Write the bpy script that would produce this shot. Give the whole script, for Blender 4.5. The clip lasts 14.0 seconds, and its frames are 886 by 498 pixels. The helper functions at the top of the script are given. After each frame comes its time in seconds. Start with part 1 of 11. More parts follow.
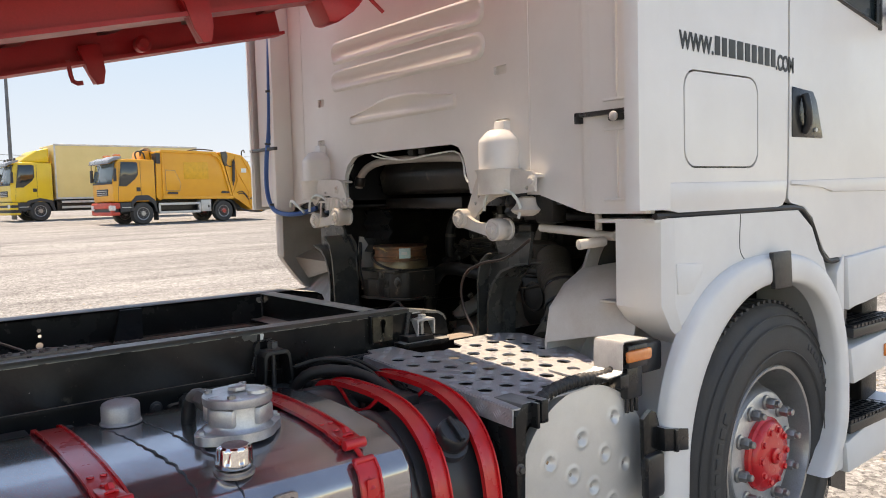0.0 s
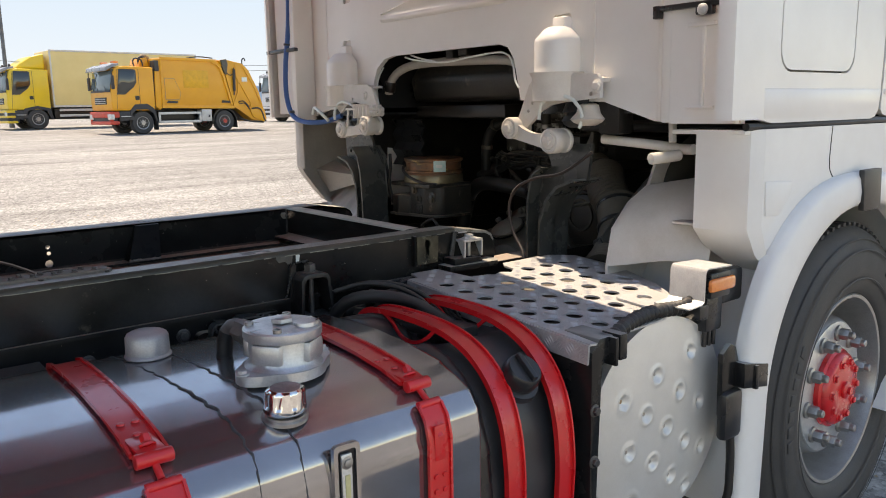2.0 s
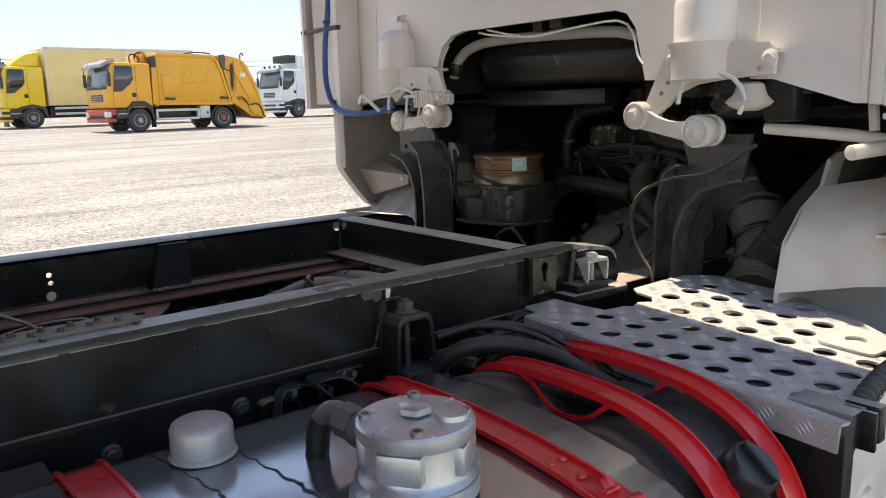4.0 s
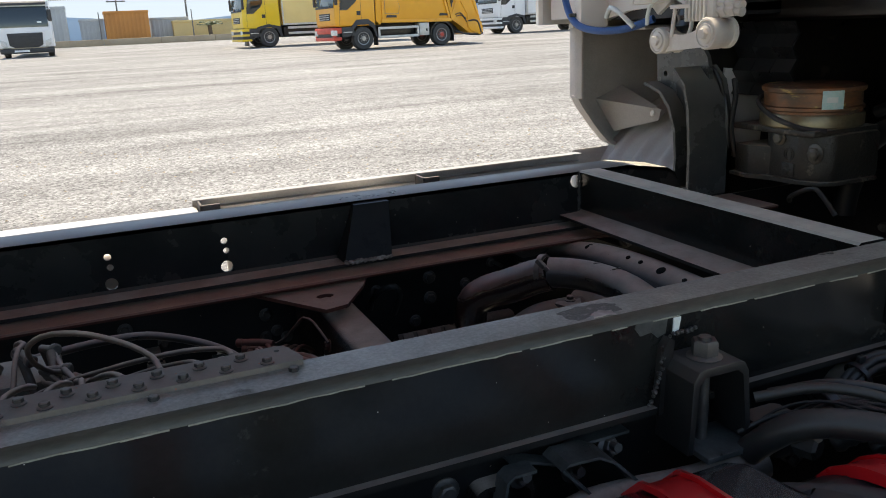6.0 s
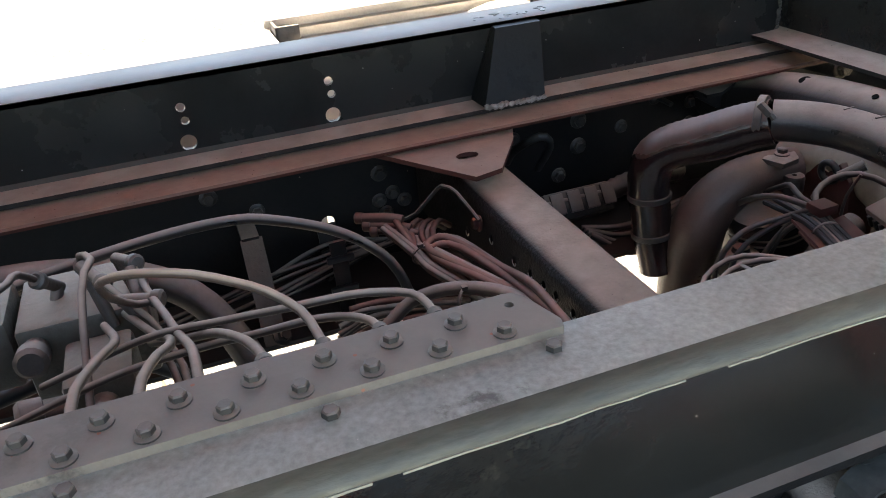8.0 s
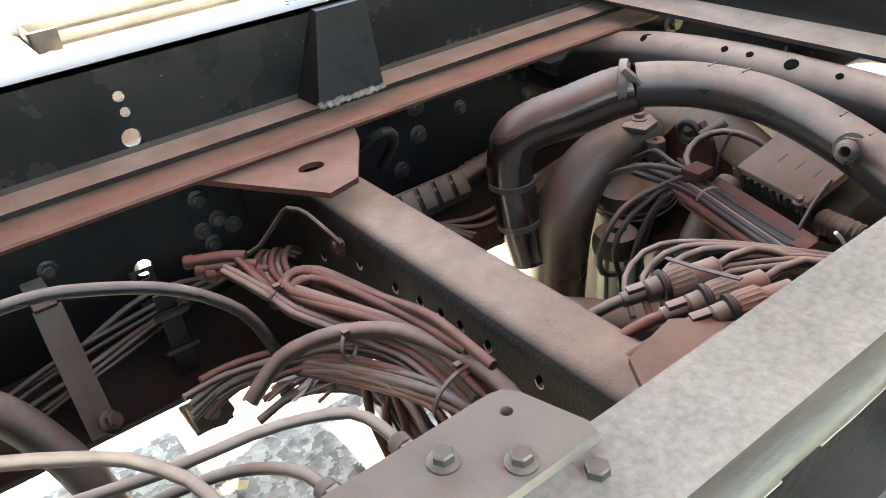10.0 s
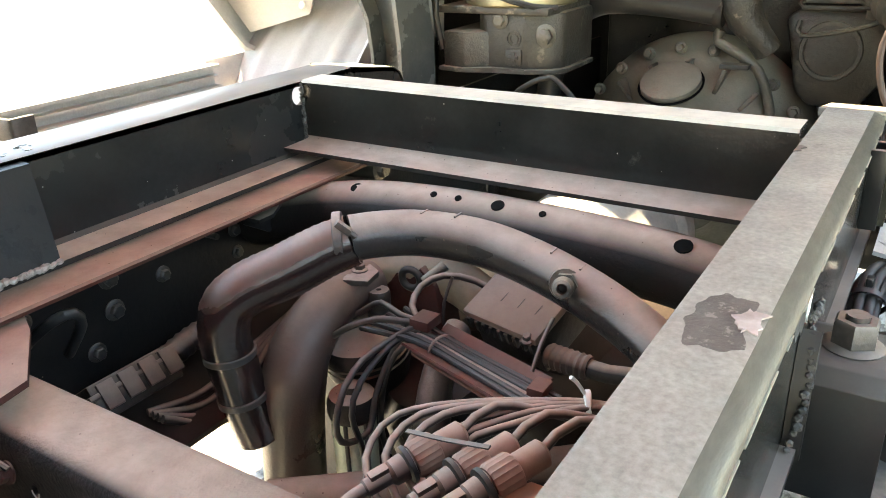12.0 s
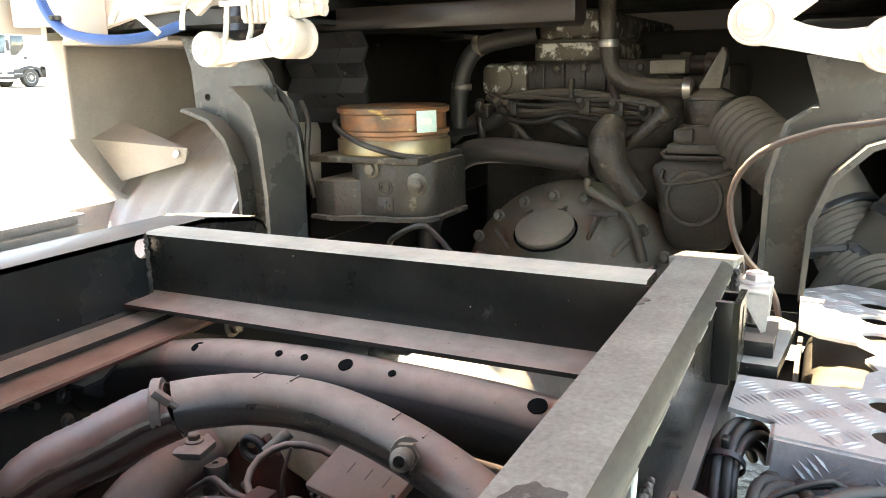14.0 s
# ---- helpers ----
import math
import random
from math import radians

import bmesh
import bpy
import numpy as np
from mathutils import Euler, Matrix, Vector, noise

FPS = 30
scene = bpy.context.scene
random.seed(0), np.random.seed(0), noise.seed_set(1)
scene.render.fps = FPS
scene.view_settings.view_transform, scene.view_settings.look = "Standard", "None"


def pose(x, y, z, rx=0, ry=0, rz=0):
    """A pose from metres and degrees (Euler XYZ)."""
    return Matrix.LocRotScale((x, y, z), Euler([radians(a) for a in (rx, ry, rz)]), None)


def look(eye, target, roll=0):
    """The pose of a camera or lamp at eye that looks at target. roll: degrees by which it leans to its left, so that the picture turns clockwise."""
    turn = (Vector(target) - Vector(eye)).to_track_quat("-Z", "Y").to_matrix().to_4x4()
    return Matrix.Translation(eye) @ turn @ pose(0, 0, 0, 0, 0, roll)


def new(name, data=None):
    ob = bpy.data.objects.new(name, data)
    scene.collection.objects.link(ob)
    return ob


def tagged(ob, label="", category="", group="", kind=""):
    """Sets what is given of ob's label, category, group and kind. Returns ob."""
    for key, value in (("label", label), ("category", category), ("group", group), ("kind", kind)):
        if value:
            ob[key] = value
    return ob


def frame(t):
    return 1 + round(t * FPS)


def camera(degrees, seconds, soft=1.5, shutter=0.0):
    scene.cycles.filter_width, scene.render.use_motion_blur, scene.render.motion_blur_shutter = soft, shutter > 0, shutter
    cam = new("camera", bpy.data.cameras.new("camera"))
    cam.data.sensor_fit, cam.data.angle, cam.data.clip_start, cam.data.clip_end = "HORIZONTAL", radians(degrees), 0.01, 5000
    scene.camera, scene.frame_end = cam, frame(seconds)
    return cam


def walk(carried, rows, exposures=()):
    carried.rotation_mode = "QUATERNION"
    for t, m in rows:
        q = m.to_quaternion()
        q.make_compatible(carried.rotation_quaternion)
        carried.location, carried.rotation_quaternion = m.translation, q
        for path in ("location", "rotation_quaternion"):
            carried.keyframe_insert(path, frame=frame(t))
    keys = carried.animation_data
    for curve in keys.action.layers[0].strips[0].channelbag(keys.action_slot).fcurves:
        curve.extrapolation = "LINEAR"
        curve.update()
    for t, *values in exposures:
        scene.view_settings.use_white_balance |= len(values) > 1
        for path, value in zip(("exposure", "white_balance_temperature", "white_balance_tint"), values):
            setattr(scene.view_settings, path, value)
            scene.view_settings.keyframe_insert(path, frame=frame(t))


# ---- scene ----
cam = camera(58.8, 14.0, 1.0)
PATH = [
    (0, (-1.421, -2.521, 1.428), (-0.175, -0.962, 1.294), -1.6),
    (0.5, (-1.413, -2.515, 1.426), (-0.17, -0.956, 1.266), -1.3),
    (1, (-1.393, -2.465, 1.419), (-0.168, -0.899, 1.199), -1.1),
    (1.5, (-1.382, -2.363, 1.416), (-0.168, -0.8, 1.13), -1.0),
    (2, (-1.379, -2.234, 1.412), (-0.156, -0.692, 1.061), -1.0),
    (2.2, (-1.369, -2.19, 1.407), (-0.143, -0.654, 1.034), -1.0),
    (4.3, (-1.237, -1.549, 1.392), (-0.016, -0.007, 1.029), -1.9),
    (4.5, (-1.216, -1.489, 1.391), (-0.03, 0.081, 1.031), -2.1),
    (5, (-1.122, -1.355, 1.399), (-0.082, 0.313, 1.031), -2.3),
    (5.5, (-1.057, -1.258, 1.404), (-0.178, 0.487, 0.975), -2.4),
    (6, (-1.03, -1.136, 1.397), (-0.284, 0.637, 0.852), -2.7),
    (6.5, (-1.021, -1.001, 1.387), (-0.355, 0.759, 0.711), -2.9),
    (7, (-1.034, -0.885, 1.369), (-0.46, 0.85, 0.558), -3.8),
    (7.2, (-1.047, -0.845, 1.359), (-0.518, 0.883, 0.501), -4.5),
    (9.3, (-1.071, -0.586, 1.335), (-0.322, 0.92, 0.254), -6.3),
    (9.5, (-1.068, -0.568, 1.327), (-0.26, 0.908, 0.247), -6.2),
    (10, (-1.058, -0.528, 1.314), (-0.091, 0.867, 0.257), -5.6),
    (10.5, (-1.046, -0.501, 1.306), (0.082, 0.805, 0.296), -4.5),
    (11, (-1.031, -0.479, 1.296), (0.259, 0.72, 0.348), -3.3),
    (11.5, (-1.004, -0.477, 1.296), (0.414, 0.629, 0.42), -2.6),
    (12, (-0.98, -0.472, 1.297), (0.564, 0.529, 0.514), -2.0),
    (12.5, (-0.963, -0.475, 1.302), (0.677, 0.446, 0.621), -1.4),
    (13, (-0.948, -0.477, 1.301), (0.751, 0.402, 0.718), -1.1),
    (13.5, (-0.932, -0.488, 1.298), (0.801, 0.375, 0.796), -1.1),
    (14, (-0.875, -0.512, 1.291), (0.873, 0.35, 0.843), -1.1),
]
walk(cam, [(t, look(eye, target, roll)) for t, eye, target, roll in PATH], [(0.0,0.98,8500,17),(2.2,1.04,8450,15),(4.5,1.22,8050,12),(5.0,0.92,7800,10),(5.5,0.84,7600,9),(6.0,0.98,7750,10),(6.5,0.96,7950,12),(7.2,1.66,8200,12),(9.3,3.9,10000,9),(10.0,4.0,10100,7),(12.0,4.0,10100,7),(13.0,3.97,9800,8),(14.0,3.68,9600,9)])

# ---- light ----
SUN = Vector((0.0, 0.36, 0.93)).normalized()
world = bpy.data.worlds.new("sky")
scene.world = world
world.use_nodes = True
wn, wl = world.node_tree.nodes, world.node_tree.links
sky = wn.new("ShaderNodeTexSky")
sky.sky_type, sky.sun_disc = "NISHITA", False
sky.sun_elevation = math.asin(SUN.z)
sky.sun_rotation = math.atan2(SUN.x, SUN.y)
sky.air_density, sky.dust_density, sky.ozone_density = 1.0, 0.12, 2.0
wl.new(sky.outputs[0], wn["Background"].inputs[0])
wn["Background"].inputs[1].default_value = 0.15
sun = new("sun", bpy.data.lights.new("sun", "SUN"))
sun.data.energy, sun.data.angle, sun.data.color = 3.4, radians(0.55), (1.0, 0.95, 0.87)
sun.matrix_world = look(SUN * 50, (0, 0, 0))

# ---- tools ----
BASE = {}
SHIFT = Vector((0, 0, 0))   # where the group of things now being built is set down


def thing(name, label, category, base=(0, 0, 0), group="", kind=""):
    ob = new(name)
    ob.empty_display_size = 0.1
    ob.location = Vector(base) + SHIFT
    BASE[ob] = Vector(base)
    return tagged(ob, label, category, group, kind)


def mesh_of(name, bm, material, base, sharp=38, recalc=True):
    if recalc:
        bmesh.ops.recalc_face_normals(bm, faces=bm.faces)
    me = bpy.data.meshes.new(name)
    bm.to_mesh(me)
    bm.free()
    me.transform(Matrix.Translation(-Vector(base)))
    for m in (material if isinstance(material, (list, tuple)) else [material]):
        me.materials.append(m)
    me.polygons.foreach_set("use_smooth", [True] * len(me.polygons))
    me.set_sharp_from_angle(angle=radians(sharp))
    return me


def part(name, bm, material, parent, label="", sharp=38, recalc=True):
    base = BASE[parent]
    ob = new(name, mesh_of(name, bm, material, base, sharp, recalc))
    ob.parent = parent
    BASE[ob] = base
    return tagged(ob, label)


def solid(name, bm, material, label, category, base=(0, 0, 0), group="", kind="", sharp=38, recalc=True):
    ob = new(name, mesh_of(name, bm, material, base, sharp, recalc))
    ob.location = Vector(base) + SHIFT
    BASE[ob] = Vector(base)
    return tagged(ob, label, category, group, kind)


def B():
    return bmesh.new()


def add(bm, verts, faces, m=None):
    vs = [bm.verts.new(m @ Vector(v) if m else v) for v in verts]
    out = []
    for f in faces:
        try:
            out.append(bm.faces.new([vs[i] for i in f]))
        except ValueError:
            pass
    return vs, out


def box(bm, lo, hi, bevel=0.0, m=None, seg=2):
    x0, y0, z0 = lo
    x1, y1, z1 = hi
    vs, fs = add(bm, [(x0, y0, z0), (x1, y0, z0), (x1, y1, z0), (x0, y1, z0), (x0, y0, z1), (x1, y0, z1), (x1, y1, z1), (x0, y1, z1)],
                 [(0, 3, 2, 1), (4, 5, 6, 7), (0, 1, 5, 4), (1, 2, 6, 5), (2, 3, 7, 6), (3, 0, 4, 7)], m)
    if bevel:
        es = list({e for f in fs for e in f.edges})
        bmesh.ops.bevel(bm, geom=es, offset=bevel, segments=seg, affect="EDGES", profile=0.5)


def prism(bm, poly, axis, a, b, bevel=0.0, m=None, seg=2):
    """A polygon in the two other axes (in x, y, z order), drawn out along axis from a to b."""
    i = "xyz".index(axis)

    def place(p, h):
        q = list(p)
        q.insert(i, h)
        return q
    n = len(poly)
    vs, fs = add(bm, [place(p, a) for p in poly] + [place(p, b) for p in poly],
                 [tuple(range(n)), tuple(range(2 * n - 1, n - 1, -1))] + [(k, (k + 1) % n, n + (k + 1) % n, n + k) for k in range(n)], m)
    if bevel:
        es = list({e for f in fs for e in f.edges})
        bmesh.ops.bevel(bm, geom=es, offset=bevel, segments=seg, affect="EDGES", profile=0.5)


def ring_frame(d):
    d = Vector(d).normalized()
    u = d.cross(Vector((0, 0, 1)))
    if u.length < 1e-3:
        u = d.cross(Vector((0, 1, 0)))
    u.normalize()
    return u, u.cross(d).normalized()


def lathe(bm, prof, origin, axis, seg=24, caps=True):
    """prof: (radius, height along axis) pairs."""
    o, d = Vector(origin), Vector(axis).normalized()
    u, v = ring_frame(d)
    rows = []
    for r, h in prof:
        rows.append([bm.verts.new(o + d * h + (u * math.cos(2 * math.pi * k / seg) + v * math.sin(2 * math.pi * k / seg)) * max(r, 1e-4)) for k in range(seg)])
    for a, b in zip(rows, rows[1:]):
        for k in range(seg):
            bm.faces.new((a[k], a[(k + 1) % seg], b[(k + 1) % seg], b[k]))
    if caps:
        bm.faces.new(rows[0][::-1])
        bm.faces.new(rows[-1])


def cyl(bm, p0, p1, r, seg=20, edge=0.0):
    d = Vector(p1) - Vector(p0)
    h = d.length
    e = min(edge, h * 0.4, r * 0.5)
    prof = [(r, 0), (r, h)] if not e else [(r - e, 0), (r - e * 0.3, e * 0.3), (r, e), (r, h - e), (r - e * 0.3, h - e * 0.3), (r - e, h)]
    lathe(bm, prof, p0, d, seg)


def smooth_path(pts, step=0.02):
    pts = [Vector(p) for p in pts]
    if len(pts) < 3:
        return pts
    q = [pts[0] * 2 - pts[1]] + pts + [pts[-1] * 2 - pts[-2]]
    out = []
    for i in range(1, len(q) - 2):
        p0, p1, p2, p3 = q[i - 1:i + 3]
        n = max(2, int((p2 - p1).length / step))
        for k in range(n):
            t = k / n
            out.append(0.5 * (2 * p1 + (p2 - p0) * t + (2 * p0 - 5 * p1 + 4 * p2 - p3) * t * t + (3 * p1 - p0 - 3 * p2 + p3) * t ** 3))
    out.append(pts[-1])
    return out


def tube(bm, pts, r, seg=10, step=0.02, radii=None, ripple=0.0, flat=None):
    """A tube along a smooth path. radii: a function of the share of the way; ripple: ring relief; flat: vertical squash."""
    path = smooth_path(pts, step)
    u = None
    rows = []
    n = len(path)
    for i, p in enumerate(path):
        d = (path[min(i + 1, n - 1)] - path[max(i - 1, 0)]).normalized()
        if u is None:
            u = ring_frame(d)[0]
        u = (u - d * u.dot(d)).normalized()
        v = d.cross(u)
        rr = r * (radii(i / (n - 1)) if radii else 1.0) * (1 + (ripple if i % 2 else -ripple))
        rows.append([bm.verts.new(p + (u * math.cos(2 * math.pi * k / seg) + v * math.sin(2 * math.pi * k / seg)) * rr) for k in range(seg)])
    for a, b in zip(rows, rows[1:]):
        for k in range(seg):
            bm.faces.new((a[k], a[(k + 1) % seg], b[(k + 1) % seg], b[k]))
    bm.faces.new(rows[0][::-1])
    bm.faces.new(rows[-1])
    return path


def circle(cx, cy, r, n=16, sy=None):
    return [(cx + r * math.cos(2 * math.pi * k / n), cy + (sy or r) * math.sin(2 * math.pi * k / n)) for k in range(n)]


def rounded(x0, y0, x1, y1, r, n=4):
    out = []
    for cx, cy, a in ((x1 - r, y1 - r, 0), (x0 + r, y1 - r, 90), (x0 + r, y0 + r, 180), (x1 - r, y0 + r, 270)):
        for k in range(n + 1):
            w = radians(a + 90 * k / n)
            out.append((cx + r * math.cos(w), cy + r * math.sin(w)))
    return out


def inside(p, poly):
    hit = False
    x, y = p
    for (x0, y0), (x1, y1) in zip(poly, poly[1:] + poly[:1]):
        if (y0 > y) != (y1 > y) and x < (x1 - x0) * (y - y0) / (y1 - y0) + x0:
            hit = not hit
    return hit


def plate(bm, outline, holes, thick, m, grid=0.0):
    """A flat plate with holes: the outline in the plane of m's x and y, thickness along its z, centred."""
    from mathutils.geometry import delaunay_2d_cdt
    pts, edges = [], []
    for loop in [outline] + list(holes):
        k = len(pts)
        pts += [Vector(p) for p in loop]
        edges += [(k + i, k + (i + 1) % len(loop)) for i in range(len(loop))]
    if grid:
        xs, ys = [p[0] for p in outline], [p[1] for p in outline]
        gx = min(xs) + grid / 2
        while gx < max(xs):
            gy = min(ys) + grid / 2
            while gy < max(ys):
                if inside((gx, gy), outline) and not any(inside((gx, gy), h) for h in holes):
                    pts.append(Vector((gx, gy)))
                gy += grid
            gx += grid
    vs, es, fs, _, _, _ = delaunay_2d_cdt(pts, edges, [], 0, 1e-6)
    keep = []
    for f in fs:
        c = (sum(vs[i][0] for i in f) / len(f), sum(vs[i][1] for i in f) / len(f))
        if inside(c, outline) and not any(inside(c, h) for h in holes):
            keep.append(f)
    top = [bm.verts.new(m @ Vector((v[0], v[1], thick / 2))) for v in vs]
    bot = [bm.verts.new(m @ Vector((v[0], v[1], -thick / 2))) for v in vs]
    count = {}
    for f in keep:
        bm.faces.new([top[i] for i in f])
        bm.faces.new([bot[i] for i in f][::-1])
        for a, b in zip(f, list(f[1:]) + [f[0]]):
            count[(a, b)] = 1
    for a, b in list(count):
        if (b, a) not in count:
            bm.faces.new((top[b], top[a], bot[a], bot[b]))
    loose = [v for v in top + bot if not v.link_faces]
    for v in loose:
        bm.verts.remove(v)


def hexbolt(bm, p, axis, r=0.012, h=0.009, washer=True):
    """A flanged hex bolt head that stands on p and points along axis."""
    d = Vector(axis).normalized()
    p = Vector(p)
    if washer:
        lathe(bm, [(r * 1.45, 0), (r * 1.45, h * 0.18), (r * 1.1, h * 0.35)], p, d, 16)
    lathe(bm, [(r, h * 0.25), (r, h * 0.9), (r * 0.86, h)], p, d, 6)
    lathe(bm, [(r * 0.8, h * 0.98), (r * 0.74, h * 1.04)], p, d, 12)


XZ = Matrix(((1, 0, 0, 0), (0, 0, -1, 0), (0, 1, 0, 0), (0, 0, 0, 1)))   # plane x, z seen along y
YZ = Matrix(((0, 0, 1, 0), (1, 0, 0, 0), (0, 1, 0, 0), (0, 0, 0, 1)))    # plane y, z seen along x


def at(x=0, y=0, z=0):
    return Matrix.Translation((x, y, z))


def flat_bar(bm, pts, width, thick, across):
    """A bent flat bar along pts; across: the direction of its width."""
    pts = [Vector(p) for p in pts]
    w = Vector(across).normalized() * width / 2
    rows = []
    for i, p in enumerate(pts):
        d = (pts[min(i + 1, len(pts) - 1)] - pts[max(i - 1, 0)]).normalized()
        n = d.cross(w).normalized() * thick / 2
        rows.append([bm.verts.new(p + s) for s in (-w - n, w - n, w + n, -w + n)])
    for a, b in zip(rows, rows[1:]):
        for k in range(4):
            bm.faces.new((a[k], a[(k + 1) % 4], b[(k + 1) % 4], b[k]))
    bm.faces.new(rows[0][::-1])
    bm.faces.new(rows[-1])

# ---- materials ----
def nd(nt, kind, **sets):
    n = nt.nodes.new(kind)
    for k, v in sets.items():
        if k.startswith("i_"):
            n.inputs[k[2:].replace("_", " ")].default_value = v
    return n


def mat(name, c1, c2=None, rough=(0.35, 0.55), metal=0.0, scale=5.0, fine=90.0, bump=0.06, dust=None, dust_amount=0.0, speck=None, coat=0.0, grain=0.25, spec=0.5, stretch=None, worn=None, lies=(0.22, 0.95)):
    """A worked surface: two colours by coarse stains, grain, bump, dust that lies on upward faces, small specks, worn bare spots."""
    m = bpy.data.materials.new(name)
    m.use_nodes = True
    nt = m.node_tree
    L = nt.links.new
    bsdf = nt.nodes["Principled BSDF"]
    tc = nt.nodes.new("ShaderNodeTexCoord")
    src = tc.outputs["Object"]
    if stretch:
        mp = nt.nodes.new("ShaderNodeMapping")
        mp.inputs["Scale"].default_value = stretch
        L(src, mp.inputs["Vector"])
        src = mp.outputs["Vector"]
    big = nd(nt, "ShaderNodeTexNoise", i_Scale=scale, i_Detail=6.0, i_Roughness=0.62)
    small = nd(nt, "ShaderNodeTexNoise", i_Scale=fine, i_Detail=4.0, i_Roughness=0.6)
    L(src, big.inputs["Vector"])
    L(src, small.inputs["Vector"])
    ramp = nt.nodes.new("ShaderNodeMapRange")
    ramp.inputs["From Min"].default_value, ramp.inputs["From Max"].default_value = 0.36, 0.66
    L(big.outputs["Fac"], ramp.inputs["Value"])
    mix = nt.nodes.new("ShaderNodeMix")
    mix.data_type = "RGBA"
    mix.inputs["A"].default_value = (*c1, 1)
    mix.inputs["B"].default_value = (*(c2 or [v * 0.82 for v in c1]), 1)
    L(ramp.outputs[0], mix.inputs["Factor"])
    g = nt.nodes.new("ShaderNodeMix")
    g.data_type, g.blend_type = "RGBA", "OVERLAY"
    g.inputs["Factor"].default_value = grain
    L(mix.outputs["Result"], g.inputs["A"])
    L(small.outputs["Fac"], g.inputs["B"])
    col = g.outputs["Result"]
    rr = nt.nodes.new("ShaderNodeMapRange")
    rr.inputs["From Min"].default_value, rr.inputs["From Max"].default_value = 0.3, 0.7
    rr.inputs["To Min"].default_value, rr.inputs["To Max"].default_value = rough
    L(big.outputs["Fac"], rr.inputs["Value"])
    rough_out = rr.outputs[0]
    metal_out = None
    if worn:
        wcol, amount, wscale = worn
        wn_ = nd(nt, "ShaderNodeTexNoise", i_Scale=wscale, i_Detail=8.0, i_Roughness=0.7)
        L(src, wn_.inputs["Vector"])
        wr = nt.nodes.new("ShaderNodeMapRange")
        wr.inputs["From Min"].default_value, wr.inputs["From Max"].default_value = 1 - amount, 1 - amount + 0.06
        L(wn_.outputs["Fac"], wr.inputs["Value"])
        wm = nt.nodes.new("ShaderNodeMix")
        wm.data_type = "RGBA"
        wm.inputs["B"].default_value = (*wcol, 1)
        L(wr.outputs[0], wm.inputs["Factor"])
        L(col, wm.inputs["A"])
        col = wm.outputs["Result"]
    if dust:
        geo = nt.nodes.new("ShaderNodeNewGeometry")
        sep = nt.nodes.new("ShaderNodeSeparateXYZ")
        L(geo.outputs["Normal"], sep.inputs[0])
        up = nt.nodes.new("ShaderNodeMapRange")
        up.inputs["From Min"].default_value, up.inputs["From Max"].default_value = lies
        up.inputs["To Min"].default_value, up.inputs["To Max"].default_value = dust_amount * 0.006, dust_amount
        L(sep.outputs["Z"], up.inputs["Value"])
        dn = nd(nt, "ShaderNodeTexNoise", i_Scale=scale * 2.3, i_Detail=7.0, i_Roughness=0.65)
        L(src, dn.inputs["Vector"])
        dr = nt.nodes.new("ShaderNodeMapRange")
        dr.inputs["From Min"].default_value, dr.inputs["From Max"].default_value = 0.3, 0.62
        dr.inputs["To Min"].default_value = 0.68
        L(dn.outputs["Fac"], dr.inputs["Value"])
        mu = nt.nodes.new("ShaderNodeMath")
        mu.operation = "MULTIPLY"
        L(up.outputs[0], mu.inputs[0])
        L(dr.outputs[0], mu.inputs[1])
        dm = nt.nodes.new("ShaderNodeMix")
        dm.data_type = "RGBA"
        dm.inputs["B"].default_value = (*dust, 1)
        L(mu.outputs[0], dm.inputs["Factor"])
        L(col, dm.inputs["A"])
        col = dm.outputs["Result"]
        ra = nt.nodes.new("ShaderNodeMix")
        ra.inputs[3].default_value = 0.9
        L(mu.outputs[0], ra.inputs[0])
        L(rough_out, ra.inputs[2])
        rough_out = ra.outputs[0]
    if speck:
        scol, sscale, size = speck
        vo = nd(nt, "ShaderNodeTexVoronoi", i_Scale=sscale)
        L(src, vo.inputs["Vector"])
        lt = nt.nodes.new("ShaderNodeMath")
        lt.operation = "LESS_THAN"
        lt.inputs[1].default_value = size
        L(vo.outputs["Distance"], lt.inputs[0])
        sm = nt.nodes.new("ShaderNodeMix")
        sm.data_type = "RGBA"
        sm.inputs["B"].default_value = (*scol, 1)
        L(lt.outputs[0], sm.inputs["Factor"])
        L(col, sm.inputs["A"])
        col = sm.outputs["Result"]
    L(col, bsdf.inputs["Base Color"])
    L(rough_out, bsdf.inputs["Roughness"])
    bsdf.inputs["Metallic"].default_value = metal
    bsdf.inputs["Specular IOR Level"].default_value = spec
    bsdf.inputs["Coat Weight"].default_value = coat
    bsdf.inputs["Coat Roughness"].default_value = 0.12
    if bump:
        bp = nt.nodes.new("ShaderNodeBump")
        bp.inputs["Strength"].default_value = bump
        bp.inputs["Distance"].default_value = 0.01
        L(small.outputs["Fac"], bp.inputs["Height"])
        L(bp.outputs[0], bsdf.inputs["Normal"])
    return m


def glass(name, tint, rough=0.04):
    m = bpy.data.materials.new(name)
    m.use_nodes = True
    b = m.node_tree.nodes["Principled BSDF"]
    b.inputs["Base Color"].default_value = (*tint, 1)
    b.inputs["Roughness"].default_value = rough
    b.inputs["Specular IOR Level"].default_value = 0.9
    return m


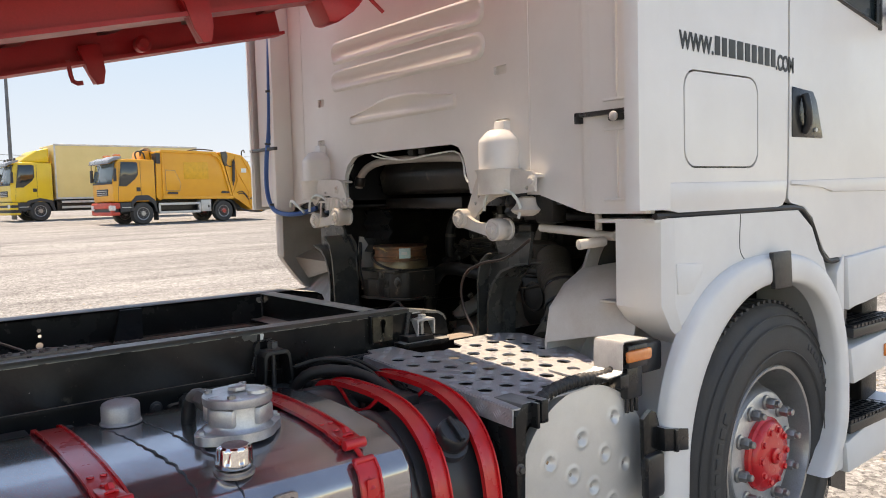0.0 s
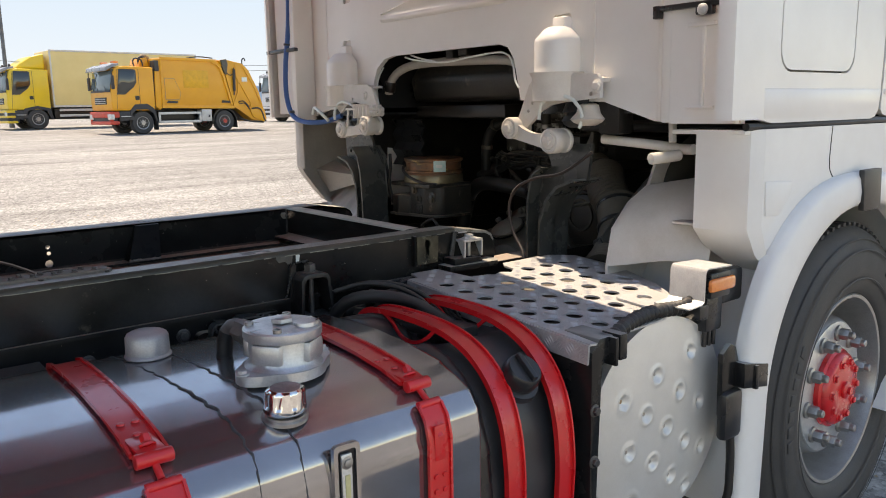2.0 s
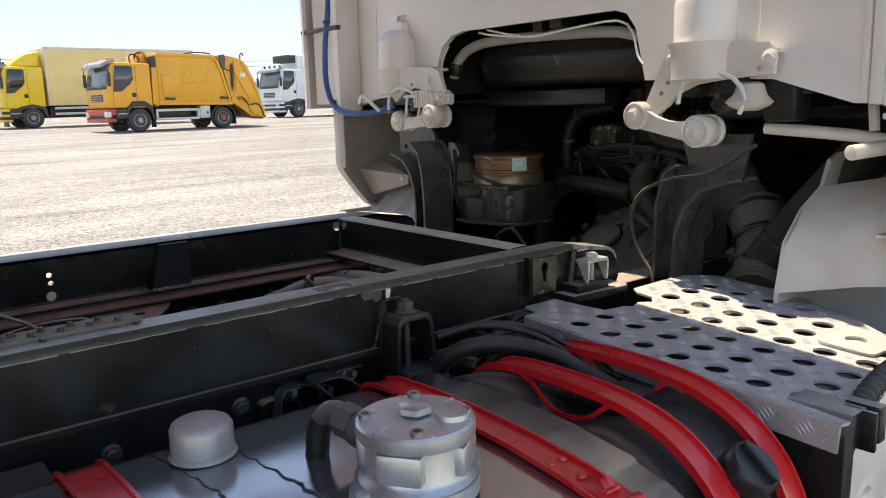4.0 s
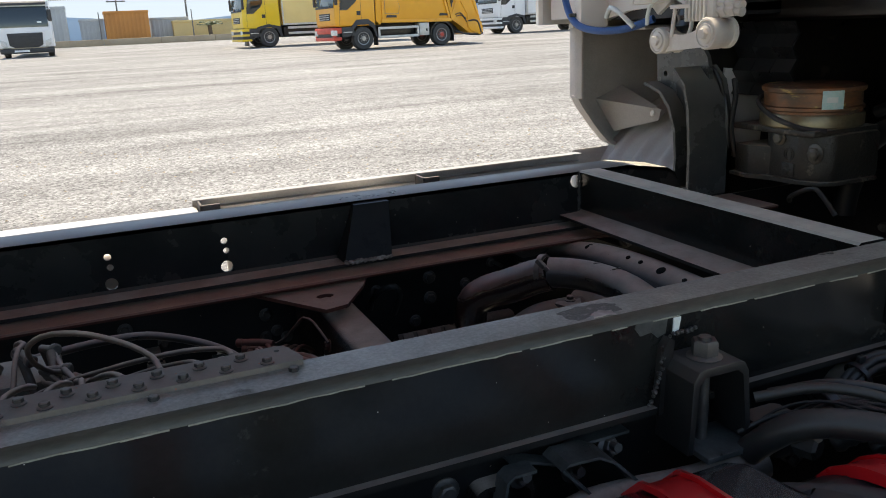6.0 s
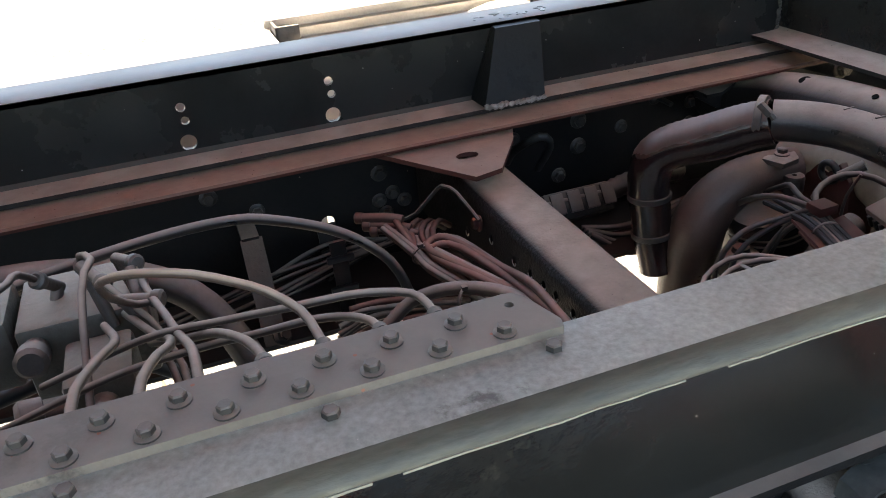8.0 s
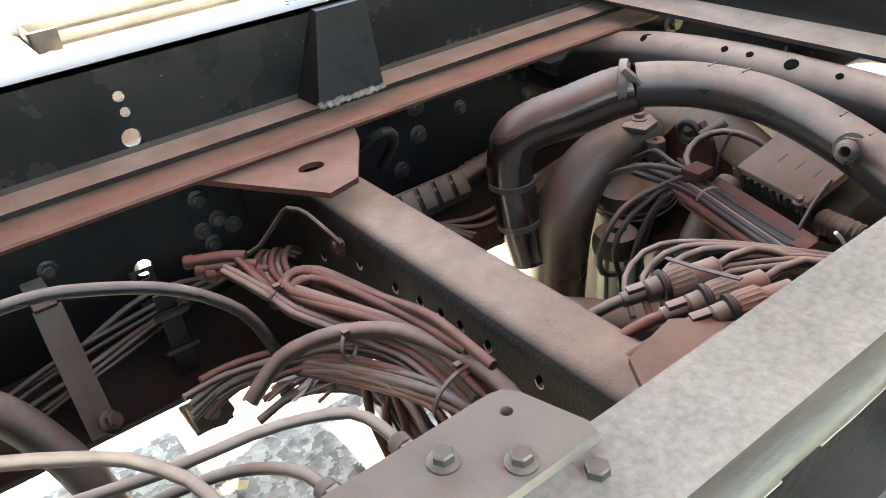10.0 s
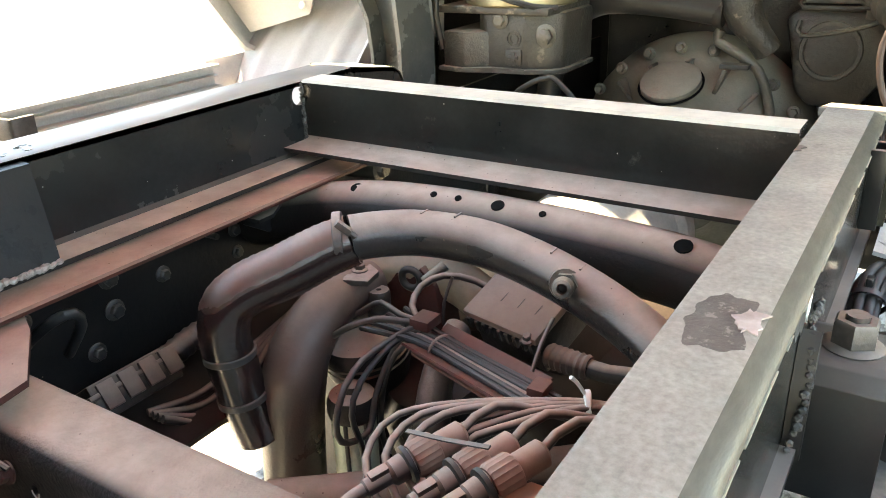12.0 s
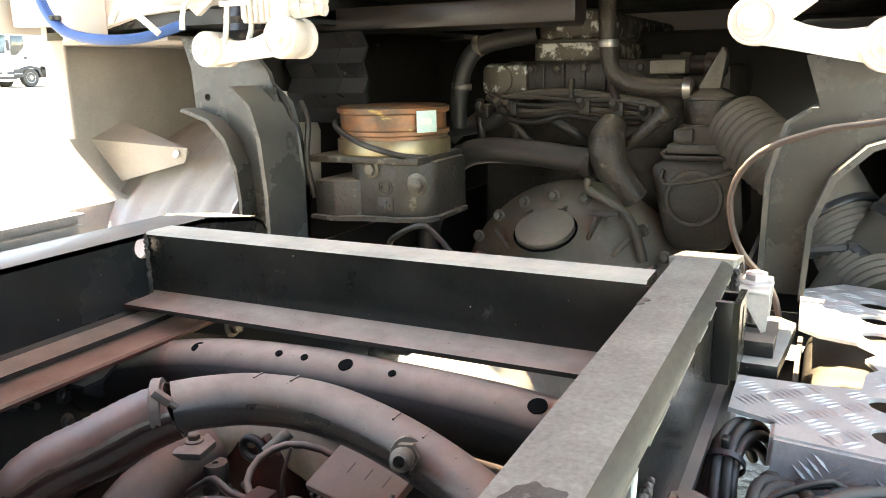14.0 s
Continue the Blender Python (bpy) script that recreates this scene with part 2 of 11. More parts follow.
DUST = (0.34, 0.285, 0.24)
GREYDUST = (0.33, 0.30, 0.25)
white = mat("white_cab_paint", (0.80, 0.77, 0.73), (0.74, 0.71, 0.67), (0.3, 0.5), scale=2.2, fine=260, bump=0.012, coat=0.25, grain=0.06, dust=(0.5, 0.45, 0.39), dust_amount=0.25)
white_dirty = mat("white_dusty_paint", (0.74, 0.70, 0.65), (0.60, 0.55, 0.49), (0.45, 0.7), scale=5, fine=180, bump=0.03, grain=0.12, dust=(0.42, 0.36, 0.29), dust_amount=0.55)
white_plastic = mat("white_fender_plastic", (0.78, 0.77, 0.74), (0.72, 0.70, 0.67), (0.32, 0.46), scale=3, fine=300, bump=0.015, grain=0.05)
black_steel = mat("black_painted_steel", (0.008, 0.0085, 0.009), (0.015, 0.0155, 0.016), (0.16, 0.34), spec=0.28, scale=7, fine=140, bump=0.04, dust=(0.44, 0.425, 0.38), dust_amount=0.82, lies=(0.5, 0.95), speck=((0.4, 0.38, 0.34), 30, 0.025))
black_rail = mat("worn_black_rail", (0.007, 0.0073, 0.0072), (0.014, 0.0142, 0.0132), (0.10, 0.26), spec=0.34, scale=6, fine=120, bump=0.04, dust=(0.56, 0.545, 0.46), dust_amount=0.98, speck=((0.5, 0.47, 0.42), 42, 0.03), worn=((0.045, 0.043, 0.036), 0.36, 9))
frame_black = mat("oily_black_frame", (0.006, 0.007, 0.008), (0.012, 0.012, 0.012), (0.28, 0.5), spec=0.3, scale=7, fine=110, bump=0.07, dust=DUST, dust_amount=0.6, speck=((0.3, 0.26, 0.22), 30, 0.025))
brown_steel = mat("red_dusty_steel", (0.010, 0.0092, 0.0088), (0.020, 0.016, 0.0145), (0.4, 0.65), spec=0.25, scale=8, fine=190, bump=0.14, dust=(0.43, 0.35, 0.285), dust_amount=0.93, lies=(0.50, 0.95), speck=((0.07, 0.045, 0.038), 70, 0.06))
# Dust on the flat top; its narrow range also paints the shoulder's shade.
member_dust = mat("dust_topped_pressed_steel", (0.008, 0.0072, 0.0068), (0.016, 0.0125, 0.0112), (0.4, 0.65), spec=0.18, scale=8, fine=230, bump=0.3, dust=(0.43, 0.345, 0.275), dust_amount=0.95, lies=(0.66, 1.0), speck=((0.07, 0.045, 0.036), 80, 0.05))
red_dust_steel = mat("red_primer_steel", (0.075, 0.022, 0.017), (0.05, 0.02, 0.016), (0.45, 0.7), spec=0.25, scale=9, fine=160, bump=0.1, dust=(0.37, 0.26, 0.20), dust_amount=0.85, lies=(0.5, 0.95), speck=((0.09, 0.045, 0.036), 60, 0.05))
# Darker copy of the tipper red: shade put into the colour, less bounce.
dimmed_red = mat("road_grimed_red_paint", (0.30, 0.055, 0.048), (0.22, 0.052, 0.046), (0.5, 0.75), scale=4, fine=120, bump=0.06, grain=0.2, worn=((0.24, 0.165, 0.135), 0.47, 5))
shoulder_dust = mat("dusty_worn_rail_top", (0.29, 0.283, 0.248), (0.20, 0.193, 0.168), (0.32, 0.58), scale=8, fine=210, bump=0.12, grain=0.5, spec=0.4, worn=((0.10, 0.088, 0.074), 0.40, 9), speck=((0.5, 0.47, 0.42), 75, 0.03))
hole_black = mat("black_shadowed_hole", (0.006, 0.006, 0.006), None, (0.7, 0.9), bump=0.0, spec=0.05)
# Near-black tone puts deep shade into steel low in the frame.
pit_dark = mat("oil_soaked_steel", (0.010, 0.009, 0.0085), (0.022, 0.016, 0.013), (0.25, 0.5), scale=7, fine=120, bump=0.08, dust=(0.10, 0.07, 0.057), dust_amount=0.5, speck=((0.2, 0.15, 0.12), 40, 0.03))
arch_dust = mat("dust_stained_white_panel", (0.48, 0.455, 0.425), (0.39, 0.36, 0.33), (0.5, 0.75), scale=5, fine=180, bump=0.03, grain=0.15)
post_grey = mat("dusty_grey_post_paint", (0.036, 0.039, 0.038), (0.062, 0.064, 0.060), (0.18, 0.36), scale=8, fine=160, bump=0.04, dust=(0.3, 0.28, 0.24), dust_amount=0.6, worn=((0.09, 0.085, 0.07), 0.36, 14), speck=((0.2, 0.19, 0.17), 50, 0.04))
strap_steel = mat("worn_grey_green_strap", (0.055, 0.062, 0.060), (0.12, 0.125, 0.12), (0.25, 0.45), metal=0.4, scale=24, fine=200, bump=0.06, worn=((0.30, 0.31, 0.30), 0.34, 40))
beam_dirt = mat("grimy_cab_beam", (0.045, 0.041, 0.035), (0.024, 0.022, 0.019), (0.5, 0.7), scale=6, fine=150, bump=0.08, worn=((0.2, 0.17, 0.10), 0.36, 7))
dusty_hose = mat("dusty_rubber_hose", (0.010, 0.009, 0.009), (0.024, 0.017, 0.015), (0.22, 0.42), scale=14, fine=180, bump=0.08, dust=(0.46, 0.385, 0.33), dust_amount=0.72, lies=(0.25, 0.95))
beige_hose = mat("beige_dusty_intake_hose", (0.045, 0.04, 0.032), (0.075, 0.065, 0.052), (0.5, 0.75), scale=9, fine=150, bump=0.06, dust=(0.30, 0.26, 0.205), dust_amount=0.6, lies=(0.0, 0.9))
red_hose = mat("reddish_rubber_hose", (0.010, 0.0075, 0.0075), (0.032, 0.013, 0.011), (0.12, 0.26), scale=12, fine=170, bump=0.05, spec=0.7, dust=(0.36, 0.245, 0.19), dust_amount=0.66, lies=(0.20, 1.0), speck=((0.16, 0.11, 0.09), 70, 0.04))
dusty_cable = mat("dusty_cable_sheath", (0.022, 0.016, 0.014), (0.045, 0.028, 0.024), (0.35, 0.6), spec=0.35, scale=16, fine=220, bump=0.08, dust=(0.48, 0.385, 0.32), dust_amount=0.80, lies=(0.22, 0.92))
red_cable = mat("reddish_cable_sheath", (0.075, 0.022, 0.016), (0.04, 0.016, 0.013), (0.35, 0.6), spec=0.35, scale=16, fine=220, bump=0.08, dust=(0.42, 0.25, 0.195), dust_amount=0.68, lies=(0.22, 0.95))
loop_sheath = mat("dark_dusty_sheath", (0.02, 0.017, 0.016), (0.035, 0.026, 0.023), (0.3, 0.55), scale=16, fine=200, bump=0.05, dust=(0.42, 0.34, 0.29), dust_amount=0.5, lies=(0.35, 0.95))
elbow_grey = mat("dull_grey_fitting", (0.16, 0.155, 0.155), (0.12, 0.112, 0.108), (0.25, 0.42), metal=0.5, scale=12, fine=220, bump=0.05, dust=(0.3, 0.26, 0.23), dust_amount=0.3)
black_hose = mat("black_rubber", (0.010, 0.010, 0.0105), (0.018, 0.018, 0.018), (0.3, 0.5), spec=0.4, scale=10, fine=180, bump=0.05, dust=(0.2, 0.185, 0.165), dust_amount=0.35)
black_plastic = mat("black_moulded_plastic", (0.013, 0.0135, 0.015), (0.02, 0.0205, 0.022), (0.22, 0.38), spec=0.5, scale=6, fine=320, bump=0.03, grain=0.08, dust=(0.22, 0.205, 0.185), dust_amount=0.12)
grey_plastic = mat("charcoal_plastic", (0.022, 0.0235, 0.027), (0.034, 0.0355, 0.04), (0.3, 0.45), scale=6, fine=320, bump=0.03, grain=0.08, dust=(0.2, 0.19, 0.17), dust_amount=0.18)
red = mat("glossy_red_paint", (0.70, 0.016, 0.02), (0.62, 0.012, 0.016), (0.2, 0.34), scale=5, fine=220, bump=0.015, coat=0.3, grain=0.06, dust=(0.6, 0.3, 0.27), dust_amount=0.07)
red_body = mat("red_tipper_paint", (0.52, 0.017, 0.022), (0.40, 0.02, 0.022), (0.35, 0.55), scale=3, fine=160, bump=0.03, grain=0.15, worn=((0.5, 0.28, 0.25), 0.3, 7))
tank_grey = mat("grey_painted_tank", (0.38, 0.38, 0.395), (0.28, 0.28, 0.295), (0.06, 0.17), metal=0.85, scale=4, fine=220, bump=0.012, coat=0.35, grain=0.06, dust=(0.36, 0.31, 0.29), dust_amount=0.10, worn=((0.30, 0.285, 0.25), 0.30, 5))
tank_bead = mat("weld_bead_paint", (0.10, 0.10, 0.105), (0.045, 0.042, 0.042), (0.3, 0.5), metal=0.3, scale=30, fine=220, bump=0.25)
cast_alu = mat("cast_aluminium", (0.62, 0.63, 0.63), (0.48, 0.49, 0.5), (0.3, 0.5), metal=0.75, scale=12, fine=240, bump=0.07)
grey_cap = mat("grey_painted_cup", (0.42, 0.42, 0.43), (0.36, 0.35, 0.35), (0.28, 0.4), metal=0.3, scale=8, fine=240, bump=0.02, dust=(0.45, 0.36, 0.33), dust_amount=0.6)
chrome = mat("chrome", (0.8, 0.8, 0.8), (0.7, 0.7, 0.7), (0.06, 0.14), metal=1.0, scale=20, fine=300, bump=0.01, grain=0.04)
alu_deck = mat("aluminium_chequer_plate", (0.52, 0.515, 0.515), (0.40, 0.395, 0.39), (0.38, 0.56), metal=0.3, scale=9, fine=200, bump=0.05, dust=(0.58, 0.53, 0.47), dust_amount=0.32)
alu_disc = mat("dull_aluminium_sheet", (0.68, 0.67, 0.64), (0.60, 0.585, 0.55), (0.35, 0.52), metal=0.45, scale=5, fine=260, bump=0.02, grain=0.08)
rust = mat("rusty_ring", (0.30, 0.16, 0.07), (0.45, 0.36, 0.24), (0.6, 0.8), scale=60, fine=200, bump=0.1)
galv = mat("galvanised_steel", (0.66, 0.65, 0.62), (0.52, 0.51, 0.5), (0.4, 0.6), metal=0.5, scale=18, fine=260, bump=0.05)
alu_guard = mat("pale_aluminium_profile", (0.50, 0.485, 0.45), (0.40, 0.385, 0.355), (0.35, 0.55), metal=0.3, scale=6, fine=200, bump=0.03)
tyre_rubber = mat("tyre_rubber", (0.035, 0.035, 0.036), (0.055, 0.053, 0.05), (0.55, 0.8), scale=9, fine=170, bump=0.07, dust=(0.25, 0.23, 0.2), dust_amount=0.3)
rim_grey = mat("grey_wheel_paint", (0.40, 0.40, 0.395), (0.30, 0.295, 0.285), (0.25, 0.4), metal=0.7, scale=8, fine=240, bump=0.03, dust=(0.4, 0.36, 0.31), dust_amount=0.3)
steel = mat("bare_steel", (0.45, 0.44, 0.42), (0.32, 0.30, 0.28), (0.35, 0.55), metal=0.9, scale=30, fine=240, bump=0.06)
dusty_bolt = mat("dusty_bolt_steel", (0.045, 0.038, 0.034), (0.075, 0.06, 0.052), (0.45, 0.65), metal=0.3, scale=40, fine=260, bump=0.12, dust=(0.45, 0.375, 0.32), dust_amount=0.85, lies=(0.35, 0.95))
dark_bolt = mat("dark_bolt_steel", (0.05, 0.05, 0.052), (0.09, 0.085, 0.08), (0.35, 0.55), metal=0.6, scale=40, fine=260, bump=0.08, dust=DUST, dust_amount=0.5)
iron = mat("grimy_cast_iron", (0.028, 0.026, 0.023), (0.048, 0.042, 0.034), (0.3, 0.55), metal=0.2, scale=14, fine=150, bump=0.28, worn=((0.15, 0.132, 0.10), 0.40, 20), dust=(0.38, 0.32, 0.245), dust_amount=0.6, lies=(0.35, 0.95))
iron_light = mat("dusty_grey_casting", (0.115, 0.106, 0.088), (0.075, 0.069, 0.056), (0.3, 0.5), metal=0.3, scale=13, fine=150, bump=0.22, worn=((0.035, 0.032, 0.027), 0.42, 14), dust=(0.48, 0.405, 0.315), dust_amount=0.62, lies=(0.3, 0.95))
iron_dark = mat("oily_engine_metal", (0.010, 0.0095, 0.009), (0.026, 0.023, 0.019), (0.26, 0.5), metal=0.2, scale=10, fine=150, bump=0.2, worn=((0.075, 0.065, 0.05), 0.40, 16), dust=(0.30, 0.255, 0.20), dust_amount=0.5, lies=(0.4, 0.95))
flaked = mat("flaking_silver_engine_paint", (0.07, 0.063, 0.052), (0.11, 0.098, 0.08), (0.4, 0.65), metal=0.3, scale=9, fine=120, bump=0.14, worn=((0.62, 0.62, 0.59), 0.47, 22), dust=(0.25, 0.21, 0.16), dust_amount=0.3)
can_metal = mat("stained_filter_can", (0.27, 0.115, 0.05), (0.10, 0.075, 0.055), (0.35, 0.6), metal=0.35, scale=14, fine=140, bump=0.06, stretch=(1, 1, 3.0), worn=((0.45, 0.33, 0.12), 0.42, 12))
gold_can = mat("brassy_filter_band", (0.27, 0.22, 0.13), (0.19, 0.15, 0.09), (0.3, 0.5), metal=0.6, scale=14, fine=140, bump=0.05)
turquoise = mat("faded_turquoise_label", (0.42, 0.66, 0.62), (0.6, 0.72, 0.68), (0.5, 0.7), scale=60, fine=200, bump=0.0)
label_white = mat("pale_label_print", (0.78, 0.82, 0.78), None, (0.5, 0.7), bump=0.0)
pale_green = mat("pale_green_canister", (0.50, 0.58, 0.46), (0.38, 0.43, 0.34), (0.35, 0.55), metal=0.2, scale=12, fine=200, bump=0.04, dust=DUST, dust_amount=0.3)
blue_hose = mat("blue_air_hose", (0.03, 0.11, 0.33), (0.02, 0.08, 0.25), (0.35, 0.5), scale=8, fine=200, bump=0.02)
amber = mat("amber_lens", (0.85, 0.26, 0.06), (0.7, 0.2, 0.05), (0.15, 0.3), scale=20, fine=200, bump=0.02, coat=0.6)
visor_grey = mat("smoked_grey_visor", (0.30, 0.31, 0.32), (0.22, 0.23, 0.24), (0.2, 0.35), scale=3, fine=60, bump=0.01)
lamp_glass = mat("pale_headlamp_glass", (0.72, 0.72, 0.70), (0.55, 0.55, 0.54), (0.08, 0.2), scale=9, fine=60, bump=0.02, coat=0.5)
pane = glass("dark_window_glass", (0.02, 0.03, 0.033))
pale_pane = glass("windscreen_glass", (0.10, 0.14, 0.15), 0.06)
print_black = mat("black_vinyl_letters", (0.012, 0.012, 0.013), None, (0.35, 0.5), bump=0.0)
tank_yellow = mat("yellow_truck_paint", (0.80, 0.55, 0.03), (0.74, 0.50, 0.03), (0.3, 0.45), scale=1.2, fine=60, bump=0.01, coat=0.3, grain=0.05)
box_yellow = mat("yellow_box_panels", (0.78, 0.62, 0.27), (0.73, 0.57, 0.24), (0.35, 0.5), scale=0.8, fine=40, bump=0.01, grain=0.05)
orange = mat("orange_truck_paint", (0.80, 0.37, 0.02), (0.74, 0.33, 0.02), (0.3, 0.5), scale=1.0, fine=40, bump=0.01, coat=0.2, grain=0.06)
orange_patch = mat("repainted_orange", (0.78, 0.40, 0.02), None, (0.3, 0.4), bump=0.01)
red_bumper = mat("faded_red_bumper", (0.62, 0.07, 0.04), (0.5, 0.06, 0.04), (0.35, 0.5), scale=3, bump=0.01)
far_white = mat("white_truck_paint", (0.78, 0.79, 0.80), (0.72, 0.73, 0.74), (0.3, 0.45), scale=1.0, fine=40, bump=0.01, grain=0.04)
far_dark = mat("dark_underbody", (0.03, 0.03, 0.032), (0.05, 0.05, 0.05), (0.5, 0.7), scale=4, fine=60, bump=0.03)
far_alu = mat("pale_side_rail", (0.62, 0.61, 0.58), (0.5, 0.49, 0.46), (0.4, 0.55), metal=0.3, scale=4, bump=0.02)
concrete = mat("tan_concrete", (0.40, 0.33, 0.235), (0.32, 0.255, 0.175), (0.8, 0.95), scale=0.6, fine=12, bump=0.1)
container_orange = mat("orange_container", (0.55, 0.24, 0.06), (0.48, 0.21, 0.06), (0.5, 0.7), scale=0.7, fine=20, bump=0.02)
container_grey = mat("grey_container", (0.42, 0.45, 0.47), (0.36, 0.39, 0.41), (0.5, 0.7), scale=0.7, fine=20, bump=0.02)
shed_ochre = mat("ochre_shed_wall", (0.62, 0.47, 0.22), (0.55, 0.42, 0.2), (0.6, 0.8), scale=0.5, fine=15, bump=0.02)
palm_leaf = mat("dusty_palm_leaf", (0.10, 0.13, 0.05), (0.07, 0.10, 0.04), (0.5, 0.7), scale=6, bump=0.0)
bark = mat("palm_bark", (0.17, 0.12, 0.08), (0.11, 0.08, 0.055), (0.8, 0.95), scale=6, fine=30, bump=0.2)
pole_grey = mat("weathered_grey_pole", (0.16, 0.165, 0.17), (0.12, 0.12, 0.125), (0.5, 0.7), metal=0.3, scale=3, bump=0.02)
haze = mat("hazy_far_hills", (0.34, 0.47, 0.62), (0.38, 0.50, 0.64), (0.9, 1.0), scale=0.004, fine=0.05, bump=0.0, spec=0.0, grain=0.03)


def gravel_material():
    m = bpy.data.materials.new("pale_trodden_gravel")
    m.use_nodes = True
    nt = m.node_tree
    L = nt.links.new
    b = nt.nodes["Principled BSDF"]
    tc = nt.nodes.new("ShaderNodeTexCoord")
    src = tc.outputs["Object"]
    tracks = nt.nodes.new("ShaderNodeMapping")
    tracks.inputs["Scale"].default_value = (0.16, 0.9, 1)
    L(src, tracks.inputs["Vector"])
    a = nd(nt, "ShaderNodeTexNoise", i_Scale=0.9, i_Detail=9.0, i_Roughness=0.7)
    c = nd(nt, "ShaderNodeTexNoise", i_Scale=7.0, i_Detail=9.0, i_Roughness=0.8)
    d = nd(nt, "ShaderNodeTexVoronoi", i_Scale=46.0)
    e = nd(nt, "ShaderNodeTexNoise", i_Scale=70.0, i_Detail=3.0)
    L(tracks.outputs[0], a.inputs["Vector"])
    for n in (c, e):
        L(src, n.inputs["Vector"])
    warp = nt.nodes.new("ShaderNodeVectorMath")
    warp.operation = "MULTIPLY_ADD"
    warp.inputs[1].default_value = (0.03, 0.03, 0.03)
    L(e.outputs["Color"], warp.inputs[0])
    L(src, warp.inputs[2])
    L(warp.outputs[0], d.inputs["Vector"])
    r = nt.nodes.new("ShaderNodeValToRGB")
    r.color_ramp.elements[0].position, r.color_ramp.elements[0].color = 0.30, (0.165, 0.152, 0.128, 1)
    r.color_ramp.elements[1].position, r.color_ramp.elements[1].color = 0.68, (0.385, 0.36, 0.31, 1)
    L(a.outputs["Fac"], r.inputs[0])
    r2 = nt.nodes.new("ShaderNodeMix")
    r2.data_type, r2.blend_type = "RGBA", "OVERLAY"
    r2.inputs["Factor"].default_value = 0.8
    L(r.outputs[0], r2.inputs["A"])
    L(c.outputs["Fac"], r2.inputs["B"])
    r3 = nt.nodes.new("ShaderNodeMix")
    r3.data_type, r3.blend_type = "RGBA", "OVERLAY"
    r3.inputs["Factor"].default_value = 0.62
    L(r2.outputs["Result"], r3.inputs["A"])
    grey = nt.nodes.new("ShaderNodeRGBToBW")
    L(d.outputs["Color"], grey.inputs[0])
    L(grey.outputs[0], r3.inputs["B"])
    peb = nd(nt, "ShaderNodeTexVoronoi", i_Scale=19.0)
    L(src, peb.inputs["Vector"])
    pr = nd(nt, "ShaderNodeMapRange", i_From_Min=0.08, i_From_Max=0.34, i_To_Min=0.50, i_To_Max=1.05)
    L(peb.outputs["Distance"], pr.inputs["Value"])
    r4 = nt.nodes.new("ShaderNodeMix")
    r4.data_type, r4.blend_type = "RGBA", "MULTIPLY"
    r4.inputs["Factor"].default_value = 1.0
    L(r3.outputs["Result"], r4.inputs["A"])
    L(pr.outputs[0], r4.inputs["B"])
    hs = nt.nodes.new("ShaderNodeHueSaturation")
    hs.inputs["Saturation"].default_value = 0.45
    L(r4.outputs["Result"], hs.inputs["Color"])
    L(hs.outputs[0], b.inputs["Base Color"])
    b.inputs["Roughness"].default_value = 0.95
    b.inputs["Specular IOR Level"].default_value = 0.2
    ad = nt.nodes.new("ShaderNodeMath")
    ad.operation = "ADD"
    L(d.outputs["Distance"], ad.inputs[0])
    L(c.outputs["Fac"], ad.inputs[1])
    bp = nt.nodes.new("ShaderNodeBump")
    bp.inputs["Strength"].default_value = 0.42
    bp.inputs["Distance"].default_value = 0.025
    L(ad.outputs[0], bp.inputs["Height"])
    L(bp.outputs[0], b.inputs["Normal"])
    return m


gravel = gravel_material()


def sky_material():
    """Glow of a clear sky that pales towards the horizon."""
    m = bpy.data.materials.new("hazy_sky")
    m.use_nodes = True
    nt = m.node_tree
    nt.nodes.remove(nt.nodes["Principled BSDF"])
    tc = nt.nodes.new("ShaderNodeTexCoord")
    sep = nt.nodes.new("ShaderNodeSeparateXYZ")
    nt.links.new(tc.outputs["Object"], sep.inputs[0])
    mr = nd(nt, "ShaderNodeMapRange", i_From_Min=0.0, i_From_Max=620.0)
    nt.links.new(sep.outputs["Z"], mr.inputs["Value"])
    ramp = nt.nodes.new("ShaderNodeValToRGB")
    ramp.color_ramp.elements[0].color = (0.40, 0.49, 0.60, 1)
    ramp.color_ramp.elements[1].color = (0.285, 0.42, 0.60, 1)
    nt.links.new(mr.outputs[0], ramp.inputs[0])
    em = nt.nodes.new("ShaderNodeEmission")
    nt.links.new(ramp.outputs[0], em.inputs["Color"])
    nt.links.new(em.outputs[0], nt.nodes["Material Output"].inputs["Surface"])
    return m


sky_haze = sky_material()

# ---- the yard ----
SLOPE = 0.0175


def ground_z(y):
    return SLOPE * max(-40.0, min(y, 66.0))


bm = B()
xs = [-3000, -600, -150, -60, -20, -8, -4, -2, 0, 2, 4, 8, 20, 60, 150, 600, 3000]
ys = [-3000, -600, -120, -40, -12, -4, 0, 4, 8, 14, 22, 32, 45, 66, 90, 200, 700, 3000]
grid = [[bm.verts.new((x, y, ground_z(y))) for x in xs] for y in ys]
for a, b in zip(grid, grid[1:]):
    for k in range(len(xs) - 1):
        bm.faces.new((a[k], a[k + 1], b[k + 1], b[k]))
solid("ground", bm, gravel, "pale dusty gravel yard with faint wheel tracks", "ground", kind="structure")

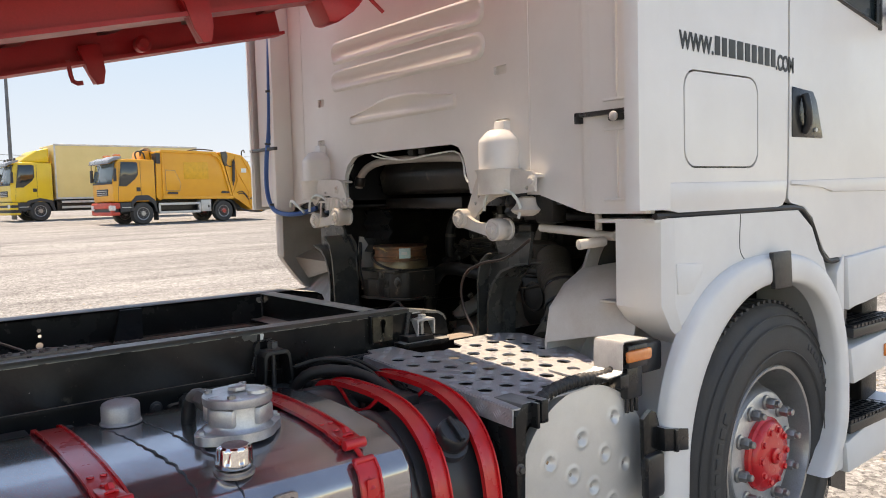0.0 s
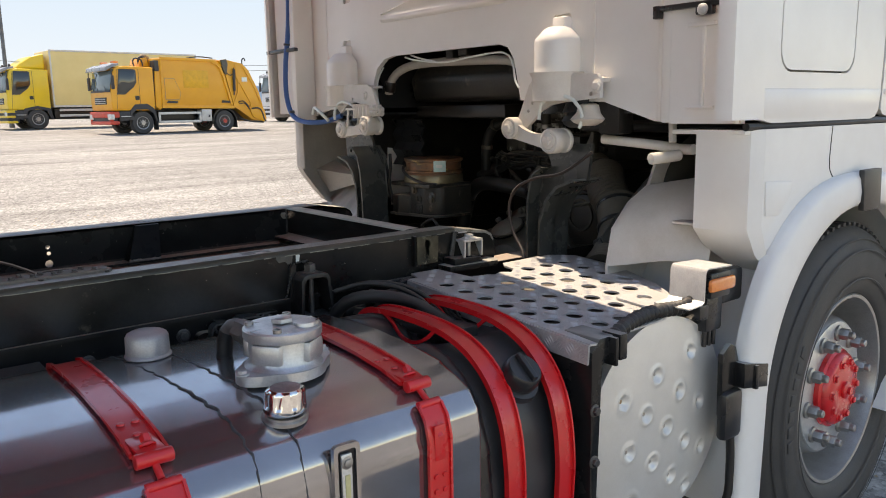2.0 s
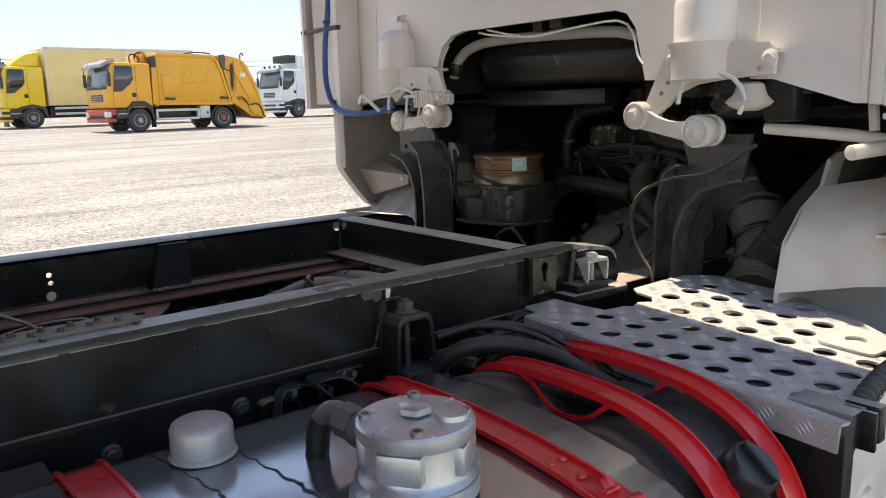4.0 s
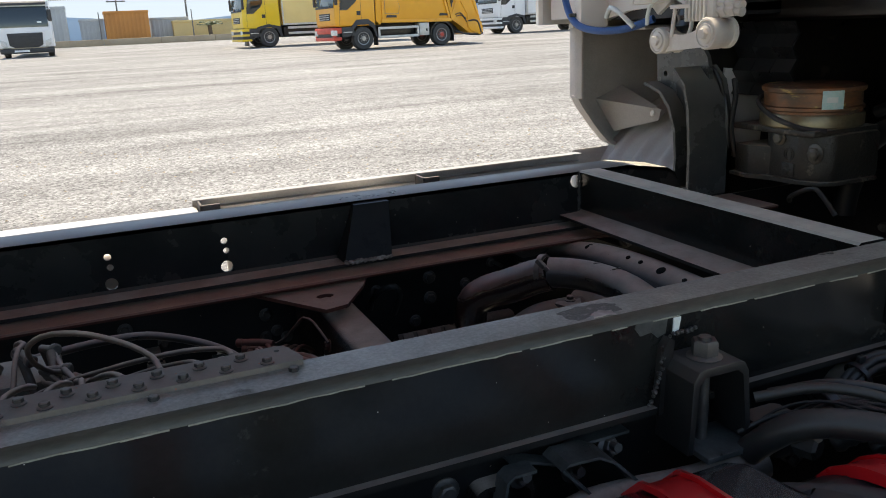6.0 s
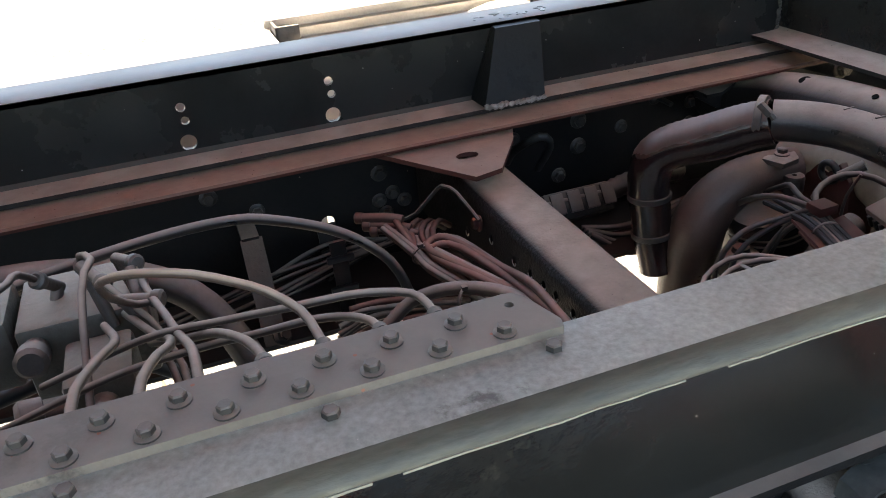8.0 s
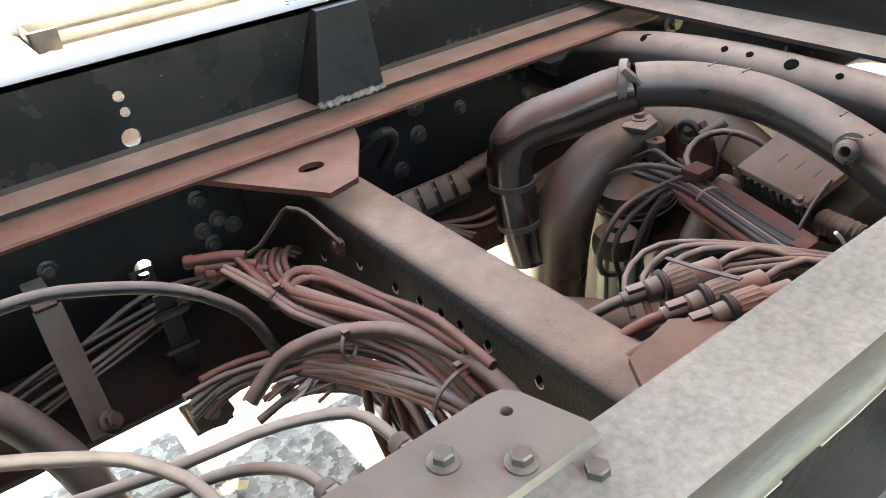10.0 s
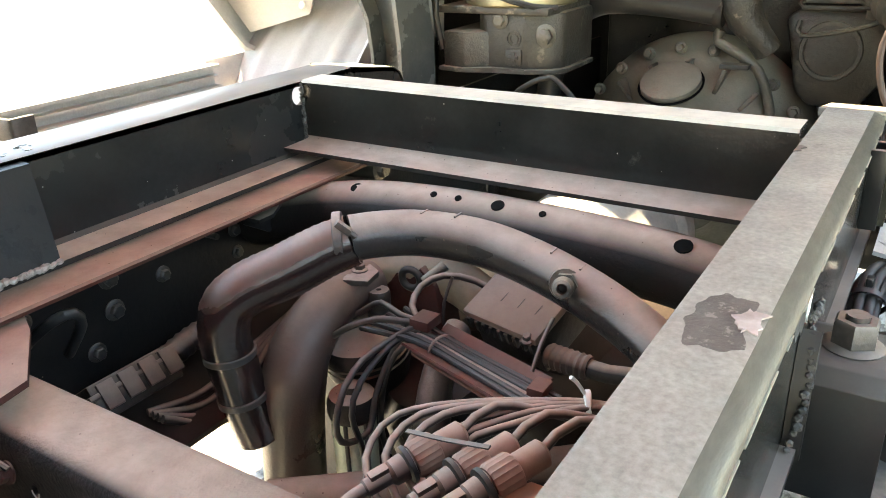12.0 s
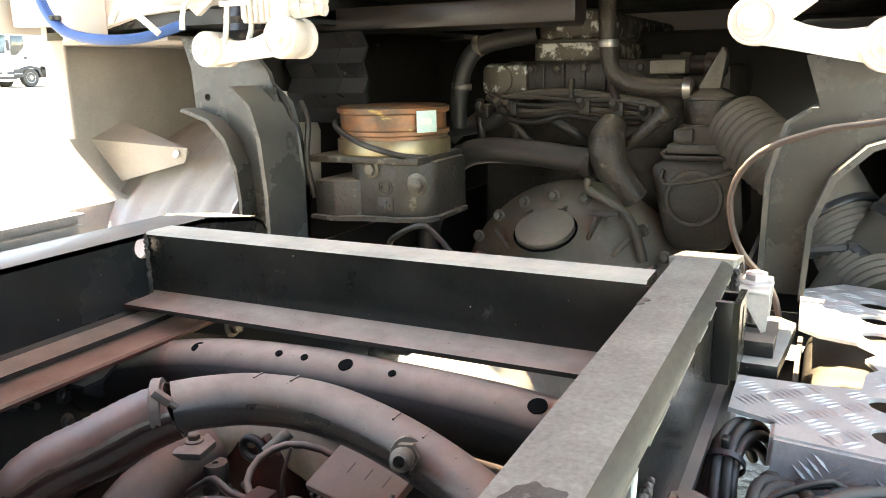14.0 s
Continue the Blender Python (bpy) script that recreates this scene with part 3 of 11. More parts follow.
# loose stones on the gravel beside the chassis
bm = B()
rng = random.Random(4)
for i in range(2600):
    x, y = rng.uniform(-3.5, 5.5), rng.choice((rng.uniform(1.3, 9), rng.uniform(-0.8, 1.2), rng.uniform(-3.4, -1.0)))
    r = rng.uniform(0.006, 0.02)
    o = Vector((x, y, ground_z(y)))
    top = bm.verts.new(o + Vector((rng.uniform(-.3, .3) * r, rng.uniform(-.3, .3) * r, r * rng.uniform(.5, .9))))
    n = 5
    ring = [bm.verts.new(o + Vector((math.cos(6.283 * k / n) * r * rng.uniform(.7, 1.2), math.sin(6.283 * k / n) * r * rng.uniform(.7, 1.2), -0.002))) for k in range(n)]
    for k in range(n):
        bm.faces.new((ring[k], ring[(k + 1) % n], top))
solid("gravel_stones", bm, concrete, "small loose pale stones lying on gravel", "gravel", kind="stuff", sharp=20)

# low wall round the yard
bm = B()
z0 = ground_z(64)
x = -120.0
while x < 24:
    box(bm, (x, 63.8, z0 - 0.3), (x + 3.97, 64.1, z0 + 0.46), 0.03)
    x += 4.0
solid("yard_wall", bm, concrete, "low pale concrete wall along the edge of the yard", "wall", kind="structure")

# far hills as a plain distant ridge, air haze painted into their colour
bm = B()
prev = None
for i in range(81):
    a = radians(-62 + i * 1.6)
    d = 2600
    h = 72 + 48 * noise.noise(Vector((i * 0.13, 3.1, 0))) + 16 * noise.noise(Vector((i * 0.5, 9.1, 0)))
    p = Vector((math.sin(a) * d, math.cos(a) * d, -30))
    cur = (bm.verts.new(p), bm.verts.new(p + Vector((0, 0, 30 + h))), bm.verts.new(p * 1.15 + Vector((0, 0, 40))))
    if prev:
        bm.faces.new((prev[0], cur[0], cur[1], prev[1]))
        bm.faces.new((prev[1], cur[1], cur[2], prev[2]))
    prev = cur
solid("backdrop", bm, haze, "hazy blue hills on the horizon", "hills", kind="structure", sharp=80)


# hazy pale sky far behind the hills
bm = B()
rows = []
for e in (-1.0, 0.0, 2.0, 5.0, 9.0, 13.0, 17.0):
    rows.append([bm.verts.new((math.sin(radians(a)) * 3300, math.cos(radians(a)) * 3300, 3300 * math.tan(radians(e)))) for a in range(-70, 71, 5)])
for a, b in zip(rows, rows[1:]):
    for k in range(len(a) - 1):
        bm.faces.new((a[k], a[k + 1], b[k + 1], b[k]))
solid("backdrop_sky", bm, sky_haze, "pale blue hazy sky above the hills", "sky", kind="structure", sharp=80)


def shed(name, x0, x1, y0, depth, h, material, label, category, ribs=True):
    base = ((x0 + x1) / 2, y0, ground_z(y0))
    t = thing(name, label, category, base)
    bm = B()
    box(bm, (x0, y0, base[2]), (x1, y0 + depth, base[2] + h), 0.03)
    part("body", bm, material, t)
    bm = B()
    if ribs:
        n = int((x1 - x0) / 0.32)
        for k in range(n):
            xx = x0 + 0.12 + k * (x1 - x0 - 0.2) / n
            box(bm, (xx, y0 - 0.05, base[2] + 0.15), (xx + 0.14, y0 + 0.01, base[2] + h - 0.15), 0.015, seg=1)
        part("ribs", bm, material, t)
    bm = B()
    box(bm, (x0 - 0.04, y0 - 0.08, base[2] + h - 0.16), (x1 + 0.04, y0 + depth + 0.04, base[2] + h + 0.03), 0.02)
    part("roof_edge", bm, material, t)
    return t


shed("shipping_container", 0.3, 3.5, 66.5, 2.4, 2.45, container_orange, "orange shipping container behind the yard wall", "container")
shed("site_cabin", -1.5, 0.2, 67.0, 2.4, 1.95, container_grey, "grey site cabin behind the yard wall", "cabin")
shed("shipping_container", 3.75, 6.6, 68.0, 2.6, 1.9, container_grey, "pale grey container behind the yard wall", "container")
shed("long_shed", 5.3, 12.4, 67.0, 4.0, 1.6, shed_ochre, "long low ochre shed behind the yard wall", "shed", ribs=False)
shed("silo_shed", -4.2, -2.35, 66.0, 3.0, 2.9, container_grey, "tall grey shed at the end of the wall", "shed")


def pole(name, x, y, h, r, label, arms=0):
    z = ground_z(y)
    t = thing(name, label, "pole", (x, y, z))
    bm = B()
    lathe(bm, [(r * 1.25, 0), (r * 1.2, 0.3), (r, 0.35), (r * 0.62, h)], (x, y, z), (0, 0, 1), 10)
    part("mast", bm, pole_grey, t)
    for k in range(arms):
        bm = B()
        box(bm, (x - 0.75, y - 0.05, z + h - 0.25 - k * 0.55), (x + 0.75, y + 0.05, z + h - 0.15 - k * 0.55), 0.01)
        part("crossarm", bm, pole_grey, t)
        for s in (-0.65, 0, 0.65):
            bm = B()
            lathe(bm, [(0.03, 0), (0.06, 0.05), (0.03, 0.1), (0.06, 0.15), (0.02, 0.22)], (x + s, y, z + h - 0.15 - k * 0.55), (0, 0, 1), 8)
            part("insulator", bm, far_white, t)
    if not arms and h > 9:
        bm = B()
        tube(bm, [(x, y, z + h), (x + 0.3, y, z + h + 0.2), (x + 1.0, y, z + h + 0.25)], r * 0.6, 8)
        box(bm, (x + 0.9, y - 0.12, z + h + 0.17), (x + 1.7, y + 0.12, z + h + 0.31), 0.04)
        part("lamp_head", bm, pole_grey, t)
    return t


pole("street_lamp", 7.25, 46, 12.5, 0.11, "tall grey street lamp mast behind the trucks")
pole("power_pole", 7.0, 72, 4.6, 0.10, "thin power pole with cross arms in the distance", 2)
pole("power_pole", 1.55, 74, 3.7, 0.09, "thin power pole with cross arms in the distance", 1)
for x in (-0.1, 6.6):
    pole("fence_post", x, 65.2, 2.4, 0.05, "thin grey post behind the yard wall")

# power line between the poles
bm = B()
for dz in (0.0, 0.5):
    tube(bm, [(-60, 74, 4.9 + dz), (-30, 74, 4.5 + dz), (1.55, 74, 4.95 + dz * 0.4), (4.2, 73, 4.75 + dz), (7.0, 72, 5.5 + dz), (20, 72, 5.2 + dz), (40, 72, 5.6 + dz)], 0.02, 4, 1.5)
solid("power_line", bm, pole_grey, "thin sagging power wires between distant poles", "wires")

# a palm behind the wall
t = thing("palm_tree", "small dusty palm behind the yard wall", "palm", (7.9, 65.5, ground_z(65.5)))
bm = B()
tube(bm, [(7.9, 65.5, 1.1), (7.92, 65.5, 1.7), (7.9, 65.5, 2.3)], 0.16, 8, 0.08, ripple=0.08)
part("trunk", bm, bark, t)
bm = B()
rng = random.Random(8)
for k in range(26):
    a, up = rng.uniform(0, 6.283), rng.uniform(0.2, 1.3)
    d = Vector((math.cos(a), math.sin(a), 0))
    o = Vector((7.9, 65.5, 2.3))
    L_ = rng.uniform(0.7, 1.1)
    pts = [o + d * L_ * s + Vector((0, 0, up * L_ * (s - 0.75 * s * s))) for s in (0, 0.3, 0.6, 0.85, 1.0)]
    side = d.cross(Vector((0, 0, 1)))
    for p, q in zip(pts, pts[1:]):
        for j in range(4):
            c = p.lerp(q, j / 4)
            for s in (-1, 1):
                tip = c + side * s * 0.22 + (q - p).normalized() * 0.12 + Vector((0, 0, -0.05))
                w = (q - p).normalized() * 0.03
                bm.faces.new([bm.verts.new(v) for v in (c - w, c + w, tip)])
part("crown", bm, palm_leaf, t, recalc=False)


# ---- parked trucks ----
def road_wheel(name, c, r, w, hub, group, side=-1):
    """A wheel of a parked truck; its outer face looks along -y."""
    t = thing(name, "black tyre on a steel wheel standing on gravel", "wheel", c, group)
    x, y, z = c
    bm = B()
    lathe(bm, [(r * 0.56, 0), (r * 0.6, -0.03), (r * 0.9, -0.02), (r * 0.98, 0.04), (r, 0.08), (r, w - 0.08), (r * 0.98, w - 0.03), (r * 0.6, w)], (x, y, z), (0, 1, 0), 36)
    part("tyre", bm, tyre_rubber, t)
    bm = B()
    lathe(bm, [(0.06, -0.03), (r * 0.22, -0.02), (r * 0.24, 0.03), (r * 0.44, 0.06), (r * 0.5, 0.0), (r * 0.56, -0.01), (r * 0.57, 0.1)], (x, y, z), (0, 1, 0), 30)
    part("rim", bm, rim_grey, t)
    bm = B()
    lathe(bm, [(r * 0.19, -0.06), (r * 0.2, -0.02)], (x, y, z), (0, 1, 0), 16)
    for k in range(8):
        a = 6.283 * k / 8
        hexbolt(bm, (x + math.cos(a) * r * 0.32, y + 0.02, z + math.sin(a) * r * 0.32), (0, -1, 0), 0.02, 0.03, False)
    part("hub", bm, hub, t)
    return t


def turned(t, wheels, p, degrees, size=1.0):
    """Turn and size a truck and its wheels about p on the ground."""
    m = at(*p) @ Matrix.Rotation(radians(degrees), 4, "Z") @ Matrix.Scale(size, 4) @ at(-p[0], -p[1], -p[2])
    for o in [t] + wheels:
        o.matrix_basis = m @ o.matrix_basis


def cab_body(t, x0, x1, y0, y1, z0, z1, paint, dark=far_dark, low=None):
    """A forward-control cab whose front looks along -x: shell, door and window, windscreen, grille, bumper, lamps, visor, mirrors."""
    h = z1 - z0
    zw = z0 + h * 0.45
    low = low or dark
    bm = B()
    prism(bm, [(x0 + 0.05, z0), (x1, z0), (x1, z1 - 0.04), (x0 + 0.62, z1), (x0 + 0.30, z1 - 0.05), (x0 + 0.20, z1 - 0.16), (x0 + 0.03, zw), (x0, z0 + 0.35)], "y", y0, y1, 0.07, seg=3)
    part("shell", bm, paint, t)
    bm = B()
    prism(bm, [(x0 + 0.035, zw + 0.02), (x0 + 0.185, z1 - 0.2), (x0 + 0.165, z1 - 0.2), (x0 + 0.015, zw + 0.02)], "y", y0 + 0.10, y1 - 0.10, 0.004, m=at(-0.012, 0, 0))
    part("windscreen", bm, pale_pane, t)
    bm = B()
    prism(bm, [(x0 + 0.02, zw - 0.06), (x0 + 0.045, zw + 0.03), (x0 + 0.015, zw + 0.03), (x0 - 0.012, zw - 0.06)], "y", y0 + 0.10, y1 - 0.10, 0.004)
    for k in range(2):
        tube(bm, [(x0 - 0.01, y0 + 0.5 + 0.9 * k, zw), (x0 + 0.04, y0 + 0.75 + 0.9 * k, zw + 0.18), (x0 + 0.06, y0 + 1.0 + 0.9 * k, zw + 0.25)], 0.014, 6)
    part("wiper_panel", bm, dark, t)
    window = [(x0 + 0.30, zw - 0.13), (x0 + 0.62, zw - 0.13), (x0 + 0.98, zw + 0.16), (x0 + 1.10, zw + 0.34), (x0 + 1.10, z1 - 0.24), (x0 + 1.02, z1 - 0.19), (x0 + 0.42, z1 - 0.19)]
    bm = B()
    prism(bm, [(x0 + 0.70 + (a - x0 - 0.70) * 1.09, zw + 0.31 + (b - zw - 0.31) * 1.09) for a, b in window], "y", y0 - 0.006, y0 + 0.03, 0.004)
    part("window_seal", bm, dark, t)
    bm = B()
    prism(bm, window, "y", y0 - 0.012, y0 + 0.03, 0.003)
    part("window", bm, pane, t)
    bm = B()
    box(bm, (x0 + 0.50, y0 + 0.1, zw), (x0 + 0.62, y0 + 0.5, zw + 0.5), 0.05)
    part("seat_back", bm, dark, t)
    for xa in (x0 + 0.21, x0 + 1.24):
        bm = B()
        prism(bm, [(xa, z0 + 0.06), (xa + 0.014, z0 + 0.06), (xa + 0.014 + (0.12 if xa < x0 + 1 else 0), z1 - 0.14), (xa + (0.12 if xa < x0 + 1 else 0), z1 - 0.14)], "y", y0 - 0.004, y0 + 0.02)
        part("door_gap", bm, dark, t)
    bm = B()
    box(bm, (x0 + 1.04, y0 - 0.02, zw - 0.40), (x0 + 1.22, y0 + 0.01, zw - 0.22), 0.02)
    part("door_handle", bm, dark, t)
    bm = B()
    box(bm, (x0 - 0.022, y0 + 0.55, z0 + 0.28), (x0 + 0.05, y1 - 0.55, z0 + 0.58), 0.03)
    part("grille", bm, dark, t)
    for k in range(3):
        bm = B()
        box(bm, (x0 - 0.034, y0 + 0.6, z0 + 0.32 + k * 0.085), (x0 - 0.018, y1 - 0.6, z0 + 0.345 + k * 0.085), 0.004, seg=1)
        part("grille_slat", bm, far_alu, t)
    bm = B()
    prism(bm, [(x0 + 0.10, z1 - 0.10), (x0 + 0.46, z1 + 0.03), (x0 + 0.46, z1 + 0.10), (x0 + 0.18, z1 + 0.07), (x0 - 0.10, z1 - 0.06), (x0 - 0.14, z1 - 0.22), (x0 - 0.11, z1 - 0.22)], "y", y0 + 0.06, y1 - 0.06, 0.015)
    part("sun_visor", bm, visor_grey, t)
    for yy, d in ((y0, -1), (y1, 1)):
        bm = B()
        box(bm, (x0 + 0.0, yy + d * 0.15 - 0.09, zw + 0.05), (x0 + 0.11, yy + d * 0.15 + 0.09, zw + 0.62), 0.035)
        tube(bm, [(x0 + 0.16, yy, z1 - 0.2), (x0 + 0.06, yy + d * 0.1, z1 - 0.18), (x0 + 0.05, yy + d * 0.15, zw + 0.6)], 0.02, 6)
        part("mirror", bm, dark, t)
    # black lower corner with a step behind the bumper
    bm = B()
    prism(bm, [(x0 + 0.30, z0 - 0.45), (x0 + 0.95, z0 - 0.40), (x0 + 0.82, z0 - 0.02), (x0 + 0.30, z0 - 0.02)], "y", y0 - 0.005, y0 + 0.4, 0.02)
    part("step_well", bm, low, t)
    bm = B()
    box(bm, (x0 + 0.36, y0 - 0.03, z0 - 0.26), (x0 + 0.80, y0 + 0.02, z0 - 0.22), 0.008)
    part("step_edge", bm, far_alu, t)


def garbage_truck(x, y):
    z = ground_z(y)
    t = thing("refuse_truck", "orange refuse truck with a red front bumper parked on gravel", "truck", (x, y, z))
    y1 = y + 2.4
    cab_body(t, x, x + 1.92, y, y1, z + 1.03, z + 2.93, orange)
    bm = B()
    box(bm, (x - 0.10, y + 0.02, z + 0.74), (x + 0.34, y1 - 0.02, z + 1.0), 0.05)
    box(bm, (x - 0.10, y + 0.02, z + 0.44), (x + 0.30, y1 - 0.02, z + 0.60), 0.05)
    box(bm, (x - 0.10, y + 0.05, z + 0.58), (x + 0.05, y + 0.16, z + 0.76), 0.02)
    box(bm, (x - 0.10, y1 - 0.16, z + 0.58), (x + 0.05, y1 - 0.05, z + 0.76), 0.02)
    part("bumper", bm, red_bumper, t, "faded red bumper")
    bm = B()
    box(bm, (x - 0.05, y + 0.1, z + 0.45), (x + 0.25, y1 - 0.1, z + 0.95), 0.02)
    part("bumper_core", bm, far_dark, t)
    for yy in (y + 0.01, y1 - 0.32):
        bm = B()
        box(bm, (x - 0.12, yy, z + 0.66), (x + 0.10, yy + 0.31, z + 0.9), 0.04)
        part("headlight", bm, lamp_glass, t)
    bm = B()
    prism(bm, [(x + 0.72, z + 0.62), (x + 0.78, z + 1.06), (x + 1.0, z + 1.30), (x + 1.55, z + 1.32), (x + 1.86, z + 1.10), (x + 1.98, z + 0.55), (x + 1.88, z + 0.55), (x + 1.80, z + 0.92), (x + 1.55, z + 1.10), (x + 1.02, z + 1.09), (x + 0.86, z + 0.95), (x + 0.80, z + 0.62)], "y", y - 0.03, y + 0.45, 0.02)
    part("mudguard", bm, far_dark, t)
    bm = B()
    box(bm, (x + 0.3, y + 0.6, z + 0.5), (x + 7.0, y + 1.8, z + 1.12), 0.03)
    part("chassis", bm, far_dark, t)
    bm = B()
    prism(bm, [(x + 1.95, z + 1.2), (x + 2.14, z + 1.05), (x + 2.26, z + 1.15), (x + 2.26, z + 3.28), (x + 2.02, z + 3.28)], "y", y + 0.02, y1 - 0.02, 0.02)
    part("front_frame", bm, orange, t)
    bm = B()
    box(bm, (x + 2.0, y + 0.0, z + 2.72), (x + 2.20, y + 0.5, z + 3.2), 0.03)
    box(bm, (x + 1.93, y + 0.1, z + 1.15), (x + 2.0, y1 - 0.1, z + 2.9), 0.01)
    part("lift_recess", bm, far_dark, t)
    for k, (a, b, r) in enumerate(((1.25, 3.28, 0.035), (1.62, 3.36, 0.05), (1.82, 3.44, 0.06), (2.02, 3.36, 0.05))):
        bm = B()
        tube(bm, [(x + a, y + 0.35 + 0.3 * k, z + 2.9), (x + a - 0.06, y + 0.35 + 0.3 * k, z + b - 0.12), (x + a + 0.08, y + 0.35 + 0.3 * k, z + b), (x + a + 0.34, y + 0.4 + 0.3 * k, z + b - 0.08), (x + a + 0.40, y + 0.4 + 0.3 * k, z + 2.95)], r, 8, 0.1)
        part("lift_pipe", bm, far_dark if k != 2 else rust, t)
    bm = B()
    prism(bm, [(x + 1.5, z + 2.93), (x + 1.62, z + 3.30), (x + 1.90, z + 3.34), (x + 1.98, z + 2.93)], "y", y + 0.5, y + 1.6, 0.03)
    part("winch_cover", bm, orange, t)
    side = [(x + 2.24, z + 1.20), (x + 5.72, z + 1.14), (x + 5.66, z + 1.5), (x + 5.30, z + 2.92), (x + 5.16, z + 3.16), (x + 4.90, z + 3.30), (x + 2.34, z + 3.34), (x + 2.24, z + 3.25)]
    bm = B()
    prism(bm, side, "y", y + 0.02, y1 - 0.02, 0.05)
    part("hopper_body", bm, orange, t)
    bm = B()
    prism(bm, [(x + 2.24, z + 3.22), (x + 4.95, z + 3.19), (x + 4.95, z + 3.31), (x + 2.24, z + 3.35)], "y", y - 0.03, y + 0.05, 0.01)
    part("roof_edge", bm, orange, t)
    bm = B()
    prism(bm, [(x + 2.22, z + 1.12), (x + 5.75, z + 1.06), (x + 5.75, z + 1.20), (x + 2.22, z + 1.27)], "y", y - 0.04, y + 0.05, 0.01)
    part("floor_edge", bm, orange, t)
    bm = B()
    box(bm, (x + 2.24, y - 0.02, z + 1.25), (x + 2.33, y + 0.05, z + 3.25), 0.01)
    part("front_post", bm, orange, t)
    bm = B()
    arc_pts = [(4.72, 3.18), (4.98, 3.10), (5.15, 2.92), (5.28, 2.6), (5.64, 1.25)]
    flat_bar(bm, [(x + a, y - 0.005, z + b) for a, b in arc_pts], 0.05, 0.10, (0, 1, 0))
    part("rear_post", bm, orange, t)
    bm = B()
    tube(bm, [(x + 3.6, y + 0.2, z + 3.34), (x + 4.2, y + 0.2, z + 3.42), (x + 4.9, y + 0.25, z + 3.38)], 0.03, 6, 0.2)
    part("roof_pipe", bm, far_dark, t)
    bm = B()
    box(bm, (x + 3.30, y + 0.012, z + 2.02), (x + 4.52, y + 0.05, z + 2.80), 0.004)
    part("painted_panel", bm, orange_patch, t, "brighter repainted panel")
    bm = B()
    hatch = [(2.42, 1.52), (3.05, 1.50), (3.12, 1.82), (2.86, 2.40), (2.42, 2.42)]
    prism(bm, [(x + 2.75 + (a - 2.75) * 1.06, z + 1.95 + (b - 1.95) * 1.06) for a, b in hatch], "y", y + 0.006, y + 0.05)
    part("hatch_gap", bm, rust, t)
    bm = B()
    prism(bm, [(x + a, z + b) for a, b in hatch], "y", y - 0.006, y + 0.05, 0.006)
    part("side_hatch", bm, orange, t)
    for a, b in ((2.45, 2.95), (5.12, 5.56)):
        bm = B()
        prism(bm, [(x + a, z + 1.34), (x + b, z + 1.33), (x + b, z + 1.42), (x + a + 0.05, z + 1.45)], "y", y - 0.03, y + 0.05, 0.006)
        part("marker_plate", bm, far_dark, t)
    gate = [(x + 5.72, z + 1.12), (x + 5.40, z + 2.75), (x + 5.02, z + 3.28), (x + 5.40, z + 3.33), (x + 6.30, z + 3.16), (x + 6.62, z + 2.86), (x + 7.12, z + 1.86), (x + 7.36, z + 0.95), (x + 7.30, z + 0.45), (x + 6.62, z + 0.52), (x + 6.1, z + 0.98)]
    bm = B()
    prism(bm, gate, "y", y - 0.02, y1 + 0.02, 0.04)
    part("tailgate", bm, orange, t)
    for pts in (((5.92, 3.1), (5.92, 2.55), (6.62, 1.35), (6.62, 1.1)), ((6.05, 1.0), (7.0, 1.0)), ((6.28, 3.05), (6.85, 2.1), (7.2, 1.25)), ((5.74, 1.3), (6.0, 1.9), (6.0, 2.4))):
        bm = B()
        flat_bar(bm, [(x + a, y - 0.03, z + b) for a, b in pts], 0.06, 0.05, (0, 1, 0))
        part("tailgate_rib", bm, orange, t)
    bm = B()
    prism(bm, [(x + 5.16, z + 3.30), (x + 5.44, z + 3.34), (x + 5.50, z + 3.1), (x + 5.42, z + 2.62), (x + 5.30, z + 2.7), (x + 5.20, z + 3.05)], "y", y - 0.10, y + 0.02, 0.02)
    part("hinge_plate", bm, iron_light, t)
    bm = B()
    tube(bm, [(x + 5.80, y - 0.09, z + 2.88), (x + 5.76, y - 0.09, z + 1.88)], 0.065, 10)
    tube(bm, [(x + 5.80, y - 0.09, z + 2.95), (x + 5.74, y - 0.09, z + 1.70)], 0.03, 8)
    part("hydraulic_ram", bm, far_dark, t)
    for pts in (((5.44, 2.7), (5.62, 2.6), (5.78, 2.7)), ((5.95, 1.35), (6.2, 1.42), (6.5, 1.15)), ((6.0, 1.28), (6.3, 1.30), (6.55, 1.0))):
        bm = B()
        tube(bm, [(x + a, y - 0.07, z + b) for a, b in pts], 0.022, 6, 0.1)
        part("hydraulic_hose", bm, far_dark, t)
    bm = B()
    box(bm, (x + 6.22, y - 0.028, z + 2.32), (x + 6.50, y + 0.02, z + 2.52), 0.003)
    part("label", bm, label_white, t, "worn white label")
    bm = B()
    prism(bm, [(x + 6.55, z + 1.1), (x + 7.0, z + 1.15), (x + 7.35, z + 0.98), (x + 7.42, z + 0.55), (x + 7.25, z + 0.42), (x + 6.75, z + 0.62), (x + 6.6, z + 0.8)], "y", y - 0.09, y - 0.025, 0.02)
    part("loading_arm", bm, orange, t)
    bm = B()
    box(bm, (x + 7.18, y + 0.05, z + 0.42), (x + 7.5, y1 - 0.05, z + 0.85), 0.03)
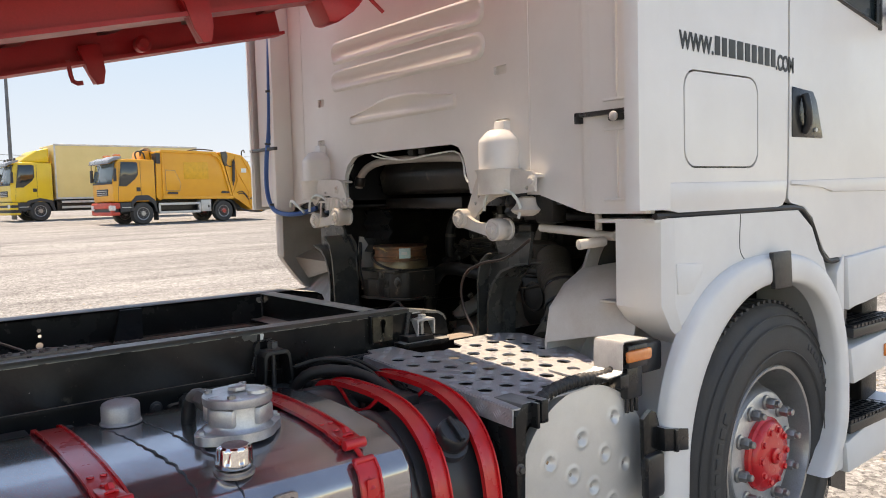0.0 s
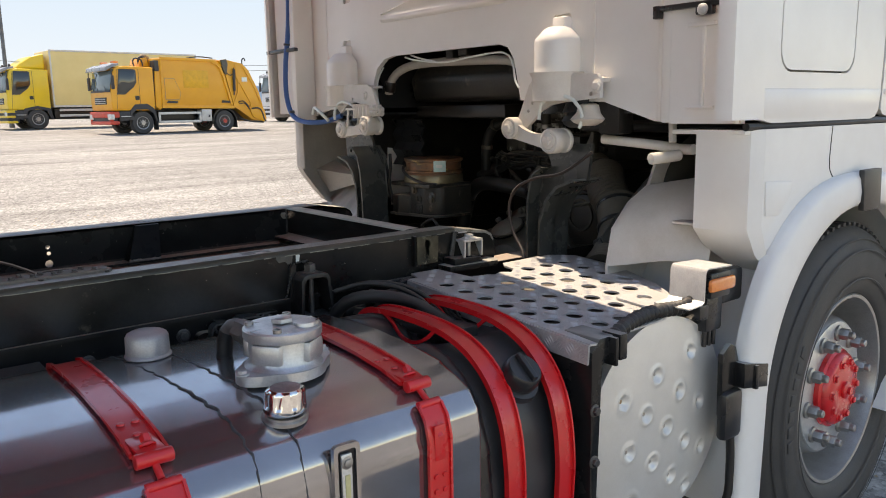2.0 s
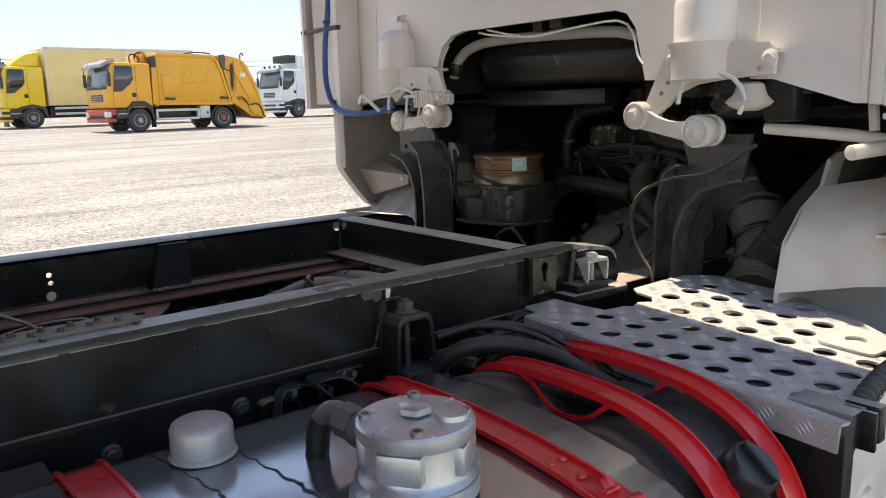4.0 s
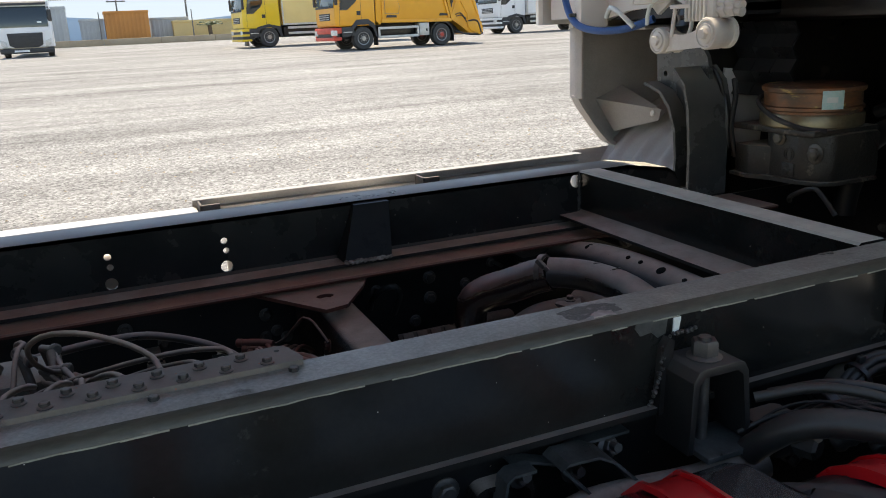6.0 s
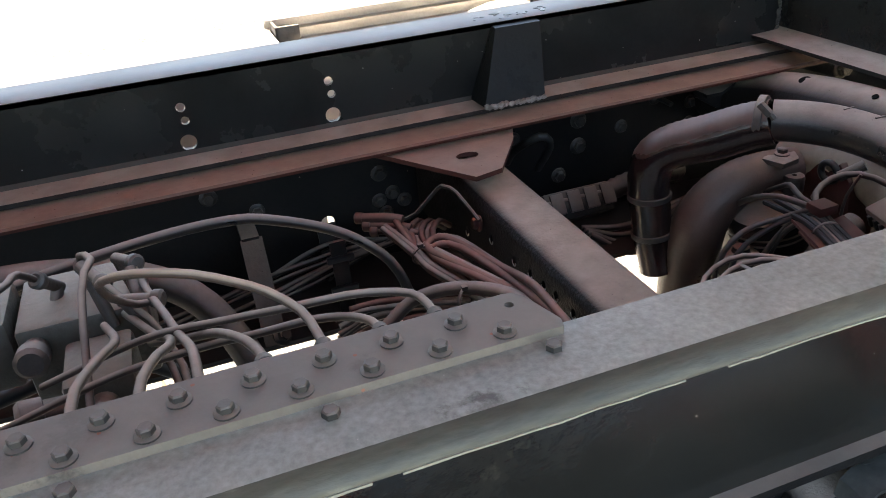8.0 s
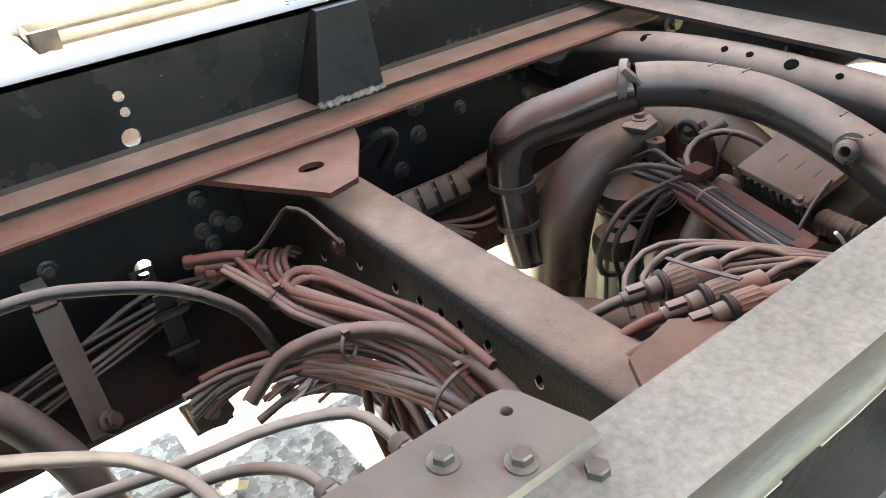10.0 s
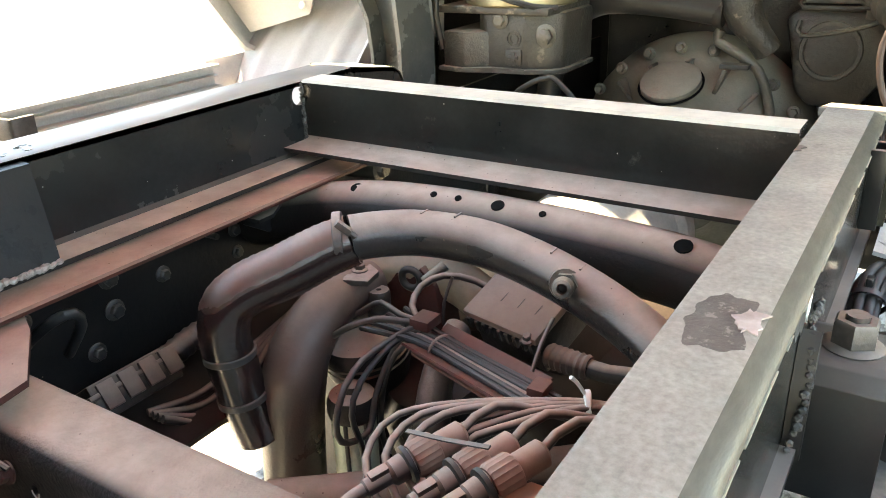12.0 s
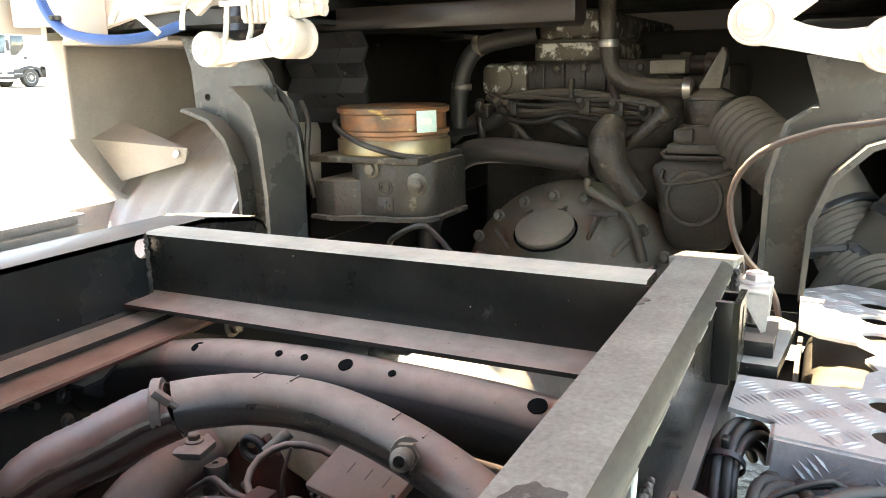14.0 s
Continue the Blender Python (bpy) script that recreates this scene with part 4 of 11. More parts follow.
    tube(bm, [(x + 6.62, y - 0.11, z + 1.05), (x + 6.95, y - 0.12, z + 1.08), (x + 7.15, y - 0.11, z + 0.95), (x + 7.3, y - 0.11, z + 0.5)], 0.035, 8, 0.1)
    tube(bm, [(x + 6.0, y + 0.1, z + 0.62), (x + 6.6, y + 0.0, z + 0.45), (x + 7.3, y + 0.0, z + 0.40)], 0.04, 8, 0.1)
    part("loading_gear", bm, far_dark, t)
    bm = B()
    tube(bm, [(x + 6.35, y + 0.1, z + 3.14), (x + 6.36, y + 0.1, z + 3.34), (x + 6.46, y + 0.1, z + 3.42), (x + 6.52, y + 0.1, z + 3.30)], 0.03, 6, 0.05)
    part("work_lamp", bm, far_dark, t)
    for a, b, c, d in ((2.03, 4.05, 0.84, 0.95), (2.03, 4.05, 0.46, 0.57), (2.03, 2.13, 0.5, 0.9), (3.97, 4.07, 0.5, 0.9)):
        bm = B()
        box(bm, (x + a, y + 0.02, z + c), (x + b, y + 0.07, z + d), 0.01)
        part("side_rail", bm, far_alu, t)
    bm = B()
    box(bm, (x + 2.2, y + 0.3, z + 0.5), (x + 3.9, y + 0.62, z + 1.0), 0.06)
    part("fuel_tank", bm, iron_dark, t)
    bm = B()
    box(bm, (x + 4.09, y + 0.02, z + 0.50), (x + 4.60, y + 0.5, z + 1.06), 0.03)
    part("tool_box", bm, far_alu, t)
    bm = B()
    box(bm, (x + 4.42, y + 0.008, z + 0.68), (x + 4.50, y + 0.03, z + 0.80), 0.005)
    part("box_latch", bm, far_dark, t)
    ring = [(x + 5.23 - 0.62 * math.cos(radians(a)), z + 0.5 + 0.60 * math.sin(radians(a))) for a in range(0, 181, 15)]
    bm = B()
    prism(bm, ring + [(x + 5.23 + 0.57 * math.cos(radians(a)), z + 0.5 + 0.55 * math.sin(radians(a))) for a in range(0, 181, 15)], "y", y - 0.03, y + 0.5)
    part("rear_mudguard", bm, iron_dark, t)
    for xx in (x + 1.96, x + 5.84):
        bm = B()
        box(bm, (xx, y + 0.0, z + 0.18), (xx + 0.03, y + 0.45, z + 0.62), 0.005)
        part("mud_flap", bm, far_dark, t)
    bm = B()
    box(bm, (x + 0.35, y + 0.5, z + 2.98), (x + 0.62, y1 - 0.5, z + 3.06), 0.02)
    part("light_bar", bm, far_white, t)
    for yy in (y + 0.5, y1 - 0.75):
        bm = B()
        box(bm, (x + 0.34, yy, z + 3.05), (x + 0.62, yy + 0.25, z + 3.15), 0.03)
        part("beacon", bm, amber, t)
    wheels = []
    for dx, hub in ((1.30, steel), (5.23, red_bumper)):
        for yy in (y + 0.02, y1 - 0.34):
            wheels.append(road_wheel("truck_wheel", (x + dx, yy, z + 0.5), 0.5, 0.32, hub, "wheels of the refuse truck"))
    turned(t, wheels, (x, y, z), 5.0, 0.968)


def box_truck(x, y, paint, box_paint, length, name, label, fridge=False, deflector=True, turn=0.0):
    z = ground_z(y)
    t = thing(name, label, "truck", (x, y, z))
    y1 = y + 2.45
    cab_body(t, x, x + 2.0, y, y1, z + 0.98, z + 3.0, paint)
    bm = B()
    box(bm, (x - 0.04, y + 0.01, z + 0.36), (x + 0.5, y1 - 0.01, z + 1.0), 0.06)
    part("bumper_core", bm, far_dark, t)
    for za, zb in ((0.84, 0.98), (0.60, 0.72), (0.34, 0.46)):
        bm = B()
        box(bm, (x - 0.07, y, z + za), (x + 0.42, y1, z + zb), 0.03)
        part("bumper", bm, paint, t)
    for yy in (y + 0.06, y1 - 0.4):
        bm = B()
        box(bm, (x - 0.09, yy, z + 0.68), (x + 0.06, yy + 0.34, z + 0.88), 0.03)
        part("headlight", bm, lamp_glass, t)
    if deflector:
        bm = B()
        prism(bm, [(x + 0.55, z + 2.98), (x + 1.95, z + 2.98), (x + 1.95, z + 3.75), (x + 1.35, z + 3.62), (x + 0.75, z + 3.22)], "y", y + 0.2, y1 - 0.2, 0.1, seg=3)
        part("roof_fairing", bm, paint, t)
    bm = B()
    for k in range(4):
        lathe(bm, [(0.02, 0), (0.08, 0.03), (0.09, 0.1), (0.02, 0.12)], (x + 0.42, y + 0.35 + 0.6 * k, z + 3.14), (-1, 0, 0), 12)
    part("roof_lamps", bm, far_dark, t)
    bm = B()
    prism(bm, [(x + 0.5, z + 0.5), (x + 0.75, z + 1.05), (x + 1.35, z + 1.18), (x + 1.95, z + 1.05), (x + 2.1, z + 0.5), (x + 1.95, z + 0.5), (x + 1.8, z + 0.95), (x + 1.35, z + 1.05), (x + 0.9, z + 0.95), (x + 0.7, z + 0.5)], "y", y - 0.02, y + 0.4, 0.02)
    part("mudguard", bm, far_dark, t)
    bm = B()
    box(bm, (x + 0.4, y + 0.6, z + 0.55), (x + length - 0.2, y + 1.8, z + 1.1), 0.03)
    part("chassis", bm, far_dark, t)
    bm = B()
    box(bm, (x + 2.15, y - 0.03, z + 1.12), (x + length, y1 + 0.03, z + 3.92), 0.03)
    part("box_body", bm, box_paint, t)
    bm = B()
    for zz in (z + 1.1, z + 3.86):
        box(bm, (x + 2.13, y - 0.05, zz), (x + length + 0.02, y + 0.01, zz + 0.09), 0.01)
    for xx in (x + 2.12, x + length - 0.05):
        box(bm, (xx, y - 0.05, z + 1.1), (xx + 0.08, y + 0.01, z + 3.95), 0.01)
    part("corner_trim", bm, far_alu, t)
    if fridge:
        bm = B()
        box(bm, (x + 1.55, y + 0.25, z + 2.95), (x + 2.15, y1 - 0.25, z + 3.85), 0.05)
        part("cooling_unit", bm, paint, t)
        bm = B()
        box(bm, (x + 0.9, y + 0.4, z + 3.4), (x + 1.6, y1 - 0.4, z + 3.85), 0.04)
        part("condenser", bm, far_dark, t)
    for dz in (0.62, 0.9):
        bm = B()
        box(bm, (x + 2.4, y + 0.03, z + dz), (x + min(length - 3.2, 6.5), y + 0.08, z + dz + 0.12), 0.01)
        part("side_rail", bm, far_alu, t)
    bm = B()
    box(bm, (x + 2.2, y + 0.2, z + 0.5), (x + min(length - 3.4, 6.2), y + 0.6, z + 1.0), 0.05)
    part("side_tank", bm, iron_dark, t)
    wheels = []
    for dx in (1.35, min(length - 2.4, 6.6)):
        for yy in (y + 0.02, y1 - 0.34):
            wheels.append(road_wheel("truck_wheel", (x + dx, yy, z + 0.52), 0.52, 0.32, steel, "wheels of the box truck"))
    turned(t, wheels, (x, y, z), turn)


def front_truck(x0, yf):
    """White truck nose-on, its front towards the yard."""
    z = ground_z(yf)
    x1, xm_ = x0 + 2.55, x0 + 1.275
    t = thing("cab_truck", "white truck parked nose-on with a dark windscreen and grille", "truck", (xm_, yf, z))
    bm = B()
    prism(bm, [(yf, z + 0.5), (yf - 0.02, z + 1.35), (yf + 0.28, z + 2.75), (yf + 0.45, z + 2.95), (yf + 1.9, z + 3.0), (yf + 1.9, z + 0.5)], "x", x0, x1, 0.06)
    part("cab_body", bm, far_white, t)
    bm = B()
    prism(bm, [(yf - 0.012, z + 1.50), (yf + 0.21, z + 2.52), (yf + 0.26, z + 2.52), (yf + 0.04, z + 1.50)], "x", x0 + 0.12, x1 - 0.12, 0.01)
    part("windscreen", bm, pane, t)
    bm = B()
    prism(bm, [(x0 + 0.45, z + 1.22), (x0 + 0.5, z + 0.62), (x0 + 0.75, z + 0.5), (x1 - 0.75, z + 0.5), (x1 - 0.5, z + 0.62), (x1 - 0.45, z + 1.22)], "y", yf - 0.06, yf, 0.02)
    part("grille", bm, far_dark, t)
    for k in range(4):
        bm = B()
        box(bm, (x0 + 0.58, yf - 0.08, z + 0.60 + 0.15 * k), (x1 - 0.58, yf - 0.06, z + 0.64 + 0.15 * k), 0.006)
        part("grille_slat", bm, far_dark, t)
    for s in (-1, 1):
        bm = B()
        prism(bm, [(xm_ + s * 0.88, z + 0.50), (xm_ + s * 1.15, z + 0.62), (xm_ + s * 1.18, z + 0.92), (xm_ + s * 0.90, z + 0.82)], "y", yf - 0.05, yf + 0.02, 0.015)
        part("headlight", bm, galv, t)
        bm = B()
        box(bm, (xm_ + s * 1.26 - 0.10, yf + 0.05, z + 1.75), (xm_ + s * 1.26 + 0.10, yf + 0.22, z + 2.35), 0.05)
        tube(bm, [(xm_ + s * 1.15, yf + 0.25, z + 2.45), (xm_ + s * 1.26, yf + 0.14, z + 2.45), (xm_ + s * 1.26, yf + 0.14, z + 2.3)], 0.025, 6)
        part("mirror", bm, far_dark, t)
        bm = B()
        lathe(bm, [(0.3, 0), (0.46, 0.02), (0.5, 0.06), (0.5, 0.26), (0.46, 0.3)], (xm_ + s * 1.20, yf + 1.3, z + 0.5), (-s, 0, 0), 24)
        part("wheel", bm, tyre_rubber, t)
    bm = B()
    box(bm, (x0 + 0.02, yf - 0.07, z + 0.22), (x1 - 0.02, yf + 0.3, z + 0.46), 0.04)
    part("bumper", bm, far_dark, t)
    bm = B()
    box(bm, (xm_ - 0.6, yf - 0.085, z + 0.29), (xm_ + 0.1, yf - 0.07, z + 0.38), 0.005)
    part("plate_bar", bm, far_white, t)
    bm = B()
    box(bm, (xm_ + 0.65, yf + 0.03, z + 1.62), (xm_ + 0.85, yf + 0.06, z + 1.78), 0.003)
    part("window_sticker", bm, label_white, t)
    bm = B()
    prism(bm, [(yf + 0.12, z + 2.70), (yf + 0.5, z + 2.86), (yf + 0.5, z + 2.80), (yf + 0.08, z + 2.58)], "x", x0 + 0.1, x1 - 0.1, 0.01)
    part("sun_visor", bm, far_dark, t)
    bm = B()
    box(bm, (x0 + 0.5, yf + 1.2, z + 0.5), (x1 - 0.5, yf + 7.5, z + 1.0), 0.03)
    part("chassis", bm, far_dark, t)


front_truck(-5.24, 45.5)
garbage_truck(8.50, 32.0)
box_truck(6.36, 41.6, tank_yellow, box_yellow, 9.9, "box_truck", "yellow box truck with a roof fairing parked on gravel", turn=4.0)
box_truck(21.95, 43.2, far_white, far_white, 9.5, "box_truck", "white refrigerated box truck parked on gravel", fridge=True, deflector=False, turn=4.0)
box_truck(27.9, 39.6, far_white, far_white, 8.8, "box_truck", "white flat-sided truck parked on gravel", deflector=False)

# ---- subframe of the tipper body ----
RAIL_TOP = 1.055
side_profile = [(-5.2, 0.932), (-5.2, RAIL_TOP), (0.105, RAIL_TOP), (0.232, 1.034), (0.252, 1.022), (0.262, 1.004), (0.272, 0.958), (0.262, 0.942), (0.235, 0.932)]
subframe = thing("subframe", "worn black steel tipper subframe bolted onto the chassis", "frame", (-1, 0, 0.93))

# near rail: channel with a rounded outer shoulder, open to the inside
bm = B()
prism(bm, [(x, min(z, 1.047)) for x, z in side_profile], "y", -0.419, -0.411)
part("rail", bm, black_rail, subframe)
bm = B()
prism(bm, [(-0.4062, 1.0570), (-0.400, 1.0578), (-0.352, 1.0575), (-0.352, 1.047), (-0.4062, 1.047)], "x", -5.2, 0.107)
part("rail_top", bm, shoulder_dust, subframe, "dusty flat rail top", sharp=50)
# Shoulder coloured darker than the top, as the shade of its outward side.
bm = B()
prism(bm, [(-0.4205, 1.0455), (-0.4203, 1.0465), (-0.4192, 1.0490), (-0.4163, 1.0520), (-0.4118, 1.0550), (-0.4062, 1.0570), (-0.4062, 1.047), (-0.4125, 1.0455)], "x", -5.2, 0.107)
part("rail_shoulder", bm, mat("rubbed_olive_shoulder", (0.085, 0.084, 0.066), (0.045, 0.044, 0.036), (0.3, 0.5), scale=12, fine=200, bump=0.1, grain=0.5, spec=0.35, stretch=(0.25, 1, 1), worn=((0.17, 0.165, 0.125), 0.40, 16)), subframe, "rubbed rounded rail shoulder", sharp=60)
bm = B()
prism(bm, [(0.107, RAIL_TOP + 0.0015), (0.233, 1.0365), (0.255, 1.0235), (0.2655, 1.004), (0.260, 1.003), (0.249, 1.019), (0.230, 1.029), (0.107, 1.046)], "y", -0.4195, -0.343)
part("rail_nose", bm, shoulder_dust, subframe)
bm = B()
prism(bm, [(-0.43, 0.926), (-0.345, 0.926), (-0.345, 0.934), (-0.43, 0.934)], "x", -5.2, 0.24)
part("bottom_flange", bm, frame_black, subframe)
# lip of worn paint under the shoulder
bm = B()
rng = random.Random(12)
x, zz = -2.4, 1.0455
while x < 0.05:
    w = rng.uniform(0.008, 0.03)
    h = rng.uniform(0.0004, 0.0011)
    z2 = 1.0453 + rng.uniform(-0.0007, 0.0006)
    prism(bm, [(x, zz - h), (x + w, z2 - h * rng.uniform(0.4, 1.3)), (x + w, z2 + 0.0006), (x, zz + 0.0006)], "y", -0.4214, -0.4185)
    x, zz = x + w, z2
    if rng.random() < 0.12:
        x += rng.uniform(0.01, 0.04)
part("paint_edge", bm, mat("worn_paint_edge", (0.34, 0.33, 0.26), (0.20, 0.19, 0.15), (0.5, 0.8), scale=30, fine=200), subframe, "scraped pale paint edge")

# far rail: upright web with cable holes, flange on top turned outward, angle at its foot turned inward
holes = []
for k in range(2):
    x0 = -0.845 - 0.2135 * k
    holes += [circle(x0, 1.010, 0.0068, 12), circle(x0 + 0.002, 0.990, 0.0062, 12), circle(x0, 0.9575, 0.0118, 16)]
holes.append(circle(-0.031, 1.034, 0.0165, 16))
bm = B()
plate(bm, side_profile, holes, 0.008, at(0, 0.416, 0) @ XZ)
part("rail", bm, black_steel, subframe)
bm = B()
prism(bm, [(0.412, 1.0475), (0.412, 1.054), (0.416, RAIL_TOP + 0.0015), (0.497, RAIL_TOP + 0.0015), (0.505, 1.052), (0.507, 1.03), (0.499, 1.03), (0.497, 1.047)], "x", -5.2, 0.107)
part("top_flange", bm, mat("glossy_black_flange", (0.02, 0.021, 0.022), (0.05, 0.05, 0.05), (0.12, 0.3), scale=6, fine=120, bump=0.03, dust=(0.5, 0.49, 0.44), dust_amount=0.4, worn=((0.22, 0.21, 0.19), 0.4, 10)), subframe, "glossy worn black top flange")
bm = B()
prism(bm, [(0.107, RAIL_TOP + 0.0015), (0.233, 1.0365), (0.255, 1.0235), (0.2655, 1.004), (0.260, 1.003), (0.249, 1.019), (0.230, 1.029), (0.107, 1.046)], "y", 0.412, 0.505)
part("rail_nose", bm, black_rail, subframe)
bm = B()
prism(bm, [(0.362, 0.931), (0.362, 0.938), (0.408, 0.940), (0.4125, 0.947), (0.4125, 0.931)], "x", -5.2, 0.02)
part("foot_angle", bm, brown_steel, subframe, "foot angle covered in brown dust")

# cross member at the front
bm = B()
box(bm, (-0.022, -0.343, 0.958), (-0.014, 0.4115, 1.050), 0.0)
prism(bm, [(-0.024, 1.048), (-0.024, 1.0535), (-0.019, 1.0575), (0.03, 1.0575), (0.034, 1.054), (0.034, 1.048)], "y", -0.3425, 0.4118)
part("cross_member", bm, black_rail, subframe)
bm = B()
prism(bm, [(-0.078, 0.952), (-0.078, 0.958), (-0.03, 0.9595), (-0.022, 0.966), (-0.018, 0.966), (-0.018, 0.952)], "y", -0.3425, 0.43)
part("cross_member_foot", bm, brown_steel, subframe, "foot flange covered in brown dust")


def weld(bm, pts, r, seed, n=10):
    rng = random.Random(seed)
    pts = smooth_path(pts, 0.006) if len(pts) > 2 else [Vector(pts[0]).lerp(Vector(pts[1]), k / n) for k in range(n + 1)]
    for p in pts:
        q = p + Vector([rng.uniform(-1, 1) * r * 0.35 for _ in range(3)])
        bmesh.ops.create_icosphere(bm, subdivisions=1, radius=r * rng.uniform(0.75, 1.2), matrix=Matrix.Translation(q))


weld_metal = mat("painted_weld_bead", (0.035, 0.035, 0.034), (0.09, 0.086, 0.08), (0.3, 0.55), metal=0.3, scale=60, fine=240, bump=0.2)
bm = B()
weld(bm, [(-0.025, 0.411, 0.96), (-0.025, 0.411, 1.05)], 0.004, 3, 22)
part("weld_seam", bm, weld_metal, subframe)

# wedge gusset on the far rail
bm = B()
top = [(-0.580, 0.412, 1.0515), (-0.504, 0.412, 1.0515), (-0.504, 0.396, 1.050), (-0.580, 0.396, 1.050)]
bot = [(-0.621, 0.412, 0.941), (-0.519, 0.412, 0.941), (-0.519, 0.352, 0.943), (-0.621, 0.352, 0.943)]
add(bm, top + bot, [(0, 1, 2, 3), (7, 6, 5, 4), (0, 4, 5, 1), (1, 5, 6, 2), (2, 6, 7, 3), (3, 7, 4, 0)])
part("gusset", bm, mat("scuffed_black_gusset", (0.0075, 0.008, 0.0085), (0.014, 0.0145, 0.015), (0.22, 0.4), scale=9, fine=160, bump=0.06, spec=0.08, speck=((0.14, 0.12, 0.10), 45, 0.03)), subframe)
bm = B()
weld(bm, [(-0.619, 0.350, 0.944), (-0.521, 0.350, 0.944)], 0.0045, 5, 26)
part("weld_seam", bm, mat("grey_weld_bead", (0.36, 0.34, 0.31), (0.2, 0.18, 0.16), (0.35, 0.55), metal=0.4, scale=60, fine=240, bump=0.2), subframe, "grey weld bead")
bm = B()
rng = random.Random(2)
for k in range(26):
    x0, y0, r = rng.uniform(-0.60, -0.47), rng.uniform(0.42, 0.46), rng.uniform(0.0015, 0.005)
    cyl(bm, (x0, y0, 1.0555), (x0, y0, 1.0573), r, 7)
part("burnt_paint", bm, strap_steel, subframe, "burnt and flaked paint")

def ragged(cx, cy, a, b, n, rough, seed):
    """Outline of a worn spot: a soft rectangle with an uneven edge."""
    rng = random.Random(seed)
    waves = [(m, rng.uniform(0, 6.28), rng.uniform(0.4, 1.0) * rough) for m in (2, 3, 5, 8, 13)]
    out = []
    for k in range(n):
        w = 6.2832 * k / n
        c, s = math.cos(w), math.sin(w)
        q = (abs(c) ** 5 + abs(s) ** 5) ** (-1 / 5)
        d = sum(h * math.sin(m * w + p) for m, p, h in waves) + rng.uniform(-0.3, 0.3) * rough
        out.append((cx + (a * q + d) * c, cy + (b * q + d) * s))
    return out


# worn patch and paint chip on the near rail
bm = B()
plate(bm, ragged(-0.524, -0.381, 0.037, 0.0185, 60, 0.0020, 4), [], 0.0012, at(0, 0, 1.0572))
part("worn_patch", bm, mat("scraped_patch", (0.060, 0.054, 0.048), (0.105, 0.097, 0.085), (0.45, 0.7), scale=60, fine=300, bump=0.2, worn=((0.20, 0.185, 0.165), 0.44, 70)), subframe, "scraped dark patch of paint")
bm = B()
plate(bm, ragged(-0.517, -0.3975, 0.015, 0.0065, 26, 0.0018, 6), [], 0.0012, at(0, 0, 1.0584))
part("bare_chip", bm, mat("pale_bare_chip", (0.44, 0.37, 0.34), (0.28, 0.23, 0.2), (0.5, 0.7), scale=40), subframe, "pale bare spot")
bm = B()
prism(bm, [(-0.43, 1.022), (-0.4255, 1.020), (-0.421, 1.027), (-0.418, 1.043), (-0.424, 1.046), (-0.429, 1.043)], "y", -0.4206, -0.4185)
part("paint_streak", bm, label_white, subframe, "white paint streak")
bm = B()
prism(bm, [(-0.486, 1.040), (-0.478, 1.029), (-0.462, 1.031), (-0.452, 1.022), (-0.441, 1.026), (-0.438, 1.0455), (-0.484, 1.0455)], "y", -0.4203, -0.4185)
part("bare_patch", bm, strap_steel, subframe, "scraped bare patch under the shoulder")
bm = B()
plate(bm, [(-0.118, -0.352), (-0.112, -0.359), (-0.104, -0.357), (-0.098, -0.362), (-0.092, -0.356), (-0.094, -0.353)], [], 0.0012, at(0, 0, 1.0583))
part("weld_spatter", bm, dark_bolt, subframe)

# bolted plate along the inside of the near rail
plate_t = thing("fixing_plate", "grey dusty steel plate bolted along the subframe rail", "plate", (-1.3, -0.31, 1.04))
outline = [(-3.2, -0.363), (-0.872, -0.363), (-0.870, -0.355), (-0.8795, -0.321), (-0.885, -0.314), (-0.892, -0.3125), (-3.2, -0.3125)]
bm = B()
plate(bm, outline, [circle(-0.8925, -0.3265, 0.0032, 14)], 0.006, at(0, 0, 1.0606))
part("plate_body", bm, mat("dusty_grey_plate", (0.125, 0.112, 0.096), (0.17, 0.145, 0.122), (0.5, 0.75), scale=9, fine=150, bump=0.06, worn=((0.07, 0.06, 0.052), 0.38, 11), dust=(0.235, 0.20, 0.165), dust_amount=0.6, speck=((0.30, 0.12, 0.08), 60, 0.08)), plate_t)
for k in range(12):
    for yy, x0 in ((-0.3315, -0.932), (-0.3535, -0.908)):
        x = x0 - 0.0425 * k
        bm = B()
        hexbolt(bm, (x, yy, 1.0636), (0, 0, 1), 0.0052, 0.0065)
        part("bolt", bm, dark_bolt, plate_t)
for x in (-0.885, -1.024, -1.163, -1.302):
    bm = B()
    hexbolt(bm, (x, -0.3745, RAIL_TOP + 0.0015), (0, 0, 1), 0.0055, 0.006, False)
    part("bolt", bm, dark_bolt, plate_t)

# mid clamp bracket on the near rail
clamp = thing("clamp_bracket", "black steel clamp bracket with a long stud and nut", "bracket", (-0.405, -0.45, 0.9))
bm = B()
prism(bm, [(-0.452, 0.892), (-0.448, 0.985), (-0.440, 0.9975), (-0.432, 1.000), (-0.382, 1.000), (-0.372, 0.997), (-0.365, 0.985), (-0.356, 0.892), (-0.364, 0.892), (-0.373, 0.982), (-0.380, 0.990), (-0.432, 0.990), (-0.440, 0.98), (-0.444, 0.892)], "y", -0.482, -0.4195, 0.001)
prism(bm, [(-0.458, 0.925), (-0.452, 1.012), (-0.443, 1.024), (-0.437, 1.02), (-0.446, 0.925)], "y", -0.433, -0.4195)
part("clip", bm, black_hose, clamp)
bm = B()
